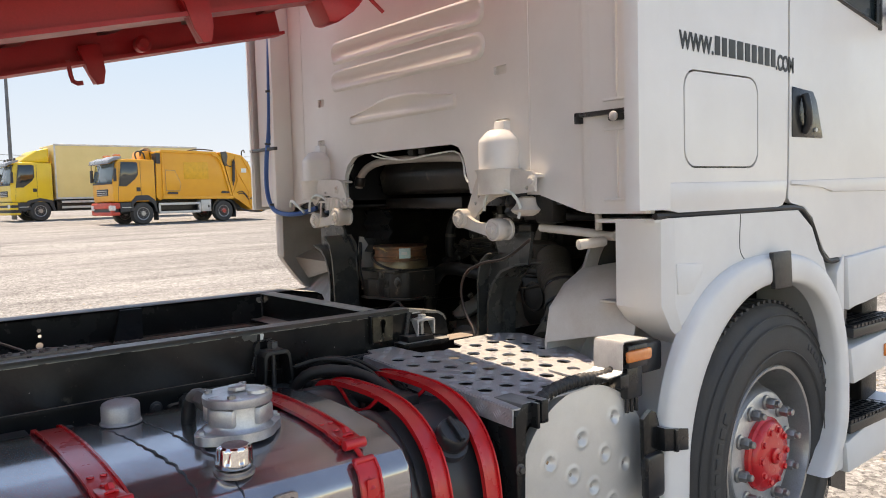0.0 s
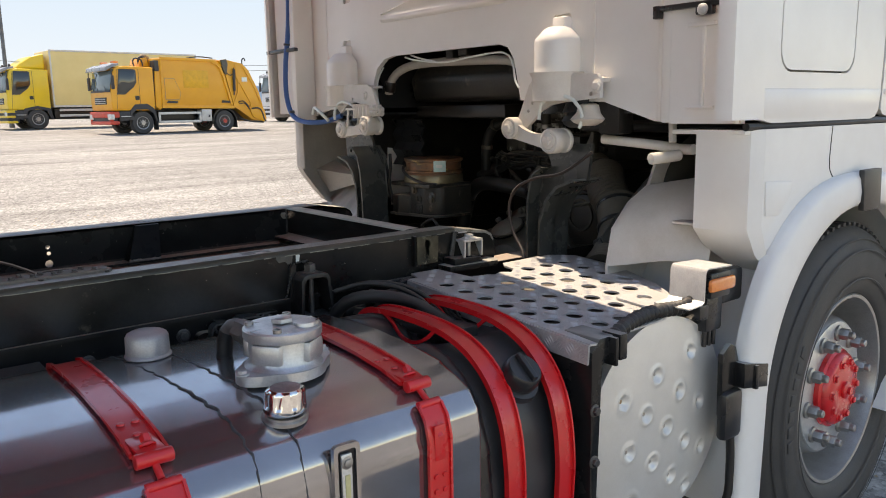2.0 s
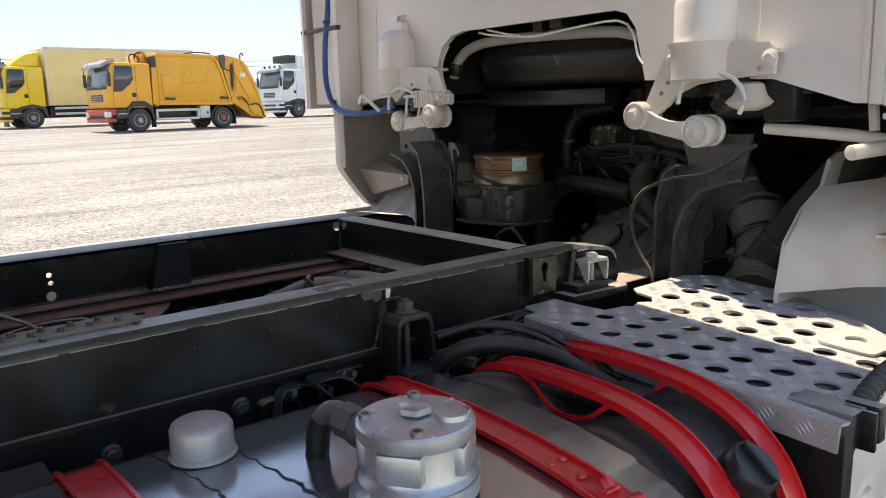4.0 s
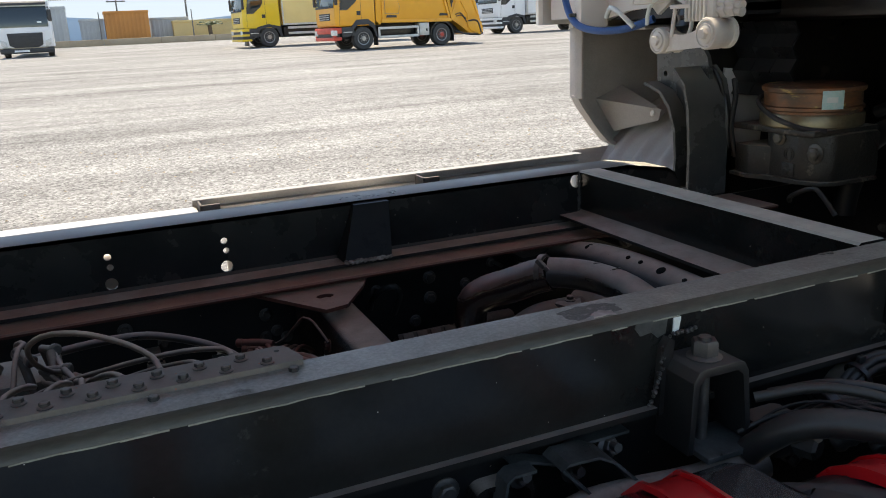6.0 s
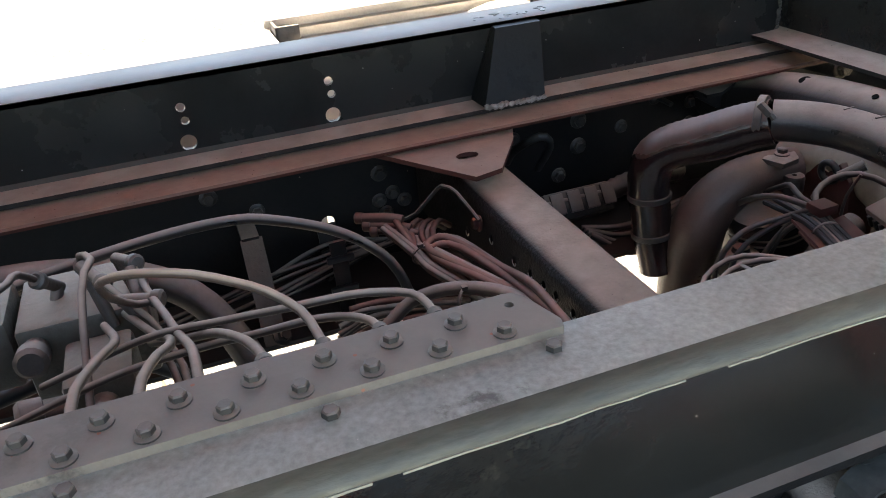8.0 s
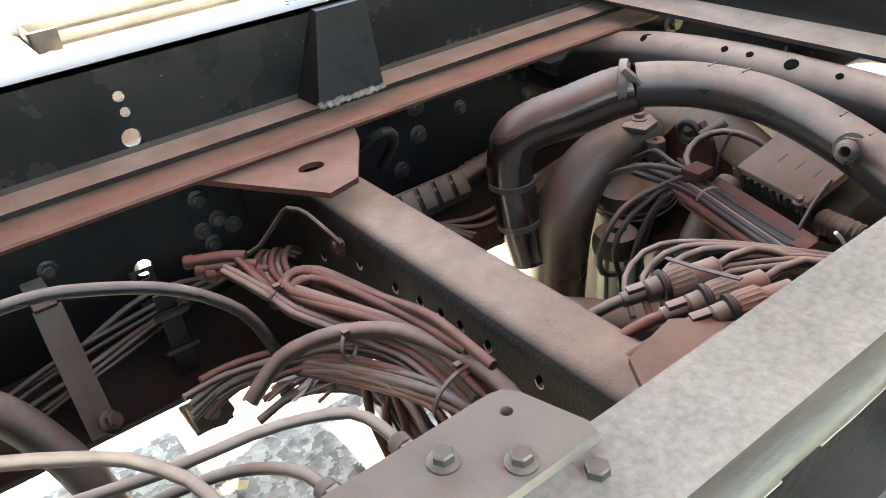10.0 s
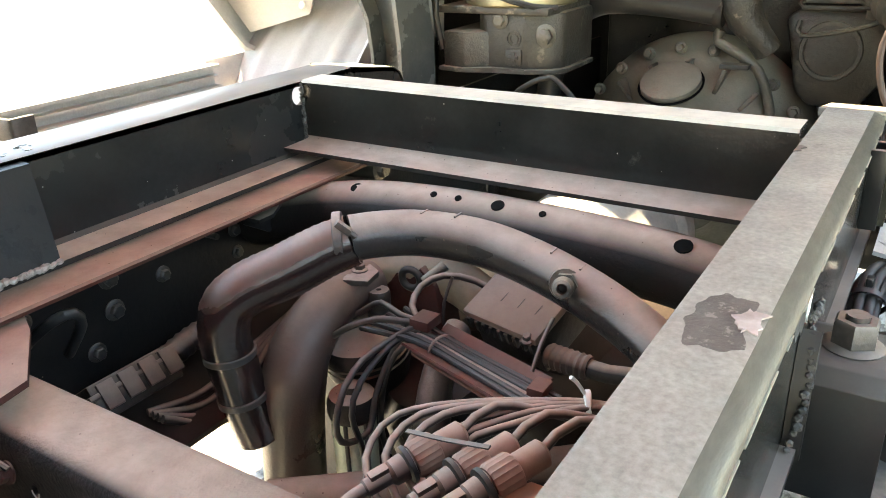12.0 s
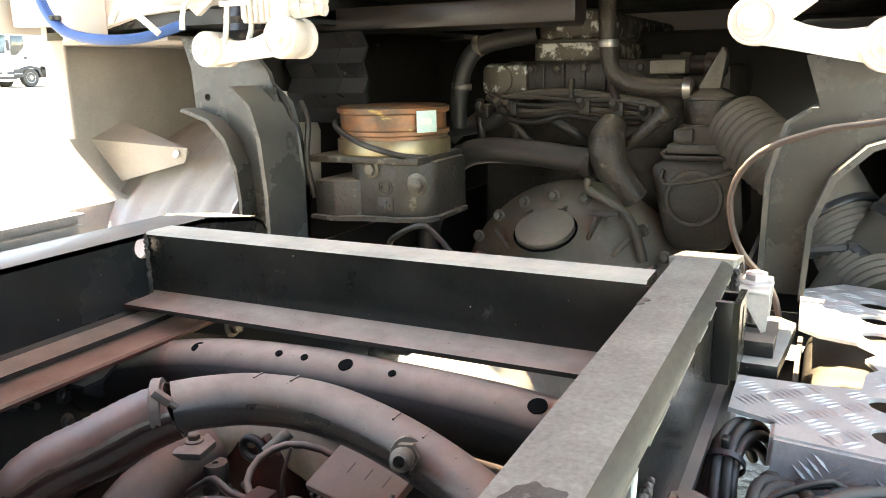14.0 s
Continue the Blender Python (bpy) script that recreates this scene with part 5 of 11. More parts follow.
cyl(bm, (-0.407, -0.451, 0.888), (-0.407, -0.451, 1.026), 0.0078, 16)
part("stud", bm, dark_bolt, clamp)
bm = B()
lathe(bm, [(0.021, 0), (0.0215, 0.0012), (0.0175, 0.004)], (-0.407, -0.451, 1.000), (0, 0, 1), 24)
lathe(bm, [(0.0165, 0.003), (0.0165, 0.0195), (0.0145, 0.0225), (0.0095, 0.0225), (0.0085, 0.0205)], (-0.407, -0.451, 1.000), (0, 0, 1), 6)
part("nut", bm, dark_bolt, clamp)
bm = B()
box(bm, (-0.435, -0.497, 0.884), (-0.362, -0.428, 0.892), 0.001)
part("base_plate", bm, strap_steel, clamp, "grey square plate")
bm = B()
weld(bm, [(-0.466, -0.424, 0.93), (-0.455, -0.43, 0.98), (-0.442, -0.426, 1.02), (-0.40, -0.424, 1.026)], 0.0036, 9)
part("weld_seam", bm, weld_metal, clamp)

# front mounting: lug with a slot, and a bolted clamp on a packer
mount = thing("front_mount", "black front body mount with a bright bolted clamp", "bracket", (0.1, -0.45, 0.95))
# Olive yellow in the face's colour imitates a reflection.
bm = B()
plate(bm, [(-0.054, 0.968), (0.020, 0.968), (0.024, 1.046), (-0.054, 1.050)], [[(x - 0.016, z + 1.002) for x, z in ((-0.005, -0.008), (0.005, -0.008), (0.006, 0.012), (0.011, 0.020), (0.010, 0.031), (0.004, 0.037), (-0.004, 0.037), (-0.010, 0.031), (-0.011, 0.020), (-0.006, 0.012))]], 0.007, at(0, -0.4405, 0) @ XZ)
part("slotted_face", bm, mat("scraped_olive_steel", (0.10, 0.10, 0.075), (0.035, 0.036, 0.03), (0.14, 0.3), metal=0.6, scale=22, fine=180, bump=0.1, worn=((0.30, 0.29, 0.22), 0.40, 30)), mount, "scraped face with a keyhole slot")
bm = B()
box(bm, (-0.056, -0.4375, 0.962), (-0.048, -0.4195, 1.052), 0.001)
part("lug_side", bm, frame_black, mount)
bm = B()
box(bm, (0.012, -0.4375, 0.968), (0.020, -0.4195, 1.044), 0.001)
part("lug_side", bm, frame_black, mount)
bm = B()
weld(bm, [(-0.050, -0.424, 0.972), (-0.051, -0.43, 0.985), (-0.050, -0.425, 1.0)], 0.0032, 17)
part("weld_seam", bm, weld_metal, mount)
bm = B()
prism(bm, [(0.072, 0.933), (0.098, 1.048), (0.109, 1.048), (0.088, 0.933)], "y", -0.4275, -0.4195, 0.001)
part("welded_bar", bm, weld_metal, mount)
bm = B()
weld(bm, [(0.071, -0.4265, 0.938), (0.083, -0.4275, 0.99), (0.096, -0.4265, 1.045)], 0.0034, 23)
part("weld_seam", bm, weld_metal, mount)
bm = B()
box(bm, (0.118, -0.4225, 1.040), (0.152, -0.4195, 1.0435), 0.0008)
part("scrape", bm, galv, mount)
bm = B()
box(bm, (0.108, -0.4625, 1.0165), (0.182, -0.4195, 1.0245), 0.003)
part("clamp_top", bm, galv, mount, "bare steel clamp top")
for xx in (0.1115, 0.1785):
    bm = B()
    plate(bm, [(-0.4285, 1.017), (-0.4622, 1.017), (-0.4625, 1.005), (-0.4605, 0.972), (-0.4555, 0.970)], [], 0.006, at(xx, 0, 0) @ YZ)
    part("clamp_leg", bm, galv, mount, "tapered bright clamp leg")
bm = B()
cyl(bm, (0.138, -0.445, 0.955), (0.138, -0.445, 1.03), 0.0075, 14)
part("stud", bm, steel, mount)
bm = B()
hexbolt(bm, (0.141, -0.444, 1.0245), (0, 0, 1), 0.0145, 0.013)
part("bolt", bm, galv, mount)
bm = B()
prism(bm, [(0.062, 0.9555), (0.062, 0.9745), (0.092, 0.9745), (0.098, 0.970), (0.165, 0.970), (0.170, 0.9555)], "y", -0.473, -0.4195, 0.0012)
cyl(bm, (0.138, -0.445, 0.965), (0.138, -0.445, 0.974), 0.012, 14)
part("packer", bm, frame_black, mount)
bm = B()
prism(bm, [(0.040, -0.4195), (0.040, -0.480), (0.12, -0.486), (0.215, -0.492), (0.235, -0.470), (0.235, -0.4195)], "z", 0.9395, 0.9550, 0.0015)
part("base_plate", bm, black_steel, mount, "thick black base plate")

# ---- chassis of the truck ----
chassis = thing("chassis_frame", "oily black ladder frame under brown road dust", "frame", (-1, 0, 0.65))
bm = B()
prism(bm, [(-5.2, 0.655), (-5.2, 0.925), (1.9, 0.925), (1.9, 0.655)], "y", -0.396, -0.388)
part("rail", bm, frame_black, chassis)
bm = B()
for z0 in (0.655, 0.917):
    box(bm, (-5.2, -0.388, z0), (0.55, -0.31, z0 + 0.008))
part("rail_flange", bm, brown_steel, chassis)
bm = B()
plate(bm, [(-5.2, 0.655), (-5.2, 0.925), (1.9, 0.925), (1.9, 0.655)], [circle(-0.868, 0.750, 0.0125, 16), circle(-1.5, 0.75, 0.0165, 14)], 0.008, at(0, 0.480, 0) @ XZ)
part("rail", bm, frame_black, chassis)
bm = B()
prism(bm, [(0.476, 0.926), (0.312, 0.926), (0.309, 0.923), (0.311, 0.918), (0.476, 0.918)], "x", -5.2, 0.5)
part("rail_flange", bm, red_dust_steel, chassis, "top flange coated in red-brown dust")
bm = B()
box(bm, (-5.2, 0.288, 0.655), (0.5, 0.476, 0.663))
part("rail_flange", bm, pit_dark, chassis)

# bolt heads inside the far rail
for x, z, r in ((-0.39, 0.84, .011), (-0.30, 0.81, .009), (-0.39, 0.79, .011), (-0.15, 0.83, .009), (-0.15, 0.79, .008), (-0.23, 0.85, .008), (-0.77, 0.82, .010), (-0.43, 0.74, .010),
                (-0.75, 0.78, .009), (-0.775, 0.77, .009), (-0.73, 0.762, .009), (-0.765, 0.745, .009), (-0.52, 0.83, .009), (-0.98, 0.80, .009), (-1.05, 0.84, .010), (-0.06, 0.81, .009)):
    bm = B()
    hexbolt(bm, (x, 0.476, z), (0, -1, 0), r, r * 1.1)
    part("bolt", bm, dark_bolt, chassis)
bm = B()
cyl(bm, (-0.225, 0.476, 0.852), (-0.225, 0.43, 0.852), 0.005, 10)
part("stud", bm, dark_bolt, chassis)

# pressed cross member with rounded shoulders
xm = thing("pressed_cross_member", "pressed steel cross member under thick red-brown dust", "cross member", (-0.65, 0, 0.75))
prof = [(-0.706, 0.860)] + [(-0.686 - 0.020 * math.cos(radians(a)), 0.864 + 0.020 * math.sin(radians(a))) for a in range(0, 91, 10)] + [(-0.640, 0.884), (-0.630, 0.879), (-0.625, 0.868), (-0.625, 0.76),
        (-0.631, 0.76), (-0.631, 0.866), (-0.642, 0.877), (-0.686, 0.877), (-0.699, 0.864), (-0.699, 0.860)]
bm = B()
prism(bm, prof, "y", -0.42, 0.47)
part("channel", bm, member_dust, xm)
WEB = Matrix(((0, 0, 1, -0.7025), (1, 0, 0, 0), (0, 1, 0, 0), (0, 0, 0, 1)))
web_holes = ((0.239, 0.804), (0.149, 0.834), (0.076, 0.838), (0.030, 0.843), (-0.006, 0.846), (-0.037, 0.849), (-0.078, 0.849), (-0.147, 0.850), (-0.217, 0.850))
bm = B()
plate(bm, [(-0.42, 0.745), (0.47, 0.745), (0.47, 0.8605), (-0.42, 0.8605)], [circle(yy, zz, 0.0048, 12, 0.0072) for yy, zz in web_holes], 0.007, WEB)
part("back_web", bm, member_dust, xm)
# Pale crescents draw the light that catches each hole's lower edge.
for yy, zz in web_holes:
    rim = [Vector((-0.7064, yy + 0.0054 * math.cos(radians(a)), zz + 0.0076 * math.sin(radians(a)))) for a in range(190, 351, 16)]
    bm = B()
    tube(bm, rim, 0.0007, 6, 0.002)
    part("hole_rim", bm, galv, xm, "bright worn hole edge")
for pts, hole in (([(-0.81, 0.345), (-0.58, 0.345), (-0.605, 0.288), (-0.665, 0.196), (-0.708, 0.186)], (-0.690, 0.262)), ([(-0.76, -0.345), (-0.56, -0.345), (-0.56, -0.27), (-0.625, -0.215), (-0.685, -0.225)], (-0.66, -0.295))):
    bm = B()
    plate(bm, pts, [circle(hole[0], hole[1], 0.017, 16, 0.012)], 0.007, at(0, 0, 0.909))
    part("gusset_plate", bm, red_dust_steel, xm)

# arched tubular cross member
arch = thing("arched_cross_member", "arched tubular cross member under brown dust", "cross member", (-0.09, 0, 0.85))
bm = B()
tube(bm, [(-0.10, 0.47, 0.835), (-0.10, 0.42, 0.845), (-0.095, 0.33, 0.868), (-0.09, 0.22, 0.886), (-0.088, 0.08, 0.894), (-0.088, -0.10, 0.892), (-0.09, -0.24, 0.884), (-0.095, -0.34, 0.868), (-0.10, -0.42, 0.855)], 0.046, 20, 0.02)
part("tube_body", bm, brown_steel, arch)
# Flat black discs stand in for holes, their inner shade put into the colour.
for yy, zz, r in ((0.244, 0.882, 0.0095), (0.106, 0.8935, 0.005), (0.066, 0.894, 0.005), (0.004, 0.8935, 0.0095), (-0.062, 0.8925, 0.005), (-0.246, 0.8835, 0.0115)):
    bm = B()
    lathe(bm, [(r, -0.004), (r, 0.0008), (0.0, 0.0014)], Vector((-0.089, yy, zz)) + Vector((-0.0185, 0, 0.0425)), (-0.4, 0, 0.92), 16)
    part("dark_hole", bm, hole_black, arch)
bm = B()
prism(bm, [(-0.20, 0.90), (-0.03, 0.90), (-0.03, 0.86), (-0.15, 0.84), (-0.20, 0.87)], "y", 0.395, 0.402)
plate(bm, [(-0.215, 0.345), (-0.215, 0.47), (-0.02, 0.47), (-0.02, 0.40), (-0.10, 0.395), (-0.185, 0.345)], [], 0.006, at(0, 0, 0.888))
part("end_gusset", bm, frame_black, arch)
bm = B()
cyl(bm, (0.035, 0.44, 0.90), (0.035, 0.31, 0.905), 0.020, 18, 0.003)
hexbolt(bm, (0.035, 0.31, 0.905), (0, -1, 0.03), 0.014, 0.016)
part("pivot_bolt", bm, iron_light, arch)

# dark tank shape added on the far side, to block bright ground
air = thing("air_tank", "dark round air tank strapped outside the far rail", "air tank", (0.5, 0.72, 0.22))
bm = B()
lathe(bm, [(0.0, -0.02), (0.08, -0.015), (0.13, 0.01), (0.15, 0.05), (0.15, 0.83), (0.13, 0.87), (0.08, 0.895), (0.0, 0.90)], (0.06, 0.72, 0.37), (1, 0, 0), 32, caps=False)
part("shell", bm, frame_black, air)
for x in (0.25, 0.72):
    bm = B()
    lathe(bm, [(0.1505, 0), (0.153, 0.001), (0.153, 0.039), (0.1505, 0.04)], (x, 0.72, 0.37), (1, 0, 0), 32)
    part("strap", bm, dark_bolt, air)
    bm = B()
    box(bm, (x, 0.484, 0.47), (x + 0.04, 0.74, 0.525), 0.003)
    box(bm, (x, 0.484, 0.525), (x + 0.04, 0.492, 0.70), 0.002)
    part("arm", bm, frame_black, air)

# ---- raised tipper body overhead ----
def tip(x, y, z):
    """A place on the tipped body: x along it from the rear hinge, z above the underside of its beams."""
    a = math.atan(0.238)
    return Vector((-4.35 + x * math.cos(a) - z * math.sin(a), y, 1.035 + x * math.sin(a) + z * math.cos(a)))


def tip_m():
    a = math.atan(0.238)
    return Matrix.Translation((-4.35, 0, 1.035)) @ Matrix.Rotation(-a, 4, "Y")


TIP = tip_m()
FRONT = 4.575
body = thing("tipper_body", "raised red steel tipper body hanging over the chassis", "tipper", (-4.35, 0, 1.0))
bm = B()
for yy in (-0.40, 0.40):
    prism(bm, [(yy - 0.045, 0), (yy + 0.045, 0), (yy + 0.045, 0.012), (yy + 0.006, 0.016), (yy + 0.006, 0.17), (yy - 0.006, 0.17), (yy - 0.006, 0.016), (yy - 0.045, 0.012)], "x", 0, FRONT, m=TIP)
part("long_beam", bm, red_body, body)
# Bearers and floor take the darkened red, to weaken the light they bounce.
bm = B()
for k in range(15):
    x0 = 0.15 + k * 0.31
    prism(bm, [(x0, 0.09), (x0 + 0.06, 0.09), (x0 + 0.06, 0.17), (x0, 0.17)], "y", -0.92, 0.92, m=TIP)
part("cross_bearer", bm, dimmed_red, body)
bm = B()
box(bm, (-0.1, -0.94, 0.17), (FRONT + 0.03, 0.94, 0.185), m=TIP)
part("floor", bm, dimmed_red, body)
bm = B()
for s in (-1, 1):
    prism(bm, [(s * 0.92, 0.14), (s * 0.96, 0.14), (s * 1.24, 1.3), (s * 1.20, 1.3)], "x", -0.1, FRONT + 0.03, m=TIP)
part("side_wall", bm, red_body, body)
bm = B()
prism(bm, [(-0.93, 0.12), (0.93, 0.12), (1.22, 1.3), (1.22, 1.6), (-1.22, 1.6), (-1.22, 1.3)], "x", FRONT + 0.031, FRONT + 0.07, m=TIP)
part("front_wall", bm, red_body, body)
for x0, yy in ((3.88, -0.4), (3.82, 0.4), (2.9, -0.4), (2.85, 0.4)):
    bm = B()
    prism(bm, [(x0 - 0.038, 0.06), (x0 + 0.038, 0.06), (x0 + 0.030, -0.035), (x0 + 0.013, -0.075), (x0 - 0.010, -0.075), (x0 - 0.026, -0.035)], "y", yy - 0.05, yy - 0.038, 0.002, m=TIP)
    prism(bm, [(x0 - 0.010, -0.07), (x0 + 0.013, -0.07), (x0 + 0.04, 0.05), (x0 - 0.04, 0.05)], "y", yy - 0.0375, yy + 0.0, 0.002, m=TIP)
    part("guide_lug", bm, red_body, body)
for x0, yy in ((3.60, 0.0), (3.1, 0.1), (3.95, -0.05)):
    bm = B()
    plate(bm, circle(x0, yy, 0.07, 18, 0.03), [], 0.006, TIP @ at(0, 0, 0.165))
    part("drain_slot", bm, label_white, body, "pale bare slot in the floor")
bm = B()
prism(bm, [(4.25, 0.02), (4.38, 0.02), (4.40, -0.03), (4.36, -0.05), (4.30, -0.075), (4.27, -0.07)], "y", -0.46, -0.36, 0.01, m=TIP)
tube(bm, [TIP @ Vector(p) for p in ((4.38, -0.4, 0.0), (4.42, -0.41, -0.02), (4.46, -0.40, 0.0), (4.5, -0.42, -0.06))], 0.006, 6)
part("front_hook", bm, red_body, body)
bm = B()
lathe(bm, [(0.012, 0), (0.026, 0.008), (0.028, 0.045), (0.016, 0.055)], TIP @ Vector((3.98, 0.33, 0.03)), TIP.to_3x3() @ Vector((0, -1, 0)), 14)
tube(bm, [TIP @ Vector(p) for p in ((3.74, 0.36, 0.02), (3.74, 0.37, -0.05), (3.77, 0.37, -0.06))], 0.008, 6)
part("grease_cap", bm, red_body, body)

# ---- cab ----
cab = thing("truck_cab", "white truck cab seen from behind with ribbed rear wall", "cab", (1.2, 0, 1.37))
X0 = 0.43
wall = [(1.10, 1.365), (0.86, 1.415), (0.49, 1.437), (0.475, 1.53), (0.45, 1.575), (0.40, 1.607), (0.34, 1.618), (-0.27, 1.618), (-0.31, 1.605), (-0.34, 1.565), (-0.37, 1.435), (-0.715, 1.424), (-0.895, 1.368), (-1.15, 1.362), (-1.15, 3.3), (1.10, 3.3)]
bm = B()
slots = [rounded(-0.575, 1.835, -0.51, 1.865, 0.008, 3), rounded(-0.585, 1.655, -0.515, 1.685, 0.008, 3), rounded(0.635, 1.85, 0.69, 1.885, 0.008, 3), rounded(0.64, 1.673, 0.70, 1.70, 0.008, 3)]
plate(bm, wall, slots, 0.02, at(X0 + 0.01, 0, 0) @ YZ)
part("rear_wall", bm, white, cab)
bm = B()
for s in slots:
    ys, zs = [p[0] for p in s], [p[1] for p in s]
    box(bm, (X0 + 0.012, min(ys) - 0.004, min(zs) - 0.004), (X0 + 0.03, max(ys) + 0.004, max(zs) + 0.004))
part("slot_pockets", bm, white_dirty, cab)

for loop, r in ((rounded(-0.47, 2.02, 0.56, 2.12, 0.045, 4), 0.009), (rounded(-0.47, 1.90, 0.565, 1.998, 0.045, 5), 0.009),
                ([(0.42, 1.752), (0.42, 1.772), (0.30, 1.80), (0.19, 1.828), (0.10, 1.84), (-0.03, 1.84), (-0.15, 1.825), (-0.22, 1.812), (-0.305, 1.80), (-0.31, 1.752), (-0.29, 1.745), (0.40, 1.745)], 0.008)):
    bm = B()
    outer = loop
    cy, cz = sum(p[0] for p in loop) / len(loop), sum(p[1] for p in loop) / len(loop)
    w = (max(p[0] for p in loop) - min(p[0] for p in loop)) / 2
    h = (max(p[1] for p in loop) - min(p[1] for p in loop)) / 2
    rows = []
    for inset, depth in ((0.0, 0.0015), (0.007, -0.006), (0.016, -0.0065), (0.024, -0.001)):
        fy, fz = 1 - inset / w, 1 - inset / h
        rows.append([bm.verts.new((X0 + depth - 0.001, cy + (y - cy) * fy, cz + (z - cz) * fz)) for y, z in loop])
    for a, b in zip(rows, rows[1:]):
        for k in range(len(loop)):
            bm.faces.new((a[k], a[(k + 1) % len(loop)], b[(k + 1) % len(loop)], b[k]))
    bm.faces.new(rows[-1])
    part("pressed_bead", bm, white, cab, sharp=60)
bm = B()
for yy in (-0.675, 0.83):
    box(bm, (X0 - 0.0025, yy - 0.004, 1.43), (X0 + 0.002, yy + 0.004, 3.29), 0.001)
part("wall_seam", bm, white, cab)
# folded strips beside the corner panels
bm = B()
box(bm, (X0 - 0.035, -0.965, 1.365), (X0 + 0.001, -0.935, 3.29), 0.006)
box(bm, (X0 - 0.018, -0.925, 1.368), (X0 + 0.001, -0.91, 3.29), 0.004)
prism(bm, [(X0 - 0.035, -0.965), (X0 - 0.015, -1.145), (X0 + 0.002, -1.145), (X0 + 0.002, -0.965)], "z", 1.363, 3.29)
part("corner_panel", bm, white, cab)
bm = B()
for z0, z1 in ((1.40, 1.615), (1.69, 2.3)):
    box(bm, (X0 - 0.032, -1.06, z0), (X0 - 0.022, -1.052, z1), 0.002)
    box(bm, (X0 - 0.034, -1.09, z1 - 0.01), (X0 - 0.022, -1.01, z1), 0.002)
    box(bm, (X0 - 0.034, -1.09, z0), (X0 - 0.022, -1.01, z0 + 0.008), 0.002)
part("panel_relief", bm, white, cab)
bm = B()
box(bm, (X0 - 0.05, -1.145, 1.650), (X0 - 0.03, -0.92, 1.664), 0.003)
box(bm, (X0 - 0.052, -0.935, 1.632), (X0 - 0.03, -0.915, 1.665), 0.003)
box(bm, (X0 - 0.05, -1.09, 1.630), (X0 - 0.03, -1.04, 1.664), 0.006)
part("strap", bm, black_plastic, cab, "black rubber strap")
bm = B()
lathe(bm, [(0.014, 0), (0.014, 0.006), (0.008, 0.01)], (X0 - 0.05, -1.065, 1.643), (-1, 0, 0), 16)
part("bolt", bm, galv, cab)
# side deflectors with their rolled rear edges
bm = B()
prism(bm, [(0.337, -1.16), (0.345, -1.178), (0.40, -1.184), (0.48, -1.182), (0.48, -1.166), (0.40, -1.16), (0.352, -1.148), (0.342, -1.135), (0.334, -1.138)], "z", 1.372, 3.29)
part("side_deflector", bm, white, cab)
bm = B()
prism(bm, [(0.33, 1.215), (0.345, 1.225), (0.62, 1.225), (0.62, 1.20), (0.36, 1.195), (0.335, 1.18), (0.322, 1.185)], "z", 1.385, 3.29)
part("side_deflector", bm, white, cab)
bm = B()
prism(bm, [(0.36, 1.17), (0.40, 1.19), (0.43, 1.10), (0.43, 1.0), (0.40, 0.995), (0.39, 1.09)], "z", 1.40, 3.29)
prism(bm, [(0.335, 0.955), (0.335, 0.995), (0.43, 1.0), (0.43, 0.95)], "z", 1.372, 3.29, 0.006)
part("corner_panel", bm, white, cab)
bm = B()
box(bm, (0.325, 0.94, 1.672), (0.345, 1.21, 1.688), 0.003)
part("strap", bm, black_plastic, cab, "black rubber strap")
# side wall with locker hatch, door and window
bm = B()
S = at(0, -1.168, 0) @ XZ
side = [(0.47, 1.372), (0.52, 1.362), (1.075, 1.362), (1.115, 1.374), (1.137, 1.42), (1.142, 1.50), (1.147, 1.78), (1.146, 2.9), (0.47, 2.9)]
hatch = rounded(0.553, 1.490, 0.958, 1.776, 0.055, 6)
plate(bm, side, [hatch], 0.018, S)
part("side_panel", bm, white, cab)
bm = B()
c = (0.755, 1.633)
plate(bm, [(c[0] + (x - c[0]) * 0.972, c[1] + (z - c[1]) * 0.962) for x, z in hatch], [], 0.018, S)
part("locker_hatch", bm, white, cab)
bm = B()
box(bm, (0.5, -1.155, 1.40), (2.1, -1.14, 2.0))
part("hatch_recess", bm, black_plastic, cab)
bm = B()
prism(bm, [(0.44, 1.448), (1.137, 1.448), (1.125, 1.385), (1.105, 1.366), (1.075, 1.362), (0.52, 1.362), (0.44, 1.375)], "y", -1.1815, -1.165, 0.004)
part("lower_sill", bm, white, cab)
door = [(1.147, 1.388), (1.162, 1.374), (1.20, 1.366), (1.25, 1.358), (1.315, 1.318), (1.36, 1.25), (1.395, 1.20), (1.445, 1.165), (2.10, 1.162), (2.10, 2.95), (1.156, 2.95), (1.157, 1.78), (1.152, 1.50)]
wind = [(1.40, 2.15), (1.47, 2.10), (1.83, 2.035), (1.83, 2.8), (1.35, 2.8)]
bm = B()
plate(bm, door, [wind], 0.02, S)
part("door", bm, white, cab)
bm = B()
plate(bm, wind, [], 0.006, at(0, -1.163, 0) @ XZ)
part("window", bm, pane, cab)
bm = B()
for (xa, za), (xb, zb) in zip(wind, wind[1:] + wind[:1]):
    tube(bm, [(xa, -1.176, za), (xb, -1.176, zb)], 0.009, 6)
box(bm, (1.83, -1.183, 2.02), (1.86, -1.16, 2.8), 0.004)
part("window_seal", bm, black_plastic, cab)
bm = B()
prism(bm, [(1.168, 1.594), (1.385, 1.594), (1.34, 1.72), (1.312, 1.755), (1.168, 1.764)], "y", -1.1825, -1.165, 0.006)
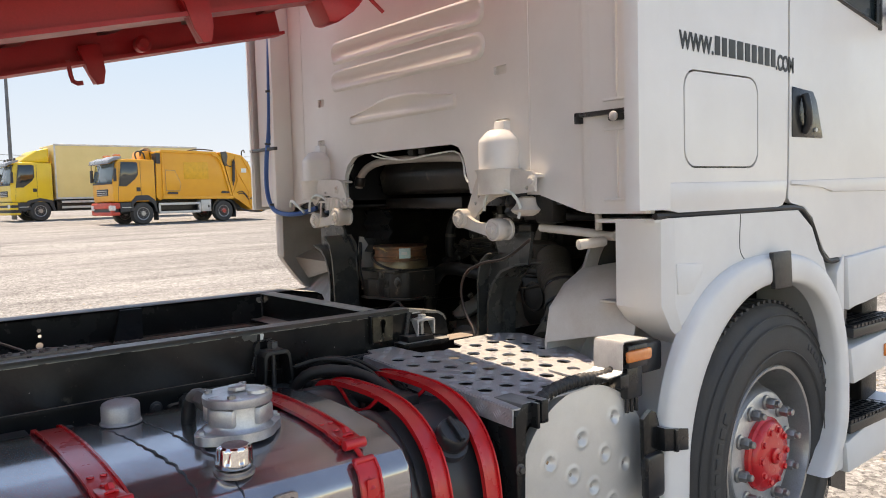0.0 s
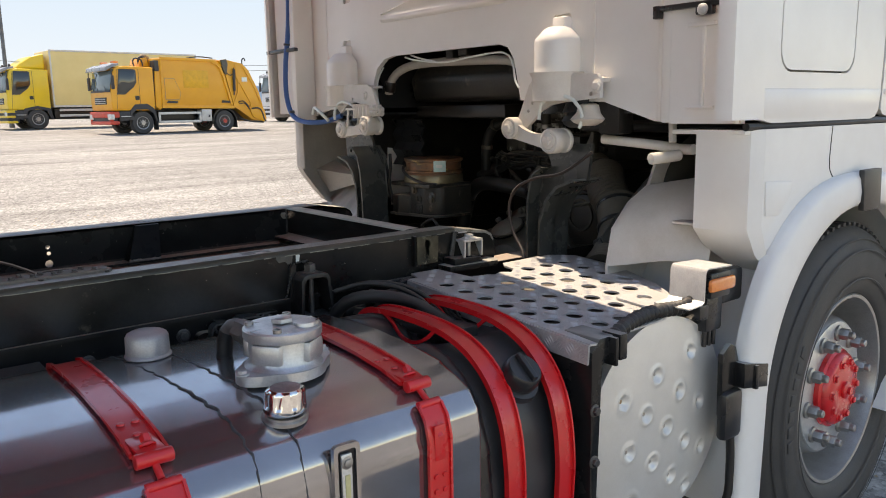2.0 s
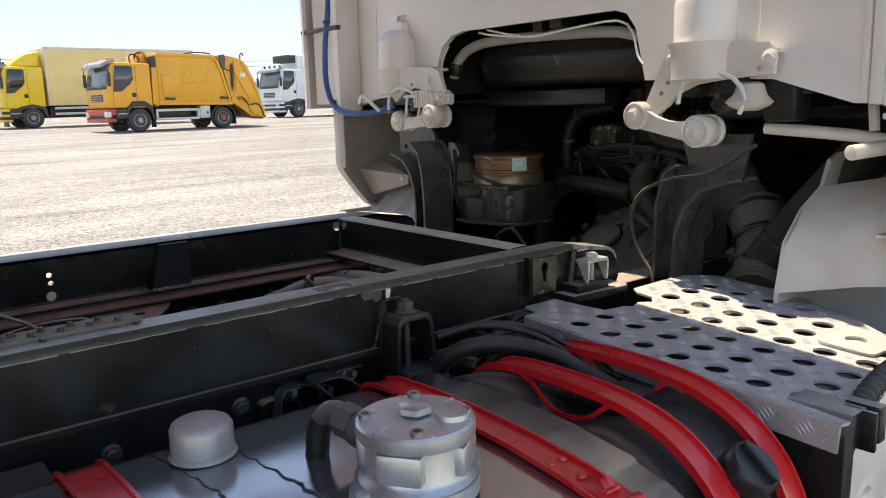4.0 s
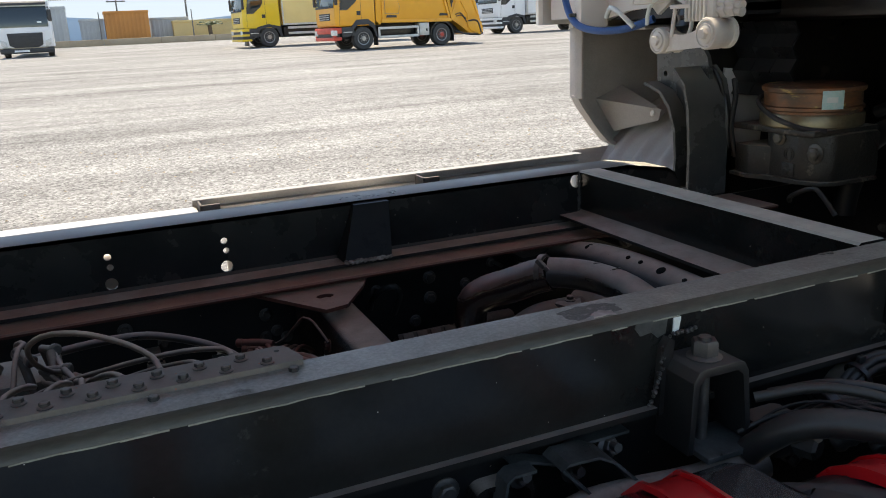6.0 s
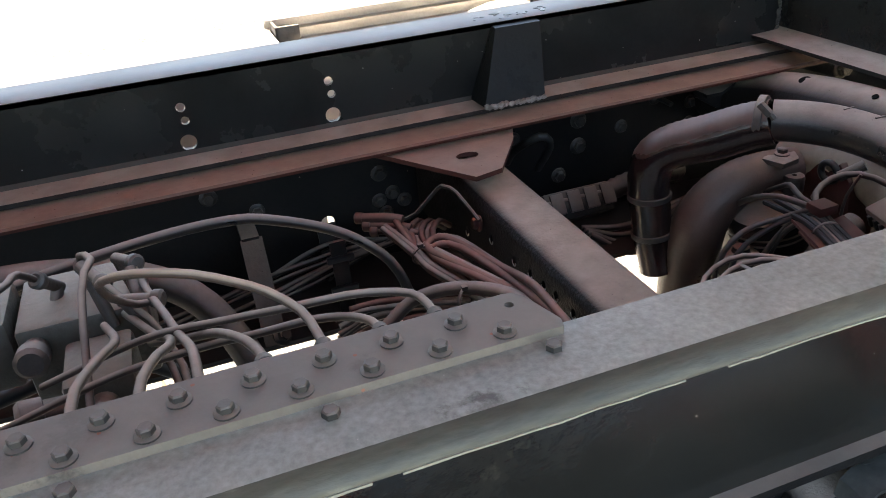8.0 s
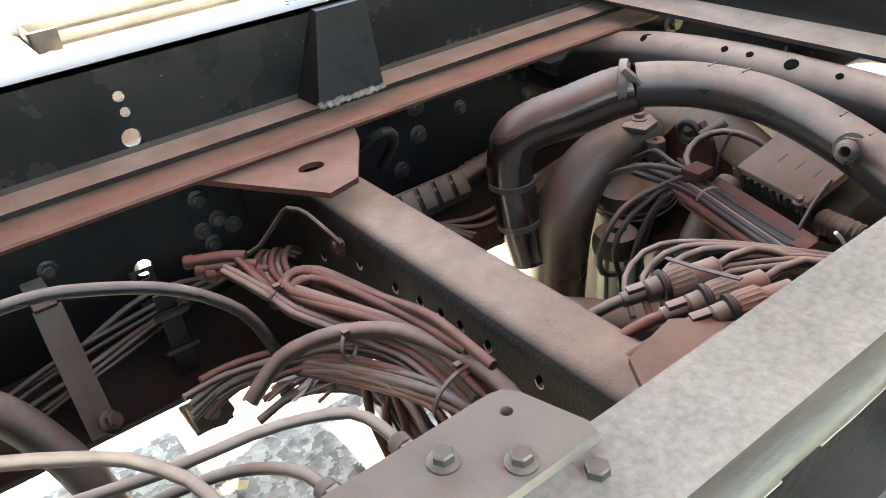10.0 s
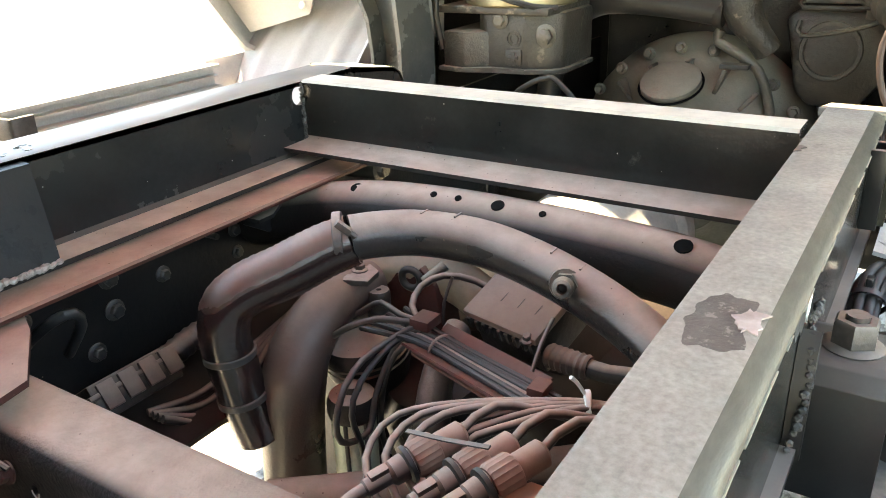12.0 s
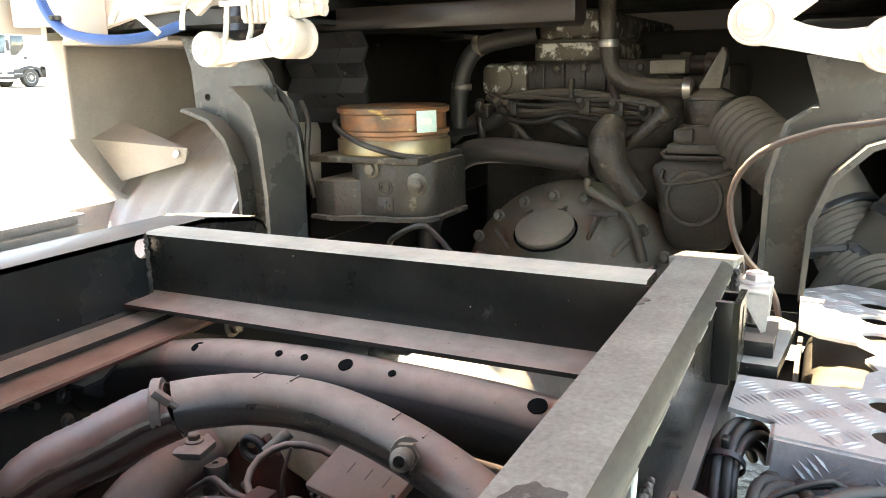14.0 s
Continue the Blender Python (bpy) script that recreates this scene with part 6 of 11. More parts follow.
part("handle_recess", bm, black_plastic, cab)
bm = B()
tube(bm, [(1.24, -1.185, 1.612), (1.235, -1.202, 1.64), (1.225, -1.206, 1.69), (1.225, -1.196, 1.738)], 0.014, 10)
part("door_handle", bm, black_plastic, cab)
bm = B()
lathe(bm, [(0.008, 0), (0.008, 0.005)], (1.325, -1.182, 1.622), (0, -1, 0), 12)
part("lock", bm, galv, cab)
bm = B()
prism(bm, [(1.158, 1.448), (2.1, 1.456), (2.1, 1.40), (1.45, 1.405), (1.35, 1.43), (1.158, 1.432)], "y", -1.1845, -1.165, 0.005)
part("door_crease", bm, white, cab)
bm = B()
box(bm, (1.94, -1.44, 2.02), (2.04, -1.22, 2.55), 0.03)
tube(bm, [(1.95, -1.2, 2.08), (1.93, -1.25, 2.10), (1.95, -1.35, 2.06)], 0.025, 8)
part("mirror", bm, white_plastic, cab)
bm = B()
box(bm, (1.86, -1.21, 2.06), (1.94, -1.2, 2.12), 0.01)
part("mirror_hinge", bm, steel, cab)
# far side wall, front, roof and floor close the cab
bm = B()
box(bm, (0.45, 1.18, 1.37), (2.1, 1.205, 3.3))
box(bm, (2.08, -1.155, 1.15), (2.15, 1.2, 3.3))
box(bm, (0.44, -1.155, 3.28), (2.15, 1.2, 3.42), 0.03)
part("shell", bm, white, cab)
bm = B()
box(bm, (0.452, -1.15, 1.39), (2.08, -0.40, 1.42))
box(bm, (0.452, 0.50, 1.39), (2.08, 1.18, 1.42))
box(bm, (0.452, -0.40, 1.66), (2.08, 0.50, 1.69))
box(bm, (0.452, -0.42, 1.40), (2.08, -0.40, 1.69))
box(bm, (0.452, 0.50, 1.40), (2.08, 0.52, 1.69))
part("underfloor", bm, black_plastic, cab)
bm = B()
prism(bm, [(0.60, 1.44), (0.58, 1.53), (0.62, 1.585), (0.75, 1.60), (1.6, 1.60), (1.6, 1.44)], "y", -0.33, 0.44, 0.02)
part("noise_shield", bm, iron_dark, cab, "dark dusty noise shield")

bm = B()
prism(bm, [(0.66, 1.375), (0.66, 1.425), (0.74, 1.425), (0.74, 1.38), (0.72, 1.368)], "y", -0.05, 0.62, 0.006)
part("cross_beam", bm, pit_dark, cab, "grimy beam under the cab floor")
# lettering on the side: the readable ends of the address, the rest as plain bars
lettering = thing("lettering", "black vinyl web address on the white side panel", "lettering", (0.85, -1.18, 1.85))
for text, x0, z0, w in (("WWW.", 0.535, 1.832, 0.17), (".COM", 1.065, 1.812, 0.115)):
    cu = bpy.data.curves.new("letters", "FONT")
    cu.body, cu.size, cu.extrude = text, 0.082, 0.0008
    cu.offset = 0.0025
    tmp = bpy.data.objects.new("letters", cu)
    me = bpy.data.meshes.new_from_object(tmp)
    bpy.data.objects.remove(tmp)
    wide = max(v.co.x for v in me.vertices)
    me.transform(Matrix.Diagonal((w / wide, 0.85, 1, 1)))
    me.transform(Matrix.Translation((x0, -1.1785, z0)) @ Matrix(((1, 0, 0, 0), (0, 0, -1, 0), (-0.03, 1, 0, 0), (0, 0, 0, 1))))
    me.transform(Matrix.Translation((-0.85, 1.18, -1.85)))
    me.materials.append(print_black)
    ob = new("letters", me)
    ob.parent = lettering
x = 0.713
for k, w in enumerate((0.036, 0.034, 0.044, 0.042, 0.036, 0.036, 0.036, 0.036, 0.034)):
    bm = B()
    zz = 1.8325 - (x - 0.535) * 0.03
    box(bm, (x, -1.179, zz), (x + w - 0.009, -1.1775, zz + 0.056), 0.0)
    part("bar", bm, print_black, lettering)
    x += w + 0.003


# ---- cab mounts ----
def cab_mount(name, s, label, bellows=True):
    """The rear cab mount: dome on the wall, bracket, swing link, spring, post. s mirrors it."""
    t = thing(name, label, "cab mount", (0.4, 0.595 * s, 0.95))
    yc = 0.595 * s
    xd, yd = (0.368, -0.550) if s < 0 else (0.388, 0.690)   # the dome sits off the link's middle
    bm = B()
    lathe(bm, [(0.070, 0), (0.070, 0.100), (0.067, 0.112), (0.040, 0.140), (0.028, 0.145), (0.0, 0.146)], (xd, yd, 1.500), (0, 0, 1), 40)
    part("spring_dome", bm, white, t)
    bm = B()
    box(bm, (xd, yd - 0.026, 1.60), (xd + 0.075, yd + 0.026, 1.676), 0.008)
    part("dome_tab", bm, white, t)
    bm = B()
    lathe(bm, [(0.0715, 0.0), (0.0745, 0.002), (0.0765, 0.070), (0.083, 0.080), (0.085, 0.085), (0.071, 0.086)], (xd, yd, 1.428), (0, 0, 1), 40)
    part("collar", bm, white_dirty, t)
    bm = B()
    if s < 0:
        out = [(-0.735, 1.435), (-0.735, 1.485), (-0.722, 1.502), (-0.60, 1.512), (-0.475, 1.502), (-0.452, 1.48), (-0.40, 1.372), (-0.378, 1.357), (-0.382, 1.332), (-0.41, 1.33), (-0.435, 1.345), (-0.47, 1.372), (-0.50, 1.40), (-0.545, 1.418), (-0.60, 1.425), (-0.66, 1.43)]
        hl = [circle(-0.465, 1.425, 0.006, 8), circle(-0.448, 1.40, 0.006, 8), circle(-0.70, 1.447, 0.007, 8)]
    else:
        out = [(0.735, 1.438), (0.735, 1.48), (0.70, 1.505), (0.60, 1.515), (0.45, 1.510), (0.415, 1.495), (0.385, 1.43), (0.372, 1.39), (0.42, 1.385), (0.47, 1.43), (0.54, 1.445), (0.60, 1.435), (0.655, 1.40), (0.69, 1.43)]
        hl = [circle(0.56, 1.457, 0.006, 8), circle(0.70, 1.45, 0.006, 8)]
    plate(bm, out, hl, 0.012, at(0.352, 0, 0) @ YZ)
    prism(bm, [(y, z) for y, z in ((out[1][0], 1.49), (yc, 1.518), (yc - 0.13, 1.506), (yc - 0.13, 1.497), (yc, 1.508), (out[1][0], 1.48))], "x", 0.352, 0.43) if s > 0 else prism(bm, [(-0.728, 1.49), (-0.60, 1.516), (-0.47, 1.502), (-0.47, 1.493), (-0.60, 1.506), (-0.728, 1.48)], "x", 0.352, 0.43)
    part("bracket", bm, white_dirty, t)
    for dy, z in ((-0.13, 1.468), (0.115, 1.476)):
        bm = B()
        hexbolt(bm, (0.346, yc + dy, z), (-1, 0, 0), 0.013, 0.012)
        part("bolt", bm, white_dirty, t)
    a, b = ((-0.391, 1.348), (-0.565, 1.311)) if s < 0 else ((0.614, 1.335), (0.435, 1.351))
    bm = B()
    n = 10
    pts_t, pts_b = [], []
    for k in range(n + 1):
        f = k / n
        y, z = a[0] + (b[0] - a[0]) * f, a[1] + (b[1] - a[1]) * f - 0.012 * math.sin(math.pi * f)
        w = 0.018 + 0.014 * (2 * f - 1) ** 2
        pts_t.append((y, z + w))
        pts_b.append((y, z - w))
    prism(bm, pts_t + pts_b[::-1], "x", 0.325, 0.343, 0.003)
    part("swing_link", bm, white_dirty, t)
    for (y, z), r in ((a, 0.034), (b, 0.038)):
        bm = B()
        lathe(bm, [(r * 0.62, -0.010), (r * 0.66, -0.006), (r * 0.80, -0.006), (r * 0.84, -0.009), (r * 0.94, -0.008), (r, -0.004), (r, 0.03), (r * 0.92, 0.034), (r * 0.92, 0.05), (r, 0.053), (r, 0.062)], (0.322, y, z), (1, 0, 0), 26)
        part("bush", bm, white_dirty, t)
        bm = B()
        hexbolt(bm, (0.315, y, z), (-1, 0, 0), 0.014, 0.014)
        part("bolt", bm, white_dirty, t)
    bm = B()
    y = yc - 0.005 * s
    lathe(bm, [(0.03, 0), (0.045, 0.008), (0.052, 0.02), (0.045, 0.034), (0.05, 0.046), (0.045, 0.06), (0.04, 0.075), (0.04, 0.1)], (0.40, y - 0.02, 1.35), (0, 0, 1), 24)
    part("air_spring", bm, black_plastic, t)
    bm = B()
    tube(bm, [(0.335, yc + 0.09, 1.375), (0.33, yc + 0.075, 1.42), (0.33, yc + 0.02, 1.447), (0.335, yc - 0.05, 1.43), (0.345, yc - 0.075, 1.385), (0.35, yc - 0.06, 1.35)], 0.0055, 8)
    part("air_line", bm, label_white, t, "white plastic air line")
    return t


SHIFT = Vector((0.032, -0.010, 0))
mr = cab_mount("rear_cab_mount", -1, "white rear cab mount with swing link and air spring")
SHIFT = Vector((0.012, -0.030, 0))
ml = cab_mount("rear_cab_mount", 1, "white rear cab mount with levelling valve and spring")
SHIFT = Vector((0, 0, 0))
bm = B()
lathe(bm, [(0.02, 0), (0.045, 0.01), (0.055, 0.02), (0.04, 0.035), (0.03, 0.06), (0.02, 0.065)], (0.39, -0.655, 1.355), (0, 0, 1), 22)
part("dust_cap", bm, white_dirty, mr)
bm = B()
box(bm, (0.40, -0.76, 1.33), (0.47, -0.68, 1.43), 0.01)
part("lock_housing", bm, iron_dark, mr)
# levelling valve on the far mount
bm = B()
box(bm, (0.33, 0.43, 1.385), (0.37, 0.535, 1.43), 0.006)
for k in range(6):
    box(bm, (0.322, 0.45 + k * 0.013, 1.38), (0.372, 0.457 + k * 0.013, 1.436), 0.002)
part("valve_body", bm, white_dirty, ml)
bm = B()
for z in (1.405, 1.42):
    tube(bm, [(0.35, 0.43, z), (0.35, 0.395, z), (0.35, 0.355, z - 0.008)], 0.011, 10)
    for yy in (0.415, 0.385):
        lathe(bm, [(0.016, 0), (0.016, 0.012)], (0.35, yy, z - 0.001), (0, -1, 0), 6)
part("hose_fitting", bm, white_dirty, ml)
bm = B()
tube(bm, [(0.325, 0.56, 1.415), (0.322, 0.565, 1.36), (0.322, 0.57, 1.345)], 0.005, 8)
box(bm, (0.32, 0.50, 1.412), (0.328, 0.575, 1.422), 0.001)
part("valve_lever", bm, white_dirty, ml)


def mount_post(name, s, pts_out, label):
    t = thing(name, label, "cab mount post", (0.46, 0.55 * s, 0.9))
    bm = B()
    plate(bm, pts_out, [circle(0.695 * s, 1.24, 0.008, 10), circle(0.585 * s, 1.215, 0.007, 10)] if s > 0 else [], 0.012, at(0.452, 0, 0) @ YZ)
    part("web", bm, post_grey, t)
    return t


left_out = [(0.755, 1.365), (0.56, 1.325), (0.53, 1.29), (0.52, 1.26), (0.515, 1.18), (0.515, 0.93), (0.595, 0.93), (0.592, 1.02), (0.60, 1.09), (0.625, 1.15), (0.665, 1.19), (0.73, 1.212), (0.735, 1.30)]
pl = mount_post("cab_mount_post", 1, left_out, "black pressed steel post carrying the cab mount")
bm = B()
inner = [(0.735, 1.212), (0.665, 1.19), (0.625, 1.15), (0.60, 1.09), (0.592, 1.02), (0.595, 0.93)]
prism(bm, inner + [(y - 0.008, z + 0.006) for y, z in inner[::-1]], "x", 0.40, 0.52)
part("flange", bm, post_grey, pl)
bm = B()
outer = [(0.553, 1.262), (0.512, 1.225), (0.492, 1.16), (0.482, 1.05), (0.482, 0.93)]
prism(bm, outer + [(y + 0.010, z + 0.002) for y, z in outer[::-1]], "x", 0.36, 0.50)
prism(bm, [(0.553, 1.265), (0.512, 1.228), (0.492, 1.16), (0.482, 1.05), (0.482, 0.93), (0.545, 0.93), (0.545, 1.05), (0.55, 1.16)], "x", 0.485, 0.50)
part("flange", bm, post_grey, pl)
right_out = [(-0.47, 1.30), (-0.495, 1.225), (-0.452, 1.20), (-0.432, 1.12), (-0.43, 0.93), (-0.495, 0.93), (-0.50, 1.05), (-0.525, 1.12), (-0.57, 1.165), (-0.64, 1.19), (-0.66, 1.30)]
pr = mount_post("cab_mount_post", -1, right_out, "black pressed steel post carrying the cab mount")
bm = B()
inner = [(-0.64, 1.19), (-0.57, 1.165), (-0.525, 1.12), (-0.50, 1.05), (-0.495, 0.93)]
prism(bm, inner + [(y + 0.008, z + 0.006) for y, z in inner[::-1]], "x", 0.39, 0.52)
part("flange", bm, post_grey, pr)
bm = B()
outer = [(-0.485, 1.225), (-0.448, 1.20), (-0.428, 1.12), (-0.426, 0.93)]
prism(bm, outer + [(y - 0.008, z) for y, z in outer[::-1]], "x", 0.40, 0.50)
part("flange", bm, post_grey, pr)
# stays under the cab
bm = B()
tube(bm, [(0.47, -0.68, 1.315), (0.50, -0.85, 1.30), (0.51, -0.93, 1.29), (0.49, -0.98, 1.292)], 0.014, 12)
cyl(bm, (0.49, -0.935, 1.275), (0.40, -0.905, 1.268), 0.016, 14, 0.003)
tube(bm, [(0.50, -0.90, 1.39), (0.485, -0.915, 1.31)], 0.011, 8)
solid("cab_stay", bm, white_dirty, "grey white tube stay under the cab", "stay", (0.5, -0.85, 1.27))

# ---- right front wheel arch ----
CX, CZ = 1.135, 0.495
fend = thing("wheel_arch", "white plastic front wheel arch panel with rounded flare", "wheel arch", (1.0, -1.2, 0.4))


def arc(r, a0, a1, n, cx=CX, cz=CZ):
    return [(cx + r * math.cos(radians(a0 + (a1 - a0) * k / n)), cz + r * math.sin(radians(a0 + (a1 - a0) * k / n))) for k in range(n + 1)]


def arch_line(left, right, top, nl, nr, a):
    """A point of the wheel opening: an egg-shaped arch, slacker behind than in front; a in degrees from the front."""
    c, q = math.cos(radians(a)), abs(math.sin(radians(a)))
    n = nr if c > 0 else nl
    return 1.0 + (right if c > 0 else -left) * abs(c) ** (2 / n), 0.60 + top * q ** (2 / n)


def outer_arch(a):
    return arch_line(0.59, 0.55, 0.61, 2.35, 2.7, a)


def inner_arch(a):
    return arch_line(0.465, 0.465, 0.51, 1.95, 2.9, a)


bm = B()
panel = [(0.50, 1.347), (0.50, 1.10), (0.53, 1.03)] + [outer_arch(a) for a in range(136, 30, -6)] + [(1.39, 1.17), (1.36, 1.198), (1.31, 1.282), (1.21, 1.347)]
plate(bm, panel, [], 0.016, at(0, -1.172, 0) @ XZ)
edge = [[(0.50, -1.180, 1.347), (0.455, -1.166, 1.347), (0.428, -1.12, 1.347), (0.424, -1.03, 1.347)],
        [(0.50, -1.180, 1.10), (0.455, -1.166, 1.095), (0.428, -1.12, 1.09), (0.424, -1.03, 1.09)],
        [(0.53, -1.180, 1.03), (0.50, -1.166, 1.022), (0.475, -1.12, 1.035), (0.47, -1.03, 1.042)],
        [(0.575, -1.180, 0.975), (0.575, -1.166, 0.965), (0.60, -1.12, 0.962), (0.62, -1.03, 0.957)]]
edge = [[bm.verts.new(p) for p in row] for row in edge]
for a, b in zip(edge, edge[1:]):
    for k in range(3):
        bm.faces.new((a[k], a[k + 1], b[k + 1], b[k]))
prism(bm, [(0.43, 1.335), (1.30, 1.335), (1.25, 1.347), (0.43, 1.347)], "y", -1.164, -0.95, 0.003)
part("panel", bm, white_plastic, fend)
bm = B()
prism(bm, [(0.505, 1.215), (0.64, 1.208), (0.636, 1.185), (0.588, 1.127), (0.575, 1.122), (0.512, 1.125)], "y", -1.184, -1.178, 0.003)
part("raised_field", bm, white_plastic, fend)
bm = B()
tube(bm, [(0.848, -1.1795, 1.346), (0.842, -1.1795, 1.26), (0.848, -1.1795, 1.225), (0.868, -1.1795, 1.204)], 0.0022, 6)
part("panel_gap", bm, black_plastic, fend)
# Black strip drawn where the gap below the cab lies in shade.
bm = B()
tube(bm, [(0.43, -1.165, 1.354), (0.9, -1.170, 1.355), (1.20, -1.170, 1.356), (1.27, -1.170, 1.335), (1.33, -1.170, 1.285), (1.385, -1.170, 1.195), (1.44, -1.170, 1.158), (1.52, -1.170, 1.154)], 0.010, 8)
part("edge_seal", bm, black_hose, fend, "black rubber edge seal")
# flare swept round the opening
bm = B()
sec = [(1.0, -1.168), (0.985, -1.192), (0.93, -1.206), (0.80, -1.212), (0.45, -1.215), (0.15, -1.212), (0.04, -1.205), (0.0, -1.19), (0.02, -1.14), (0.10, -1.14), (0.2, -1.185), (0.8, -1.185)]
rows = []
for k in range(5):
    rows.append([bm.verts.new((0.535 + (0.41 - 0.535) * w - 0.012 * (1 - k / 5), y, 0.30 + 0.06 * k)) for w, y in sec])
for a in range(180, -1, -4):
    (xo, zo), (xi, zi) = outer_arch(a), inner_arch(a)
    rows.append([bm.verts.new((xi + (xo - xi) * w, y, zi + (zo - zi) * w)) for w, y in sec])
for k in range(1, 5):
    rows.append([bm.verts.new((1.465 + 0.085 * w - 0.012 * k * k * 0.6, y, 0.60 - 0.055 * k)) for w, y in sec])
for a, b in zip(rows, rows[1:]):
    for k in range(len(sec)):
        bm.faces.new((a[k], a[(k + 1) % len(sec)], b[(k + 1) % len(sec)], b[k]))
bm.faces.new(rows[0])
bm.faces.new(rows[-1][::-1])
part("flare", bm, white_plastic, fend, sharp=50)
bm = B()
prism(bm, [(0.985, 1.098), (1.095, 1.098), (1.085, 1.218), (0.972, 1.218)], "y", -1.222, -1.205, 0.003)
part("clip", bm, dark_bolt, fend, "grey steel clip")
# shell of the wheel housing: white behind, black within
bm = B()
prism(bm, arc(0.655, 200, 70, 26, 1.09, 0.52) + arc(0.645, 70, 200, 26, 1.09, 0.52), "y", -1.165, -0.72)
part("rear_panel", bm, white_plastic, fend)
bm = B()
prism(bm, arc(0.643, 200, 60, 26, 1.09, 0.52) + arc(0.635, 60, 200, 26, 1.09, 0.52), "y", -1.150, -0.72)
part("liner", bm, black_plastic, fend, "black inner liner")
bm = B()
prism(bm, arc(0.64, 195, 50, 18, 1.09, 0.52) + [(CX + 0.3, 0.5), (0.5, 0.4)], "y", -0.735, -0.725)
part("liner_side", bm, black_plastic, fend)
bm = B()
prism(bm, [(1.50, 0.98), (1.62, 1.15), (1.62, 0.25), (1.50, 0.30)], "y", -1.16, -1.15)
part("front_lining", bm, black_plastic, fend)
bm = B()
plate(bm, [(0.40, 0.70), (0.395, 0.95), (0.42, 1.06), (0.49, 1.13), (0.58, 1.175), (0.61, 1.235), (0.65, 1.25), (0.95, 1.25), (0.95, 0.70)], [], 0.01, at(0, -0.765, 0) @ XZ)
flank = [(0.395, 0.95), (0.42, 1.06), (0.49, 1.13), (0.58, 1.175)]
rows = [[bm.verts.new((x + dx, y, z + dz)) for x, z in flank] for y, dx, dz in ((-0.765, 0, 0), (-0.825, 0.012, 0.012), (-0.915, 0.05, 0.03), (-1.03, 0.11, 0.04))]
for r0, r1 in zip(rows, rows[1:]):
    for k in range(3):
        bm.faces.new((r0[k], r0[k + 1], r1[k + 1], r1[k]))
box(bm, (0.45, -1.025, 1.09), (0.51, -0.945, 1.097), 0.002)
part("splash_shield", bm, white_dirty, fend)

# ---- right front wheel ----
wheel_front = wheel = thing("front_wheel", "large black tyre on grey steel wheel with red hub", "wheel", (CX, -1.23, 0))
bm = B()
R = 0.502
prof = [(0.293, 0.02), (0.297, 0.0), (0.312, -0.008), (0.33, -0.016), (0.37, -0.024), (0.41, -0.023), (0.445, -0.014), (0.468, -0.002), (0.482, 0.010), (0.492, 0.022), (0.500, 0.04), (R, 0.06), (R, 0.30), (0.497, 0.32), (0.48, 0.345), (0.40, 0.37), (0.30, 0.35)]
lathe(bm, prof, (CX, -1.215, 0.5), (0, 1, 0), 96, caps=False)
part("tyre", bm, tyre_rubber, wheel, sharp=55)
bm = B()
for r in (0.345, 0.43, 0.462):
    lathe(bm, [(r - 0.003, -0.0265 if r < 0.44 else -0.010), (r, -0.0285 if r < 0.44 else -0.012), (r + 0.003, -0.0262 if r < 0.44 else -0.0085)], (CX, -1.2145, 0.5), (0, 1, 0), 96, caps=False)
part("sidewall_ring", bm, tyre_rubber, wheel)
bm = B()
for k in range(84):
    a = 2 * math.pi * k / 84
    m = Matrix.Translation((CX, 0, 0.5)) @ Matrix.Rotation(a, 4, "Y")
    box(bm, (R - 0.004, -1.187, -0.012), (R + 0.006, -1.10, 0.004), 0.0, m=m)
    box(bm, (R - 0.004, -1.085, -0.004), (R + 0.006, -1.03, 0.012), 0.0, m=m)
    box(bm, (R - 0.004, -1.015, -0.012), (R + 0.006, -0.95, 0.004), 0.0, m=m)
part("tread", bm, tyre_rubber, wheel)
bm = B()
for k in range(7):
    a = radians(150 + k * 6.5)
    m = Matrix.Translation((CX, -1.2405, 0.5)) @ Matrix.Rotation(-a, 4, "Y")
    box(bm, (0.375, -0.001, -0.016), (0.405, 0.004, 0.016), 0.002, m=m)
for k in range(10):
    a = radians(20 + k * 4.0)
    m = Matrix.Translation((CX, -1.2405, 0.5)) @ Matrix.Rotation(-a, 4, "Y")
    box(bm, (0.385, -0.001, -0.008), (0.405, 0.004, 0.008), 0.002, m=m)
part("raised_marks", bm, tyre_rubber, wheel, "raised sidewall marks")
bm = B()
lathe(bm, [(0.298, 0.004), (0.292, -0.004), (0.283, -0.002), (0.276, 0.02), (0.27, 0.05), (0.262, 0.10), (0.252, 0.122), (0.240, 0.118), (0.228, 0.09), (0.216, 0.055), (0.210, 0.040), (0.204, 0.034), (0.10, 0.034)], (CX, -1.212, 0.5), (0, 1, 0), 64, caps=False)
part("rim", bm, rim_grey, wheel)
bm = B()
lathe(bm, [(0.2035, 0.036), (0.202, 0.031), (0.198, 0.0295), (0.11, 0.0295)], (CX, -1.212, 0.5), (0, 1, 0), 48, caps=False)
part("nut_ring", bm, cast_alu, wheel, "bare metal nut ring")
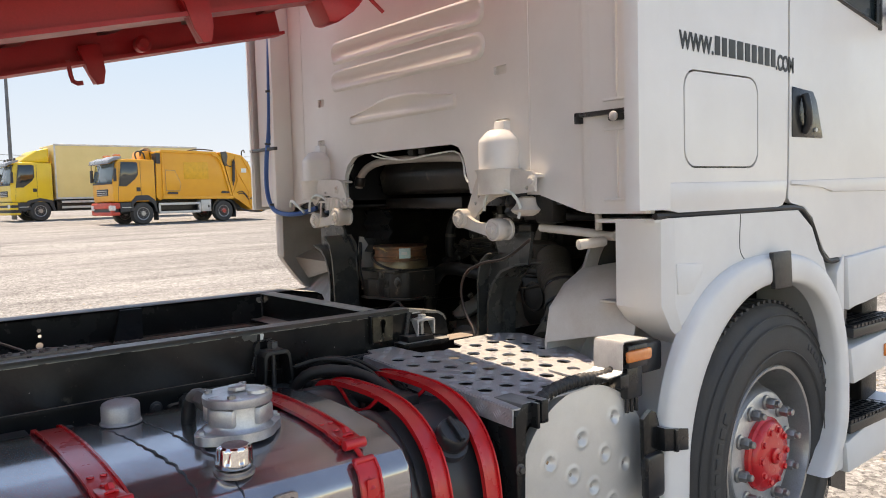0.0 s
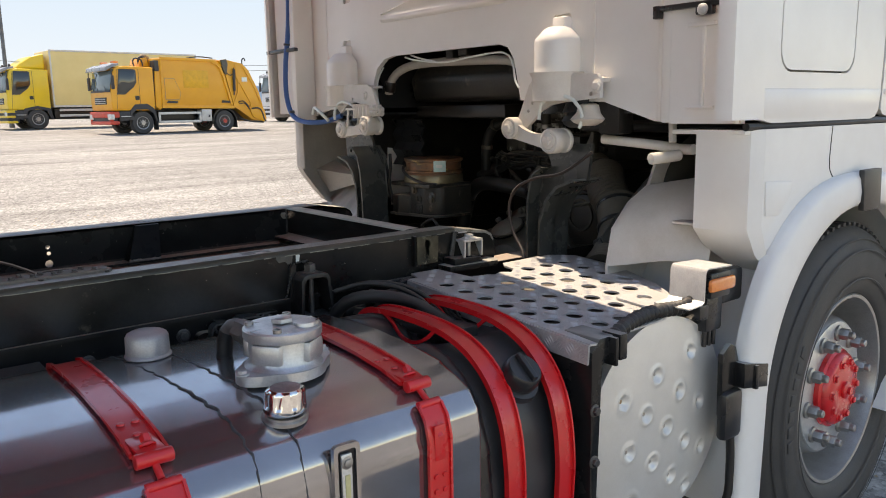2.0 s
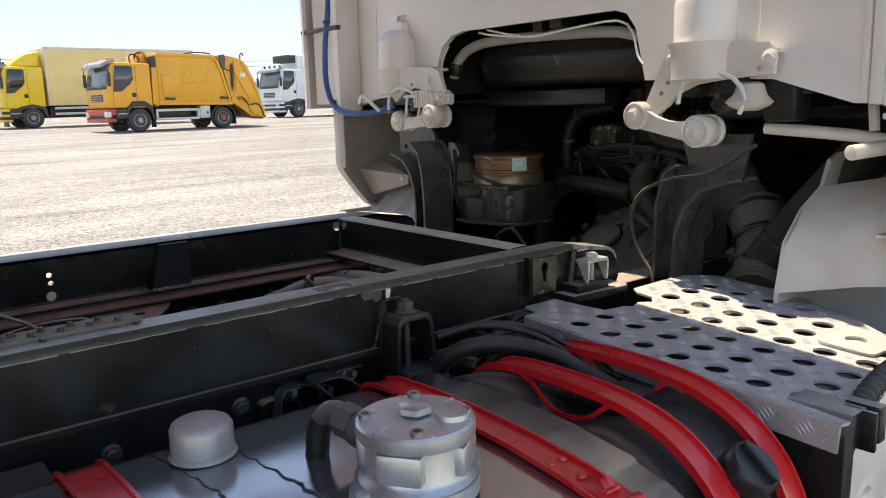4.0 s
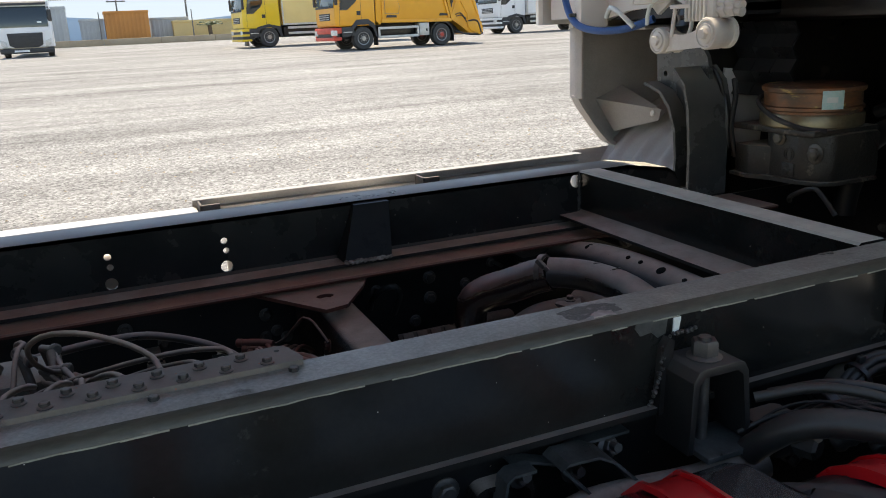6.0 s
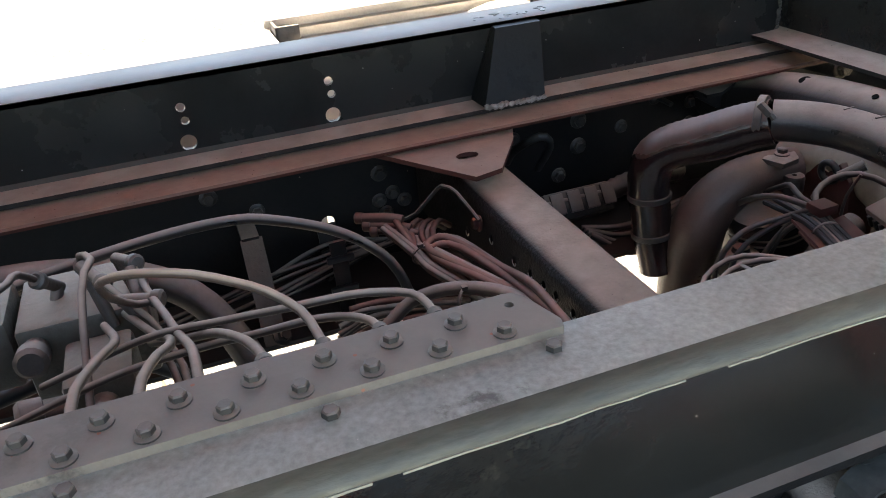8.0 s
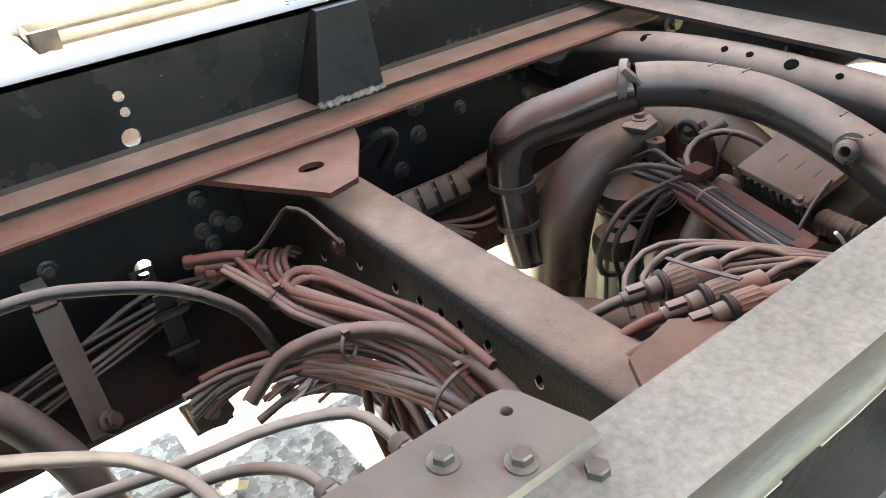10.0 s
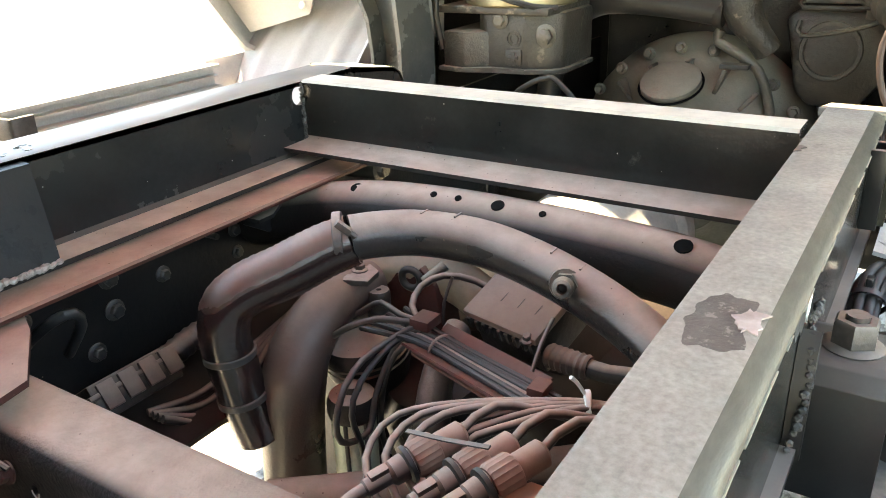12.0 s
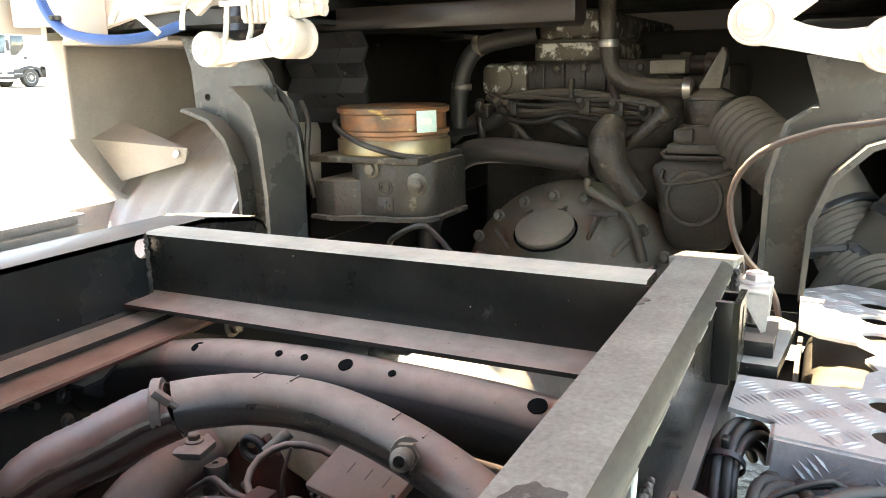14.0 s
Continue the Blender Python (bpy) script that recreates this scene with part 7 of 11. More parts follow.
for k in range(10):
    a = 2 * math.pi * (k + 0.3) / 10
    p = (CX + 0.1675 * math.cos(a), -1.1825, 0.5 + 0.1675 * math.sin(a))
    nut = B()
    lathe(nut, [(0.0245, 0), (0.0245, 0.007), (0.0185, 0.010)], p, (0, -1, 0), 18)
    lathe(nut, [(0.0185, 0.006), (0.0185, 0.032), (0.015, 0.036)], p, (0, -1, 0), 6)
    lathe(nut, [(0.0115, 0.03), (0.0115, 0.048), (0.009, 0.051)], p, (0, -1, 0), 12)
    part("wheel_nut", nut, steel, wheel)
hub = B()
lathe(hub, [(0.122, 0.032), (0.122, 0.016), (0.114, 0.010), (0.112, 0.002), (0.100, -0.008), (0.06, -0.011), (0.0, -0.012)], (CX, -1.212, 0.5), (0, 1, 0), 40)
hub_ob = part("hub", hub, red, wheel, "glossy red hub")
for k in range(10):
    a = 2 * math.pi * k / 10
    hub = B()
    hexbolt(hub, (CX + 0.086 * math.cos(a), -1.2205, 0.5 + 0.086 * math.sin(a)), (0, -1, 0), 0.010, 0.010)
    part("hub_bolt", hub, red, hub_ob)
hub = B()
lathe(hub, [(0.026, 0), (0.026, 0.008), (0.02, 0.012)], (CX, -1.2235, 0.5), (0, -1, 0), 24)
lathe(hub, [(0.012, 0.008), (0.012, 0.02)], (CX, -1.2235, 0.5), (0, -1, 0), 6)
part("hub_plug", hub, red, hub_ob)
wheel.location, wheel.scale = (1.095, -1.165, -0.012), (1.045, 1.045, 1.045)
wheel.rotation_euler = (0, 0, radians(3.0))
# left front wheel, seen only through the frame
bm = B()
lathe(bm, prof, (CX, 1.215, 0.5), (0, -1, 0), 64, caps=False)
left_tyre = part("wheel", bm, tyre_rubber, chassis, sharp=55)
bm = B()
lathe(bm, [(0.298, 0.02), (0.27, 0.05), (0.25, 0.12), (0.19, 0.14), (0.10, 0.15), (0.0, 0.15)], (CX, 1.212, 0.5), (0, -1, 0), 40, caps=False)
part("rim", bm, rim_grey, left_tyre)
# axle end behind the wheel
bm = B()
cyl(bm, (CX, -0.9, 0.5), (CX, 0.9, 0.5), 0.07, 16)
solid("front_axle", bm, iron_dark, "dark forged front axle beam", "axle", (CX, 0, 0.5))

# ---- entry steps ----
SHIFT = Vector((-0.11, 0.035, 0.06))
steps = thing("entry_steps", "white entry step unit with black grated treads", "steps", (1.9, -1.2, 0.3))
bm = B()
prism(bm, [(1.66, 1.10), (2.15, 1.13), (2.15, 0.95), (1.80, 0.93), (1.68, 0.90)], "y", -1.23, -0.9, 0.01)
prism(bm, [(1.67, 0.76), (2.15, 0.80), (2.15, 0.66), (1.70, 0.62)], "y", -1.24, -0.9, 0.01)
prism(bm, [(1.66, 0.40), (2.15, 0.50), (2.15, 0.30), (1.68, 0.28)], "y", -1.23, -0.9, 0.01)
prism(bm, [(1.60, 1.05), (1.66, 1.12), (1.66, 0.3), (1.60, 0.3)], "y", -1.22, -0.9, 0.008)
part("cladding", bm, white_plastic, steps)
for z0, x0 in ((0.83, 1.69), (0.47, 1.67)):
    bm = B()
    box(bm, (x0, -1.24, z0 - 0.035), (x0 + 0.45, -1.0, z0), 0.004)
    part("tread", bm, black_plastic, steps)
    bm = B()
    for k in range(14):
        xx = x0 + 0.01 + k * 0.031
        box(bm, (xx, -1.238, z0), (xx + 0.006, -1.0, z0 + 0.012), 0.0)
    for k in range(7):
        yy = -1.235 + k * 0.035
        box(bm, (x0 + 0.004, yy, z0), (x0 + 0.44, yy + 0.006, z0 + 0.0115), 0.0)
    part("grating", bm, black_plastic, steps)
bm = B()
box(bm, (1.95, -1.25, 0.69), (2.05, -1.235, 0.74), 0.006)
part("side_marker", bm, amber, steps, "amber side marker")

# ---- left front wheel arch from inside ----
SHIFT = Vector((0, 0, 0))
fl = thing("wheel_arch", "white front wheel arch seen from inside with ribbed liner", "wheel arch", (0.7, 1.2, 0.8))
LX, LZ = 1.085, 0.495
bm = B()
plate(bm, [(0.450, 1.372), (0.450, 1.15), (0.468, 1.115), (0.53, 1.035), (0.575, 0.985), (0.60, 0.972)] + arc(0.66, 131, 60, 12, LX, LZ) + [(1.40, 1.372)], [], 0.012, at(0, 1.192, 0) @ XZ)
prism(bm, [(0.450, 1.198), (0.446, 1.16), (0.452, 1.13), (0.462, 1.13), (0.462, 1.186)], "z", 1.14, 1.372, 0.003)
prism(bm, [(0.446, 1.15), (0.468, 1.112), (0.53, 1.032), (0.575, 0.982), (0.605, 0.968), (0.612, 0.978), (0.58, 0.995), (0.54, 1.04), (0.478, 1.12), (0.456, 1.155)], "y", 1.15, 1.186)
prism(bm, [(0.452, 1.36), (1.40, 1.36), (1.40, 1.372), (0.452, 1.372)], "y", 0.80, 1.186, 0.003)
part("panel", bm, arch_dust, fl)
bm = B()
plate(bm, rounded(0.47, 1.225, 0.66, 1.34, 0.03, 5), [], 0.008, at(0, 1.183, 0) @ XZ)
part("raised_field", bm, arch_dust, fl)
bm = B()
for v in ((0.545, 1.19, 1.132), (0.655, 1.19, 1.172), (0.645, 0.958, 1.104), (0.648, 0.975, 1.066), (0.598, 1.15, 1.018), (0.675, 1.19, 1.05), (0.69, 0.99, 1.09)):
    bm.verts.new(v)
bmesh.ops.convex_hull(bm, input=bm.verts)
part("corner_box", bm, arch_dust, fl, sharp=12)
bm = B()
lathe(bm, [(0.011, 0), (0.010, 0.004), (0.0, 0.005)], (0.633, 0.985, 1.090), (-0.9, 0, 0.3), 12)
part("rivet", bm, white_dirty, fl)
bm = B()
rows = []
for k in range(41):
    y = 0.79 + 0.40 * k / 40
    rib = 0.013 * max(0.0, math.sin(math.pi * (y - 0.83) / 0.062)) if 0.83 < y < 1.14 else 0.0
    rows.append([bm.verts.new((LX + (0.675 + rib) * math.cos(radians(a)), y, LZ + (0.675 + rib) * math.sin(radians(a)))) for a in range(196, 84, -4)])
for a, b in zip(rows, rows[1:]):
    for k in range(len(a) - 1):
        bm.faces.new((a[k], a[k + 1], b[k + 1], b[k]))
part("liner", bm, arch_dust, fl, "ribbed white inner liner")
bm = B()
plate(bm, arc(0.675, 196, 84, 24, LX, LZ) + [(LX + 0.1, 0.45), (0.5, 0.35)], [], 0.008, at(0, 0.788, 0) @ XZ)
part("liner_side", bm, white_plastic, fl)
for a, r in ((158, 0.64), (140, 0.645), (126, 0.645), (172, 0.64)):
    bm = B()
    lathe(bm, [(0.009, 0), (0.008, 0.004), (0.0, 0.005)], (LX + r * math.cos(radians(a)), 0.784, LZ + r * math.sin(radians(a))), (0, -1, 0), 12)
    part("rivet", bm, dark_bolt, fl)
bm = B()
prism(bm, [(1.185, 0.965), (1.20, 0.96), (1.205, 0.70), (1.165, 0.70), (1.17, 0.90)], "x", 0.455, 0.60, 0.004)
part("mud_flap", bm, arch_dust, fl)

# white domed tanks on the far side, only their tops in sight
for x, low in ((-0.31, 0.008), (-0.658, 0.030)):
    dome = thing("domed_tank", "white round tank with a domed top beyond the far rail", "tank", (x, 0.95, 0.6), "domed tanks")
    bm = B()
    lathe(bm, [(0.10, 0.62), (0.12, 0.64), (0.12, 0.895), (0.112, 0.922), (0.09, 0.945), (0.055, 0.959), (0.0, 0.965)], (x, 0.95, -low), (0, 0, 1), 36, caps=False)
    part("shell", bm, white_dirty, dome)
    bm = B()
    box(bm, (x - 0.04, 0.489, 0.63), (x + 0.04, 0.96, 0.66), 0.003)
    part("arm", bm, frame_black, dome)
far_tank = thing("side_tank", "pale square aluminium tank on the far side", "tank", (-1.8, 0.95, 0.5))
bm = B()
prism(bm, rounded(0.74, 0.42, 1.17, 0.938, 0.03, 4), "x", -3.0, -0.825)
part("shell", bm, alu_disc, far_tank)
for x in (-1.3, -2.4):
    bm = B()
    box(bm, (x - 0.04, 0.489, 0.64), (x + 0.04, 0.76, 0.70), 0.003)
    part("arm", bm, frame_black, far_tank)
# aluminium side guard along the far side
guard = thing("side_guard", "grey aluminium side guard rail along the far side", "side guard", (-0.2, 1.15, 0.9))
bm = B()
prism(bm, [(1.13, 0.896), (1.165, 0.896), (1.165, 0.958), (1.13, 0.958), (1.13, 0.95), (1.158, 0.95), (1.158, 0.932), (1.138, 0.93), (1.138, 0.924), (1.158, 0.922), (1.158, 0.904), (1.13, 0.904)], "x", -0.83, 0.455)
part("profile", bm, alu_guard, guard)
for x in (-0.79, -0.13):
    bm = B()
    box(bm, (x - 0.03, 1.06, 0.87), (x - 0.022, 1.135, 0.955), 0.003)
    box(bm, (x - 0.03, 1.06, 0.87), (x + 0.025, 1.07, 0.955), 0.003)
    part("bracket", bm, dark_bolt, guard)
    bm = B()
    hexbolt(bm, (x, 1.06, 0.90), (0, -1, 0), 0.012, 0.014)
    part("bolt", bm, galv, guard)
bm = B()
lathe(bm, [(0.12, 0), (0.12, 0.09), (0.112, 0.11), (0.08, 0.125), (0.0, 0.13)], (-0.33, 0.90, 0.80), (0, 0, 1), 36)
solid("filler_dome", bm, white_plastic, "white plastic dome beside the far chassis rail", "dome", (-0.33, 0.9, 0.8))

# ---- fuel tank ----
SHIFT = Vector((0.045, 0.025, 0))
tank = thing("fuel_tank", "glossy grey painted steel fuel tank with weld seams", "fuel tank", (-1.2, -0.85, 0.35))
prof = [(-0.52, 0.40), (-0.52, 0.858), (-0.535, 0.894), (-0.57, 0.910), (-0.68, 0.916), (-0.80, 0.917), (-0.92, 0.912), (-1.03, 0.900), (-1.085, 0.888), (-1.13, 0.868), (-1.155, 0.835), (-1.163, 0.79), (-1.163, 0.45), (-1.145, 0.40), (-1.10, 0.375), (-0.57, 0.375)]
bm = B()
prism(bm, prof, "x", -2.3, -0.462, 0.012, seg=3)
part("shell", bm, tank_grey, tank, sharp=50)


def over_tank(y, dz=0.0):
    pts = prof
    for (y0, z0), (y1, z1) in zip(pts, pts[1:]):
        if y1 <= y <= y0 and z0 > 0.6 and z1 > 0.6 and y0 != y1:
            return z0 + (z1 - z0) * (y - y0) / (y1 - y0) + dz
    return 0.9 + dz


for xs, seed in (((-0.985, -0.93), 21), ((-0.90, -0.85), 22)):
    bm = B()
    ys = [-0.56 - 0.0075 * k for k in range(80)]
    pts = []
    for k, y in enumerate(ys):
        if y > -1.16:
            pts.append((xs[0] + (xs[1] - xs[0]) * min(1, k / 60) + 0.002 * math.sin(k), y, over_tank(y, 0.0)))
    for k in range(26):
        pts.append((xs[1] + 0.003 * math.sin(k * 1.3), -1.164, 0.78 - 0.011 * k))
    rng = random.Random(seed)
    size = [0.0011 + 0.0022 * math.exp(-((k - 46) / 20.0) ** 2) + rng.uniform(-0.0004, 0.0005) for k in range(len(pts))]
    bead = [Vector(p) + Vector((rng.uniform(-0.0016, 0.0016), 0, -0.0004)) for p in pts]
    tube(bm, bead, 1.0, 6, 0.004, radii=lambda f: size[min(len(size) - 1, int(f * len(size)))] * (0.75 + 0.5 * abs(math.sin(f * 340))))
    part("weld_seam", bm, tank_bead, tank)


def strap_over(xc, w, y_end):
    """A red strap over the tank with a folded end, a bolt and the lower half on the tank's side."""
    t = thing("tank_strap", "glossy red steel strap holding the fuel tank", "strap", (xc, -0.85, 0.6), "tank straps")
    bm = B()
    ys = [-0.525 - k * (abs(y_end) - 0.525) / 18 for k in range(19)]
    flat_bar(bm, [(xc, y, over_tank(y, 0.006)) for y in ys], w, 0.004, (1, 0, 0))
    part("band", bm, red, t)
    bm = B()
    flat_bar(bm, [(xc - w * 0.52, y, over_tank(y, 0.010)) for y in ys], 0.005, 0.008, (1, 0, 0))
    flat_bar(bm, [(xc + w * 0.52, y, over_tank(y, 0.010)) for y in ys], 0.005, 0.008, (1, 0, 0))
    part("rolled_edge", bm, red, t)
    zz = over_tank(y_end, 0.014)
    bm = B()
    box(bm, (xc - w * 0.42, y_end - 0.02, zz - 0.010), (xc + w * 0.42, y_end + 0.075, zz + 0.005), 0.003)
    cyl(bm, (xc - w * 0.55, y_end - 0.02, zz - 0.006), (xc + w * 0.55, y_end - 0.02, zz - 0.006), 0.012, 14, 0.002)
    part("folded_end", bm, red, t)
    for dx, dy in ((-0.012, 0.10), (0.012, 0.10), (0.0, 0.055)):
        bm = B()
        lathe(bm, [(0.007, 0), (0.006, 0.003), (0.0, 0.004)], (xc + dx, y_end + dy, over_tank(y_end + dy, 0.009)), (0, 0, 1), 12)
        part("rivet", bm, red, t)
    bm = B()
    cyl(bm, (xc, y_end - 0.005, zz - 0.002), (xc, y_end - 0.050, zz - 0.030), 0.006, 10)
    hexbolt(bm, (xc, y_end + 0.005, zz + 0.004), (0, 0.6, 0.8), 0.009, 0.02)
    part("bolt", bm, red, t)
    bm = B()
    flat_bar(bm, [(xc, -1.140, 0.868), (xc, -1.158, 0.846), (xc, -1.1685, 0.81), (xc, -1.170, 0.78), (xc, -1.169, 0.5), (xc, -1.15, 0.395)], w, 0.004, (1, 0, 0))
    flat_bar(bm, [(xc - w * 0.52, -1.143, 0.868), (xc - w * 0.52, -1.162, 0.846), (xc - w * 0.52, -1.172, 0.81), (xc - w * 0.52, -1.172, 0.45)], 0.005, 0.008, (1, 0, 0))
    flat_bar(bm, [(xc + w * 0.52, -1.143, 0.868), (xc + w * 0.52, -1.162, 0.846), (xc + w * 0.52, -1.172, 0.81), (xc + w * 0.52, -1.172, 0.45)], 0.005, 0.008, (1, 0, 0))
    part("side_band", bm, red, t)
    bm = B()
    cyl(bm, (xc - w * 0.52, -1.139, 0.868), (xc + w * 0.52, -1.139, 0.868), 0.008, 14, 0.002)
    box(bm, (xc - 0.013, -1.1735, 0.765), (xc + 0.013, -1.168, 0.835), 0.003)
    cyl(bm, (xc, -1.152, 0.842), (xc, -1.172, 0.812), 0.0075, 10)
    for dz in (0.735, 0.705):
        for dx in (-0.01, 0.01):
            lathe(bm, [(0.006, 0), (0.005, 0.004)], (xc + dx, -1.171, dz), (0, -1, 0), 10)
    part("side_end", bm, red, t)


strap_over(-1.075, 0.053, -1.082)
strap_over(-0.577, 0.048, -1.085)
strap_over(-1.95, 0.053, -1.082)

# fuel level sender
SHIFT = Vector((0.024, 0.004, 0.015))
snd = thing("tank_sender", "cast aluminium tank fitting with a bolted lid", "tank fitting", (-0.735, -0.89, 0.905))
C = (-0.735, -0.892)
bm = B()
lobes = [(0.080 + 0.026 * max(0.0, math.cos(2 * radians(a - 12))) ** 2, radians(a)) for a in range(0, 360, 6)]
plate(bm, [(C[0] + r * math.cos(a), C[1] + r * math.sin(a)) for r, a in lobes], [], 0.020, at(0, 0, 0.908))
part("flange", bm, cast_alu, snd)
for k in range(2):
    a = radians(12 + 180 * k)
    bm = B()
    hexbolt(bm, (C[0] + 0.098 * math.cos(a), C[1] + 0.098 * math.sin(a), 0.918), (0, 0, 1), 0.009, 0.009)
    part("bolt", bm, galv, snd)
bm = B()
lathe(bm, [(0.079, 0.0), (0.070, 0.006), (0.066, 0.012), (0.066, 0.055), (0.070, 0.058)], (*C, 0.916), (0, 0, 1), 32)
for k in range(4):
    a = radians(35 + 90 * k)
    m = Matrix.Translation((*C, 0.93)) @ Matrix.Rotation(a, 4, "Z")
    box(bm, (0.050, -0.030, 0), (0.072, 0.030, 0.040), 0.006, m=m)
part("housing", bm, cast_alu, snd)
bm = B()
lathe(bm, [(0.074, 0), (0.076, 0.004), (0.076, 0.018), (0.073, 0.021), (0.03, 0.024)], (*C, 0.972), (0, 0, 1), 36)
lid = part("lid", bm, cast_alu, snd)
for k in range(6):
    bm = B()
    m = Matrix.Translation((*C, 0.992)) @ Matrix.Rotation(radians(60 * k + 10), 4, "Z")
    box(bm, (0.03, -0.0015, 0), (0.072, 0.0015, 0.003), 0.0, m=m)
    part("lid_rib", bm, cast_alu, lid)
bm = B()
hexbolt(bm, (*C, 0.996), (0, 0, 1), 0.022, 0.012, False)
lathe(bm, [(0.022, 0), (0.021, 0.007), (0.0, 0.008)], (C[0] + 0.03, C[1] - 0.035, 0.994), (0, 0, 1), 20)
part("plug", bm, cast_alu, snd)
for k in range(4):
    a = radians(55 + 90 * k)
    bm = B()
    lathe(bm, [(0.0085, 0), (0.0085, 0.009), (0.005, 0.009), (0.005, 0.004)], (C[0] + 0.063 * math.cos(a), C[1] + 0.063 * math.sin(a), 0.991), (0, 0, 1), 14)
    part("cap_screw", bm, steel, snd)
bm = B()
tube(bm, [(-0.76, -0.83, 0.957), (-0.765, -0.80, 0.964), (-0.770, -0.775, 0.970), (-0.777, -0.752, 0.968), (-0.784, -0.738, 0.952)], 0.0155, 16)
part("elbow", bm, elbow_grey, snd, "dull metal elbow")
bm = B()
tube(bm, [(-0.7825, -0.741, 0.957), (-0.787, -0.734, 0.935), (-0.79, -0.732, 0.90), (-0.79, -0.70, 0.86), (-0.79, -0.62, 0.82)], 0.0165, 16)
solid("suction_hose", bm, black_hose, "black rubber suction hose below the tank fitting", "hose", (-0.79, -0.65, 0.9))
bm = B()
lathe(bm, [(0.024, 0), (0.024, 0.028)], (-0.765, -0.80, 0.96), Vector((-0.02, 0.07, 0.012)), 6)
lathe(bm, [(0.026, 0), (0.026, 0.02)], (-0.76, -0.825, 0.956), Vector((-0.02, 0.07, 0.012)), 20)
part("union_nut", bm, elbow_grey, snd)

SHIFT = Vector((0.045, 0.038, 0))
fc = thing("fuel_cap", "round chrome screw cap with finger grips", "fuel cap", (-0.838, -1.082, 0.89))
bm = B()
lathe(bm, [(0.041, 0), (0.041, 0.006), (0.036, 0.008), (0.036, 0.012)], (-0.838, -1.082, 0.888), (0, -0.12, 1), 28)
part("neck", bm, steel, fc)
bm = B()
n = 48
rows = []
for r, h in ((0.034, 0.0), (0.037, 0.004), (0.037, 0.012), (0.036, 0.016), (0.0355, 0.036), (0.034, 0.042), (0.029, 0.045)):
    ring = []
    for k in range(n):
        a = 2 * math.pi * k / n
        dent = 0.0035 * max(0, math.cos(a * 8)) if 0.014 < h < 0.043 else 0
        ring.append(bm.verts.new((-0.838 + (r - dent) * math.cos(a), -1.084 - h * 0.12 + (r - dent) * math.sin(a), 0.900 + h)))
    rows.append(ring)
for a, b in zip(rows, rows[1:]):
    for k in range(n):
        bm.faces.new((a[k], a[(k + 1) % n], b[(k + 1) % n], b[k]))
bm.faces.new(rows[-1])
bm.faces.new(rows[0][::-1])
part("cap", bm, chrome, fc)
bm = B()
lathe(bm, [(0.026, 0), (0.026, 0.0015), (0.024, 0.002)], (-0.838, -1.0895, 0.9445), (0, -0.02, 1), 28)
part("lid_disc", bm, mat("dull_cap_disc", (0.30, 0.20, 0.20), (0.22, 0.15, 0.15), (0.3, 0.45), metal=0.5, scale=60, bump=0.05), fc, "dull embossed lid disc")

SHIFT = Vector((0.028, 0.016, -0.006))
bm = B()
lathe(bm, [(0.018, -0.04), (0.018, 0.024), (0.0465, 0.025), (0.0475, 0.027), (0.0465, 0.030), (0.044, 0.032), (0.0435, 0.066), (0.040, 0.073), (0.033, 0.077), (0.0, 0.080)], (-0.912, -0.632, 0.898), (0, 0, 1), 36)
solid("breather_cup", bm, grey_cap, "grey painted steel breather cup on the tank", "breather", (-0.912, -0.632, 0.898))

# level window in the tank's side
SHIFT = Vector((0.042, 0.025, 0.010))
lw = thing("level_window", "framed sight glass in the side of the tank", "gauge", (-0.775, -1.165, 0.7))
bm = B()
plate(bm, rounded(-0.80, 0.56, -0.748, 0.845, 0.008, 3), [rounded(-0.792, 0.57, -0.756, 0.835, 0.005, 3)], 0.01, at(0, -1.166, 0) @ XZ)
part("surround", bm, tank_grey, lw)
bm = B()
box(bm, (-0.792, -1.165, 0.57), (-0.756, -1.162, 0.835))
part("recess", bm, black_plastic, lw)
bm = B()
box(bm, (-0.786, -1.172, 0.58), (-0.764, -1.165, 0.828), 0.003)
part("sight_strip", bm, cast_alu, lw)
bm = B()
box(bm, (-0.780, -1.174, 0.59), (-0.770, -1.171, 0.79), 0.001)
part("scale", bm, mat("yellowed_scale", (0.55, 0.50, 0.25), None, (0.3, 0.5)), lw)
bm = B()
hexbolt(bm, (-0.775, -1.172, 0.812), (0, -1, 0), 0.008, 0.006)
part("screw", bm, steel, lw)

SHIFT = Vector((0, 0, 0))

# black saddle bracket behind the tank
for x in (-1.10, -1.9):
    t = thing("tank_saddle", "black steel tank bracket on the chassis rail", "bracket", (x, -0.47, 0.6), "tank brackets")
    bm = B()
    prism(bm, [(x - 0.06, 0.84), (x - 0.045, 0.895), (x + 0.045, 0.895), (x + 0.06, 0.84), (x + 0.05, 0.84), (x + 0.037, 0.885), (x - 0.037, 0.885), (x - 0.05, 0.84)], "y", -0.53, -0.43)
    box(bm, (x - 0.06, -0.445, 0.45), (x + 0.06, -0.431, 0.86), 0.004)
    part("bracket_body", bm, black_hose, t)
    bm = B()
    hexbolt(bm, (x, -0.445, 0.83), (0, -1, 0), 0.011, 0.012)
    part("bolt", bm, dark_bolt, t)

# ---- plastic tank with two red straps ----
SHIFT = Vector((0.008, 0, 0))
pt = thing("additive_tank", "moulded black plastic tank behind two red straps", "tank", (-0.28, -0.8, 0.35))
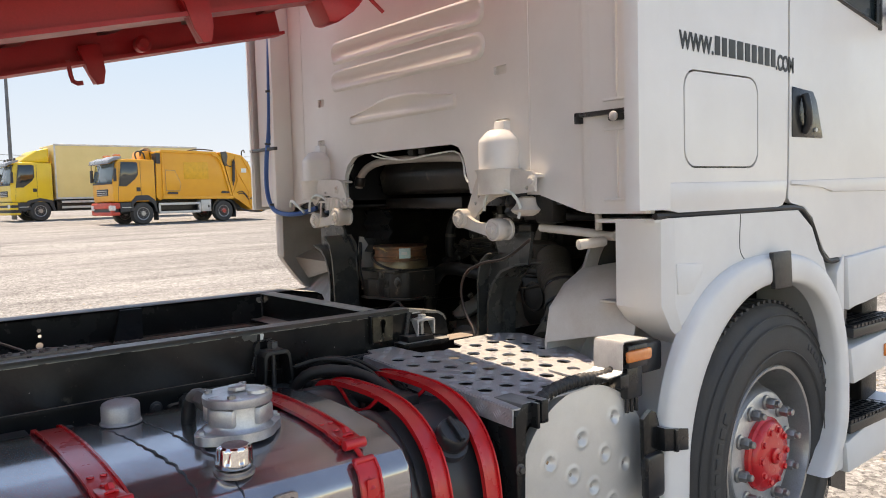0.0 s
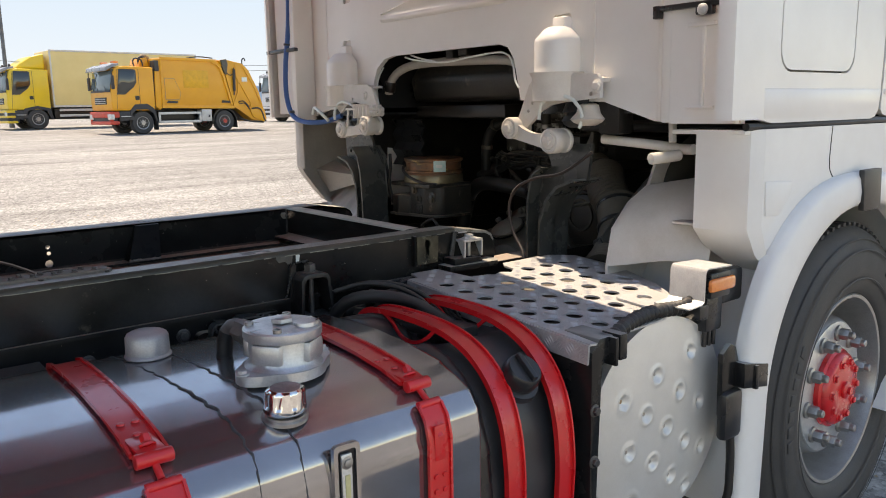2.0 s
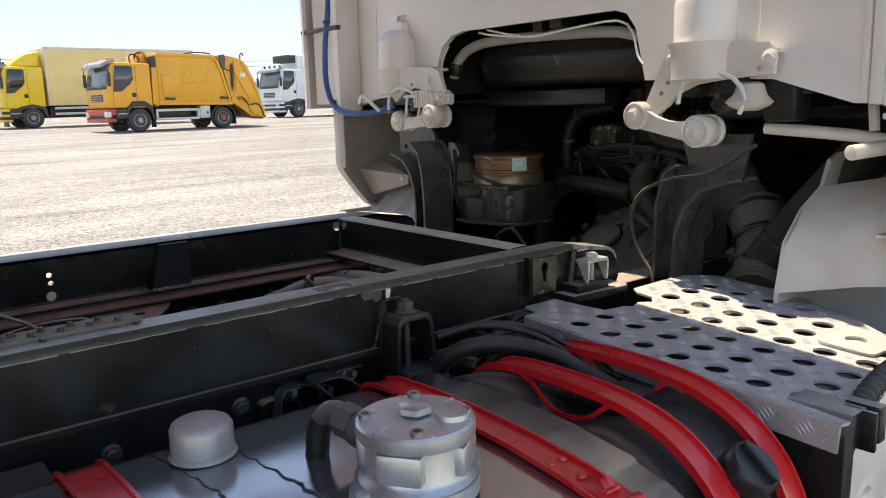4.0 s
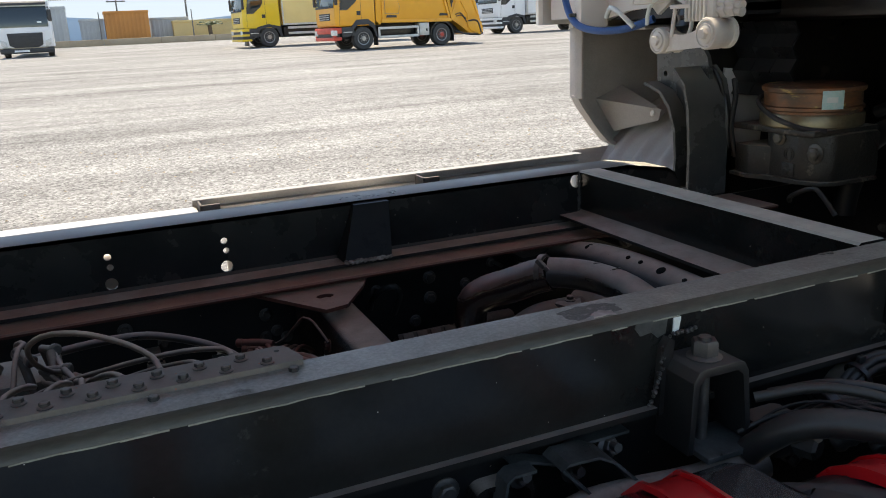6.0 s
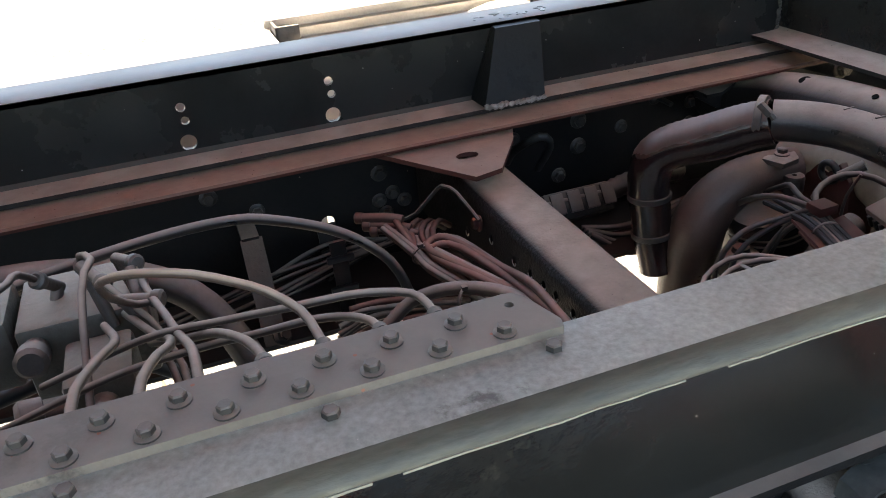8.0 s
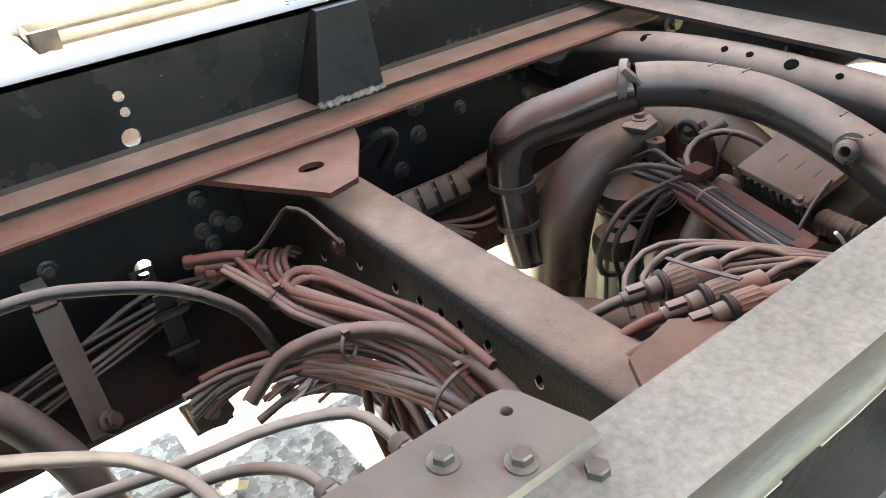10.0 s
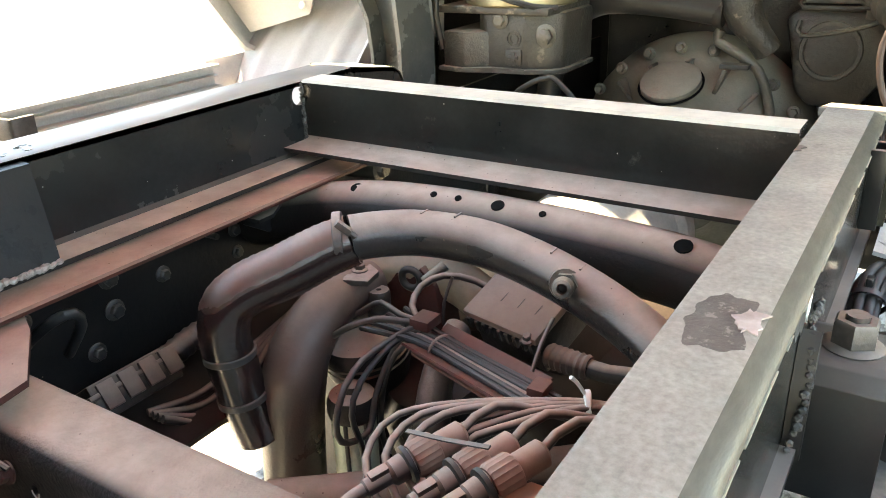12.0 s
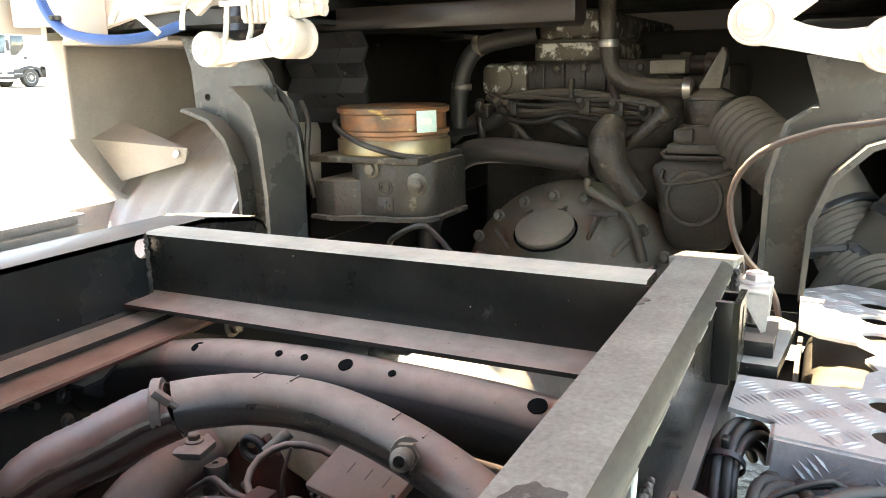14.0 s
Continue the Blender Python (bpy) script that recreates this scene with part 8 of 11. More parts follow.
pprof = [(-0.54, 0.42), (-0.54, 0.82), (-0.56, 0.855), (-0.60, 0.868), (-0.84, 0.866), (-0.90, 0.895), (-0.965, 0.888), (-1.02, 0.860), (-1.07, 0.808), (-1.100, 0.73), (-1.115, 0.60), (-1.105, 0.44), (-1.06, 0.38), (-0.56, 0.38)]
bm = B()
prism(bm, pprof, "x", -0.435, -0.125, 0.03, seg=3)
part("shell", bm, grey_plastic, pt, sharp=55)
bm = B()
bulge = [(-0.845, 0.70), (-0.855, 0.87), (-0.885, 0.905), (-0.925, 0.910), (-0.98, 0.898), (-1.03, 0.870), (-1.08, 0.815), (-1.112, 0.73), (-1.125, 0.60), (-1.11, 0.44), (-0.85, 0.42)]
prism(bm, bulge, "x", -0.432, -0.372, 0.022, seg=3)
part("moulded_shoulder", bm, black_plastic, pt, sharp=55)
bm = B()
prism(bm, [(-0.555, 0.70), (-0.562, 0.87), (-0.59, 0.905), (-0.64, 0.917), (-0.72, 0.917), (-0.765, 0.895), (-0.785, 0.84), (-0.79, 0.70)], "x", -0.434, -0.31, 0.028, seg=3)
part("moulded_shoulder", bm, black_plastic, pt, sharp=55)
bm = B()
cp, ax = Vector((-0.272, -1.072, 0.838)), Vector((0.0, -0.62, 0.78))
lathe(bm, [(0.052, -0.01), (0.05, 0.004), (0.04, 0.006), (0.038, 0.016)], cp, ax, 28)
part("neck", bm, grey_plastic, pt)
bm = B()
lathe(bm, [(0.041, 0.012), (0.042, 0.016), (0.040, 0.04), (0.036, 0.045), (0.0, 0.046)], cp, ax, 32)
m = Matrix.Translation(cp + ax * 0.046) @ ax.to_track_quat("Z", "X").to_matrix().to_4x4()
box(bm, (-0.034, -0.007, -0.004), (0.034, 0.007, 0.012), 0.004, m=m)
part("cap", bm, black_plastic, pt, "black screw cap with a grip bar")
for xc in (-0.335, -0.185):
    t = thing("tank_strap", "glossy red steel strap round the black tank", "strap", (xc, -0.85, 0.6), "tank straps")
    path = [(-0.560, 0.83), (-0.580, 0.885), (-0.615, 0.917), (-0.68, 0.931), (-0.80, 0.935), (-0.90, 0.930), (-0.975, 0.914), (-1.035, 0.884), (-1.085, 0.835), (-1.118, 0.765), (-1.133, 0.66), (-1.130, 0.56), (-1.118, 0.43), (-1.06, 0.37)]
    line = smooth_path([(xc, y, z) for y, z in path], 0.02)
    bm = B()
    flat_bar(bm, line, 0.045, 0.005, (1, 0, 0))
    part("band", bm, red, t)
    for s in (-1, 1):
        bm = B()
        flat_bar(bm, [(p.x + s * 0.023, p.y - 0.002, p.z + 0.001) for p in line], 0.004, 0.014, (1, 0, 0))
        part("rolled_edge", bm, red, t)
    bm = B()
    flat_bar(bm, smooth_path([(xc - 0.021, -0.70, 0.930), (xc - 0.024, -0.735, 0.918), (xc - 0.028, -0.775, 0.893), (xc - 0.030, -0.82, 0.886), (xc - 0.028, -0.865, 0.898), (xc - 0.022, -0.90, 0.926)], 0.012), 0.005, 0.008, (1, 0, 0))
    part("lower_loop", bm, red, t)
# connectors and pipe between the straps
bm = B()
box(bm, (-0.285, -0.885, 0.868), (-0.215, -0.815, 0.912), 0.005)
box(bm, (-0.30, -0.82, 0.868), (-0.27, -0.755, 0.895), 0.003)
solid("level_sensor", bm, black_plastic, "black plastic sensor head on the tank", "sensor", (-0.25, -0.8, 0.88))
bm = B()
for dy in (0.0, 0.018):
    tube(bm, [(-0.25, -0.80 + dy, 0.90), (-0.255, -0.775 + dy, 0.905), (-0.262, -0.74 + dy, 0.90), (-0.28, -0.69 + dy, 0.89)], 0.007, 8)
lathe(bm, [(0.012, 0), (0.012, 0.03)], (-0.257, -0.76, 0.903), (-0.1, 0.4, 0), 10)
solid("sensor_leads", bm, black_hose, "short black leads on the tank sensor", "leads", (-0.25, -0.75, 0.89))

bm = B()
tube(bm, [(-0.375, -0.49, 0.88), (-0.355, -0.525, 0.922), (-0.320, -0.560, 0.938), (-0.275, -0.61, 0.938), (-0.245, -0.67, 0.928), (-0.225, -0.76, 0.900), (-0.225, -0.83, 0.885)], 0.0175, 16)
solid("filler_hose", bm, black_hose, "thick black hose arching between the red straps", "hose", (-0.35, -0.55, 0.94))
for dx in (0.0, 0.022):
    bm = B()
    tube(bm, [(-0.36 + dx, -0.48, 0.945), (-0.30 + dx, -0.53, 0.965), (-0.245 + dx, -0.60, 0.958), (-0.225 + dx, -0.68, 0.935), (-0.235 + dx, -0.74, 0.91)], 0.0065, 10)
    solid("sensor_cable", bm, black_hose, "black cable running to the tank sensor", "cable", (-0.30, -0.53, 0.96))

# ---- silencer with its round end plate ----
SHIFT = Vector((-0.002, 0, 0.014))
sil = thing("silencer", "silencer box with a round dull aluminium end plate", "silencer", (0.17, -0.8, 0.36))
bm = B()
box(bm, (-0.10, -1.10, 0.40), (0.44, -0.50, 0.89), 0.05, seg=3)
part("box_body", bm, iron_dark, sil)
DX, DZ, DR = 0.172, 0.632, 0.262
dots = [(0.28, 0.79), (0.14, 0.76), (0.23, 0.70), (0.02, 0.72), (0.32, 0.65), (0.10, 0.67), (0.18, 0.62), (0.26, 0.56), (0.04, 0.59), (0.34, 0.52), (0.13, 0.54), (0.21, 0.48), (0.06, 0.46), (0.28, 0.43)]


def crown(x, z):
    """How far the pressed end plate stands out at a place on it."""
    rr = math.hypot(x - DX, z - DZ) / DR
    h = 0.015 * (1 - rr ** 2)
    for a, b in dots:
        d = math.hypot(x - a, z - b)
        if d < 0.04:
            h += 0.0035 * math.exp(-((d - 0.021) / 0.006) ** 2) - 0.010 * math.exp(-(d / 0.013) ** 2)
    return -1.128 - h


bm = B()
n, rings = 150, 66
rows = []
for i in range(rings):
    r = DR * (i + 1) / rings
    rows.append([bm.verts.new((DX + r * math.cos(6.28319 * k / n), crown(DX + r * math.cos(6.28319 * k / n), DZ + r * math.sin(6.28319 * k / n)), DZ + r * math.sin(6.28319 * k / n))) for k in range(n)])
rows.append([bm.verts.new((v.co.x, -1.08, v.co.z)) for v in rows[-1]])
mid = bm.verts.new((DX, crown(DX, DZ), DZ))
for k in range(n):
    bm.faces.new((mid, rows[0][k], rows[0][(k + 1) % n]))
    for a, b in zip(rows, rows[1:]):
        bm.faces.new((a[k], b[k], b[(k + 1) % n], a[(k + 1) % n]))
disc = part("end_plate", bm, alu_disc, sil)
for i, (x, z) in enumerate(dots):
    bm = B()
    lathe(bm, [(0.0075, 0.002), (0.006, -0.0015), (0.0, -0.002)], (x, crown(x, z), z), (0, 1, 0), 14, caps=False)
    part("rivet", bm, rust if i == 3 else steel, disc)
bm = B()
prism(bm, [(-0.115, 0.42), (-0.115, 0.87), (-0.09, 0.90), (-0.03, 0.90), (-0.03, 0.87), (-0.085, 0.84), (-0.095, 0.42)], "y", -1.155, -1.05, 0.003)
box(bm, (-0.045, -1.175, 0.845), (-0.02, -1.12, 0.905), 0.004)
box(bm, (-0.06, -1.175, 0.835), (-0.05, -1.12, 0.90), 0.003)
part("bracket", bm, black_steel, sil)
for z in (0.62, 0.46, 0.74):
    bm = B()
    hexbolt(bm, (-0.105, -1.155, z), (0, -1, 0), 0.010, 0.012)
    part("bolt", bm, dark_bolt, sil)
bm = B()
tube(bm, [(-0.03, -1.13, 0.88), (0.05, -1.125, 0.905), (0.15, -1.12, 0.912), (0.24, -1.13, 0.910), (0.29, -1.14, 0.93)], 0.017, 12, 0.008, ripple=0.1)
part("conduit", bm, black_hose, sil)

# ---- chequer plate deck ----
SHIFT = Vector((0, 0, 0))
deck = thing("chequer_deck", "aluminium chequer plate deck with rows of round holes", "deck plate", (0.15, -0.8, 0.93))
rows_x = [-0.066 + 0.078 * k for k in range(7)]
hl = []
outline = [(-0.118, -0.486), (-0.085, -0.486), (-0.075, -0.44), (0.02, -0.44), (0.03, -0.50), (0.045, -0.565), (0.10, -0.572), (0.118, -0.585), (0.150, -0.572), (0.180, -0.590), (0.21, -0.565), (0.215, -0.52), (0.235, -0.495), (0.43, -0.49), (0.50, -0.55), (0.50, -0.72), (0.42, -0.93), (0.33, -1.06), (0.25, -1.125), (0.02, -1.14), (0.0, -1.155), (-0.015, -1.138), (-0.10, -1.155), (-0.118, -1.15)]
for i, x in enumerate(rows_x):
    for k in range(8):
        y = -0.592 - 0.079 * k
        c = circle(x, y, 0.0215, 16)
        if all(inside(p, outline) for p in circle(x, y, 0.034, 8)):
            hl.append((x, y))
tilt = at(0, -0.48, 0.942) @ Matrix.Rotation(radians(3.3), 4, "X") @ at(0, 0.48, 0)
bm = B()
plate(bm, outline, [circle(x, y, 0.0215, 18) for x, y in hl], 0.005, tilt)
part("plate_body", bm, alu_deck, deck)
bm = B()
prism(bm, [(-1.15, -0.045), (-1.15, 0.0), (-0.487, 0.0), (-0.487, -0.045)], "x", -0.123, -0.117, m=tilt)
box(bm, (-0.118, -0.488, -0.03), (-0.086, -0.483, 0.0), m=tilt)
part("folded_edge", bm, alu_deck, deck)
# Black webs added to block sunlit ground below the deck.
for y0, y1 in ((-0.500, -0.492), (-1.10, -1.09)):
    bm = B()
    box(bm, (-0.10, y0, 0.56), (0.40, y1, 0.878), 0.002)
    part("support_web", bm, frame_black, deck, "black support web")
bm = B()
i = 0
x = -0.11
while x < 0.49:
    y = -1.14
    j = 0
    while y < -0.45:
        flip = (i + j) % 2
        for k in range(5):
            off = (k - 2) * 0.0068
            ang = radians(45)
            d = Vector((math.cos(ang), math.sin(ang))) if not flip else Vector((-math.sin(ang), math.cos(ang)))
            nrm = Vector((-d.y, d.x))
            c0 = Vector((x, y)) + nrm * off
            L_ = 0.0135
            ends = [c0 - d * L_, c0 + d * L_]
            if all(inside((p.x, p.y), outline) for p in ends) and not any((p - Vector(h)).length < 0.0235 for p in ends + [c0] for h in hl):
                w = nrm * 0.0016
                q = [ends[0], c0 + w, ends[1], c0 - w]
                vs = [bm.verts.new(tilt @ Vector((p.x, p.y, 0.0024))) for p in q]
                tp = bm.verts.new(tilt @ Vector((c0.x, c0.y, 0.0042)))
                for k2 in range(4):
                    bm.faces.new((vs[k2], vs[(k2 + 1) % 4], tp))
        y += 0.034
        j += 1
    x += 0.034
    i += 1
j = 0
y = -1.13
while y < -0.50:
    for k in range(4):
        off = (k - 1.5) * 0.0075
        d = Vector((0.7071, 0.7071 if j % 2 else -0.7071))
        nrm = Vector((-d.y, d.x))
        c0 = Vector((y, -0.021)) + nrm * off
        vs = [bm.verts.new(tilt @ Vector((-0.1232, p.x, p.y))) for p in (c0 - d * 0.0125, c0 + nrm * 0.0024, c0 + d * 0.0125, c0 - nrm * 0.0024)]
        tp = bm.verts.new(tilt @ Vector((-0.1256, c0.x, c0.y)))
        for k2 in range(4):
            bm.faces.new((vs[k2], vs[(k2 + 1) % 4], tp))
    y += 0.032
    j += 1
tread = part("tread_bars", bm, alu_deck, deck, recalc=False)
tagged(tread, kind="stuff")
bm = B()
plate(bm, rounded(0.20, -1.06, 0.34, -0.95, 0.02, 3), [circle(0.265, -1.0, 0.02, 14)], 0.005, tilt @ at(0, 0, 0.007) )
part("loose_cover", bm, alu_deck, deck)

# ---- marker lamp on its bracket ----
SHIFT = Vector((-0.045, 0.012, 0.006))
lamp = thing("marker_lamp", "amber marker lamp on a bent galvanised bracket", "lamp", (0.35, -1.15, 0.9))
bm = B()
flat_bar(bm, [(0.245, -1.14, 0.925), (0.30, -1.14, 0.928), (0.308, -1.14, 0.935), (0.31, -1.14, 1.005), (0.316, -1.14, 1.013), (0.325, -1.14, 1.014), (0.42, -1.14, 1.01)], 0.10, 0.003, (0, 1, 0))
part("bracket", bm, galv, lamp)
bm = B()
box(bm, (0.335, -1.19, 0.935), (0.42, -1.135, 1.0), 0.006)
part("lamp_body", bm, black_plastic, lamp)
bm = B()
box(bm, (0.318, -1.203, 0.955), (0.425, -1.189, 0.988), 0.008)
part("lens", bm, amber, lamp)
bm = B()
box(bm, (0.43, -1.16, 0.90), (0.53, -1.06, 0.99), 0.012)
solid("junction_box", bm, black_plastic, "small black plastic box behind the marker lamp", "junction box", (0.48, -1.1, 0.9))
bm = B()
box(bm, (0.36, -1.165, 0.84), (0.43, -1.10, 0.935), 0.008)
for x in (0.375, 0.395, 0.415):
    cyl(bm, (x, -1.15, 0.80), (x, -1.15, 0.85), 0.006, 10)
box(bm, (0.33, -1.165, 0.875), (0.37, -1.11, 0.915), 0.005)
solid("valve_block", bm, black_plastic, "black valve block hanging under the lamp bracket", "valve", (0.39, -1.13, 0.82))
SHIFT = Vector((-0.06, 0.015, 0.03))
brk = thing("guard_bracket", "black steel bracket between silencer and wheel arch", "bracket", (0.5, -1.15, 0.6))
bm = B()
prism(bm, [(0.395, 0.765), (0.43, 0.787), (0.455, 0.775), (0.475, 0.72), (0.475, 0.60), (0.40, 0.60)], "y", -1.205, -1.19, 0.003)
prism(bm, [(0.455, 0.735), (0.57, 0.712), (0.57, 0.648), (0.455, 0.668)], "y", -1.232, -1.19, 0.004)
prism(bm, [(0.50, 0.722), (0.515, 0.719), (0.515, 0.655), (0.50, 0.658)], "y", -1.238, -1.19, 0.002)
part("bracket_body", bm, black_steel, brk)
bm = B()
box(bm, (0.395, -1.222, 0.535), (0.475, -1.19, 0.665), 0.014)
part("hinge_block", bm, black_plastic, brk)
bm = B()
tube(bm, [(0.445, -1.205, 0.545), (0.448, -1.207, 0.45), (0.44, -1.205, 0.36), (0.41, -1.17, 0.29), (0.30, -1.0, 0.27)], 0.011, 10)
part("drop_tube", bm, black_hose, brk)

# ---- engine seen under the cab ----
SHIFT = Vector((0, 0, 0))
eng = thing("engine", "grimy diesel engine under the cab with dusty pipes", "engine", (1.3, 0, 0.5))
bm = B()
box(bm, (1.02, -0.30, 0.45), (2.0, 0.30, 1.16), 0.03)
box(bm, (0.98, -0.24, 1.10), (1.98, 0.27, 1.24), 0.02)
part("block", bm, iron_dark, eng)
for k in range(6):
    x = 1.02 + 0.165 * k
    bm = B()
    box(bm, (x, -0.010, 1.300), (x + 0.15, 0.162, 1.352), 0.010)
    box(bm, (x + 0.004, -0.004, 1.352), (x + 0.146, 0.156, 1.425), 0.02, seg=3)
    part("rocker_cover", bm, flaked, eng)
    for yy in (0.004, 0.148):
        for xx in (0.02, 0.13):
            bm = B()
            hexbolt(bm, (x + xx, yy, 1.352), (0, 0, 1), 0.008, 0.014)
            part("cover_bolt", bm, iron, eng)
    bm = B()
    box(bm, (x - 0.002, -0.014, 1.345), (x + 0.152, 0.166, 1.354), 0.002)
    part("cover_flange", bm, iron, eng)
bm = B()
box(bm, (0.985, -0.145, 1.222), (1.98, 0.225, 1.304), 0.012)
for k in range(7):
    box(bm, (0.978, -0.13 + 0.05 * k, 1.226), (0.99, -0.122 + 0.05 * k, 1.296), 0.002)
part("cylinder_head", bm, iron_dark, eng)
for k in range(5):
    bm = B()
    hexbolt(bm, (0.984, -0.11 + 0.066 * k, 1.285), (-1, 0, 0), 0.009, 0.012)
    part("head_bolt", bm, iron, eng)
bm = B()
cyl(bm, (0.965, -0.16, 1.29), (0.965, -0.30, 1.285), 0.022, 16, 0.003)
cyl(bm, (0.96, -0.20, 1.29), (0.96, -0.225, 1.289), 0.027, 16, 0.003)
cyl(bm, (0.96, -0.255, 1.287), (0.96, -0.28, 1.286), 0.027, 16, 0.003)
part("outlet_pipe", bm, iron_dark, eng)
bm = B()
box(bm, (0.97, 0.16, 1.222), (1.06, 0.285, 1.30), 0.02)
cyl(bm, (0.965, 0.235, 1.26), (1.05, 0.235, 1.26), 0.036, 20, 0.004)
part("thermostat_housing", bm, flaked, eng)
bm = B()
box(bm, (0.98, -0.31, 1.20), (1.7, -0.02, 1.29), 0.02)
for k in range(5):
    cyl(bm, (0.97, -0.06 - 0.05 * k, 1.25), (1.0, -0.06 - 0.05 * k, 1.25), 0.018, 12, 0.002)
part("manifold", bm, iron, eng)
# hose loops at the top
bm = B()
tube(bm, [(0.92, 0.12, 1.365), (0.90, 0.20, 1.352), (0.885, 0.255, 1.335), (0.875, 0.285, 1.29), (0.875, 0.30, 1.22), (0.88, 0.305, 1.15)], 0.021, 14)
part("coolant_hose", bm, black_hose, eng)
bm = B()
for p, d in (((0.885, 0.245, 1.342), (0, 0.9, -0.25)), ((0.875, 0.292, 1.255), (0, 0.1, -1))):
    lathe(bm, [(0.0235, 0), (0.025, 0.003), (0.025, 0.012), (0.0235, 0.015)], p, d, 20)
part("hose_clamp", bm, iron_light, eng)
bm = B()
tube(bm, [(0.88, -0.055, 1.44), (0.87, -0.058, 1.39), (0.87, -0.062, 1.33), (0.87, -0.072, 1.28), (0.87, -0.10, 1.255), (0.87, -0.16, 1.243), (0.87, -0.245, 1.241)], 0.019, 14)
part("breather_pipe", bm, iron, eng)
bm = B()
for p, d in (((0.87, -0.061, 1.345), (0, 0, -1)), ((0.87, -0.225, 1.241), (0, -1, 0))):
    lathe(bm, [(0.0215, 0), (0.023, 0.003), (0.023, 0.013), (0.0215, 0.016)], p, d, 20)
part("hose_clamp", bm, steel, eng)
# fuel rail and its thin lines
bm = B()
tube(bm, [(0.90, 0.330, 1.115), (0.90, 0.300, 1.145), (0.90, 0.255, 1.180), (0.90, 0.167, 1.221), (0.90, 0.035, 1.229), (0.90, -0.104, 1.213), (0.90, -0.165, 1.200), (0.91, -0.20, 1.17)], 0.0115, 12)
part("fuel_rail", bm, iron, eng)
bm = B()
tube(bm, [(0.90, 0.372, 1.120), (0.90, 0.330, 1.138), (0.90, 0.276, 1.148), (0.90, 0.215, 1.166), (0.905, 0.182, 1.195), (0.93, 0.160, 1.215)], 0.017, 14)
part("return_hose", bm, black_hose, eng)
rng = random.Random(31)
for k, (dz, r) in enumerate(((0.0, 0.0065), (0.014, 0.0045), (-0.012, 0.0045), (0.026, 0.004), (-0.024, 0.006))):
    bm = B()
    tube(bm, [(0.885, 0.232 - 0.006 * k, 1.222 + dz * 0.4), (0.883, 0.178, 1.196 + dz), (0.88, 0.10, 1.193 + dz + rng.uniform(-0.006, 0.006)), (0.882, 0.031, 1.197 + dz * 0.7), (0.885, -0.080, 1.188 + dz), (0.89, -0.150, 1.180 + dz * 0.6), (0.90, -0.186 - 0.006 * k, 1.172)], r, 8)
    part("fuel_line", bm, (iron, black_hose, iron_dark)[k % 3], eng)
for k, (y0, z0, y1, z1, r) in enumerate(((0.099, 1.195, -0.012, 1.116, 0.012), (0.20, 1.20, 0.12, 1.105, 0.008), (0.155, 1.21, 0.165, 1.10, 0.006), (-0.02, 1.20, -0.055, 1.15, 0.007), (0.03, 1.26, 0.02, 1.19, 0.007), (-0.06, 1.26, -0.09, 1.19, 0.008), (0.26, 1.215, 0.245, 1.10, 0.010))):
    bm = B()
    tube(bm, [(0.91, y0, z0), (0.895, y0 + (y1 - y0) * 0.3, z0 + (z1 - z0) * 0.35), (0.89, y0 + (y1 - y0) * 0.7, z0 + (z1 - z0) * 0.65), (0.91, y1, z1)], r, 10)
    part("fuel_line", bm, (black_hose, iron, iron_dark)[k % 3], eng)
for y, z in ((0.235, 1.19), (0.19, 1.20), (0.165, 1.195), (-0.01, 1.20), (-0.085, 1.195), (-0.15, 1.185)):
    bm = B()
    box(bm, (0.870, y - 0.013, z - 0.016), (0.905, y + 0.013, z + 0.016), 0.004)
    part("line_clip", bm, iron_dark, eng)
    bm = B()
    lathe(bm, [(0.010, 0), (0.010, 0.022), (0.007, 0.026)], (0.875, y + 0.006, z + 0.004), (-1, 0, 0.5), 10)
    part("line_union", bm, iron, eng)
# cross pipe and elbow
bm = B()
tube(bm, [(0.775, 0.345, 0.86), (0.775, 0.338, 0.92), (0.775, 0.318, 0.985), (0.775, 0.298, 1.045), (0.775, 0.246, 1.092), (0.775, 0.179, 1.108), (0.785, 0.064, 1.102), (0.80, -0.045, 1.086)], 0.029, 20)
part("cross_pipe", bm, black_hose, eng, "glossy black cross pipe")
bm = B()
for p, d in (((0.80, -0.03, 1.084), (0, -1, 0)), ((0.775, 0.322, 0.975), (0, -0.3, 1)), ((0.775, 0.306, 1.020), (0, -0.4, 1))):
    lathe(bm, [(0.028, 0), (0.031, 0.004), (0.031, 0.016), (0.028, 0.02)], p, d, 20)
part("hose_clamp", bm, brown_steel, eng)
bm = B()
tube(bm, [(0.83, -0.09, 1.17), (0.81, -0.083, 1.145), (0.80, -0.083, 1.115), (0.80, -0.095, 1.075), (0.80, -0.125, 1.04), (0.81, -0.145, 1.01)], 0.034, 18, radii=lambda f: 0.85 + 0.35 * math.sin(math.pi * min(1, f * 1.25)))
part("elbow_pipe", bm, iron, eng)
bm = B()
tube(bm, [(0.81, -0.045, 1.05), (0.81, -0.040, 1.025), (0.81, -0.088, 1.000), (0.81, -0.130, 0.968), (0.815, -0.152, 0.92), (0.82, -0.165, 0.87)], 0.011, 10)
part("oil_pipe", bm, iron_light, eng)
bm = B()
tube(bm, [(0.84, -0.115, 1.12), (0.82, -0.16, 1.155), (0.82, -0.19, 1.185)], 0.014, 12)
lathe(bm, [(0.02, 0), (0.021, 0.02), (0.015, 0.024)], (0.82, -0.19, 1.18), (0, -0.6, 0.7), 12)
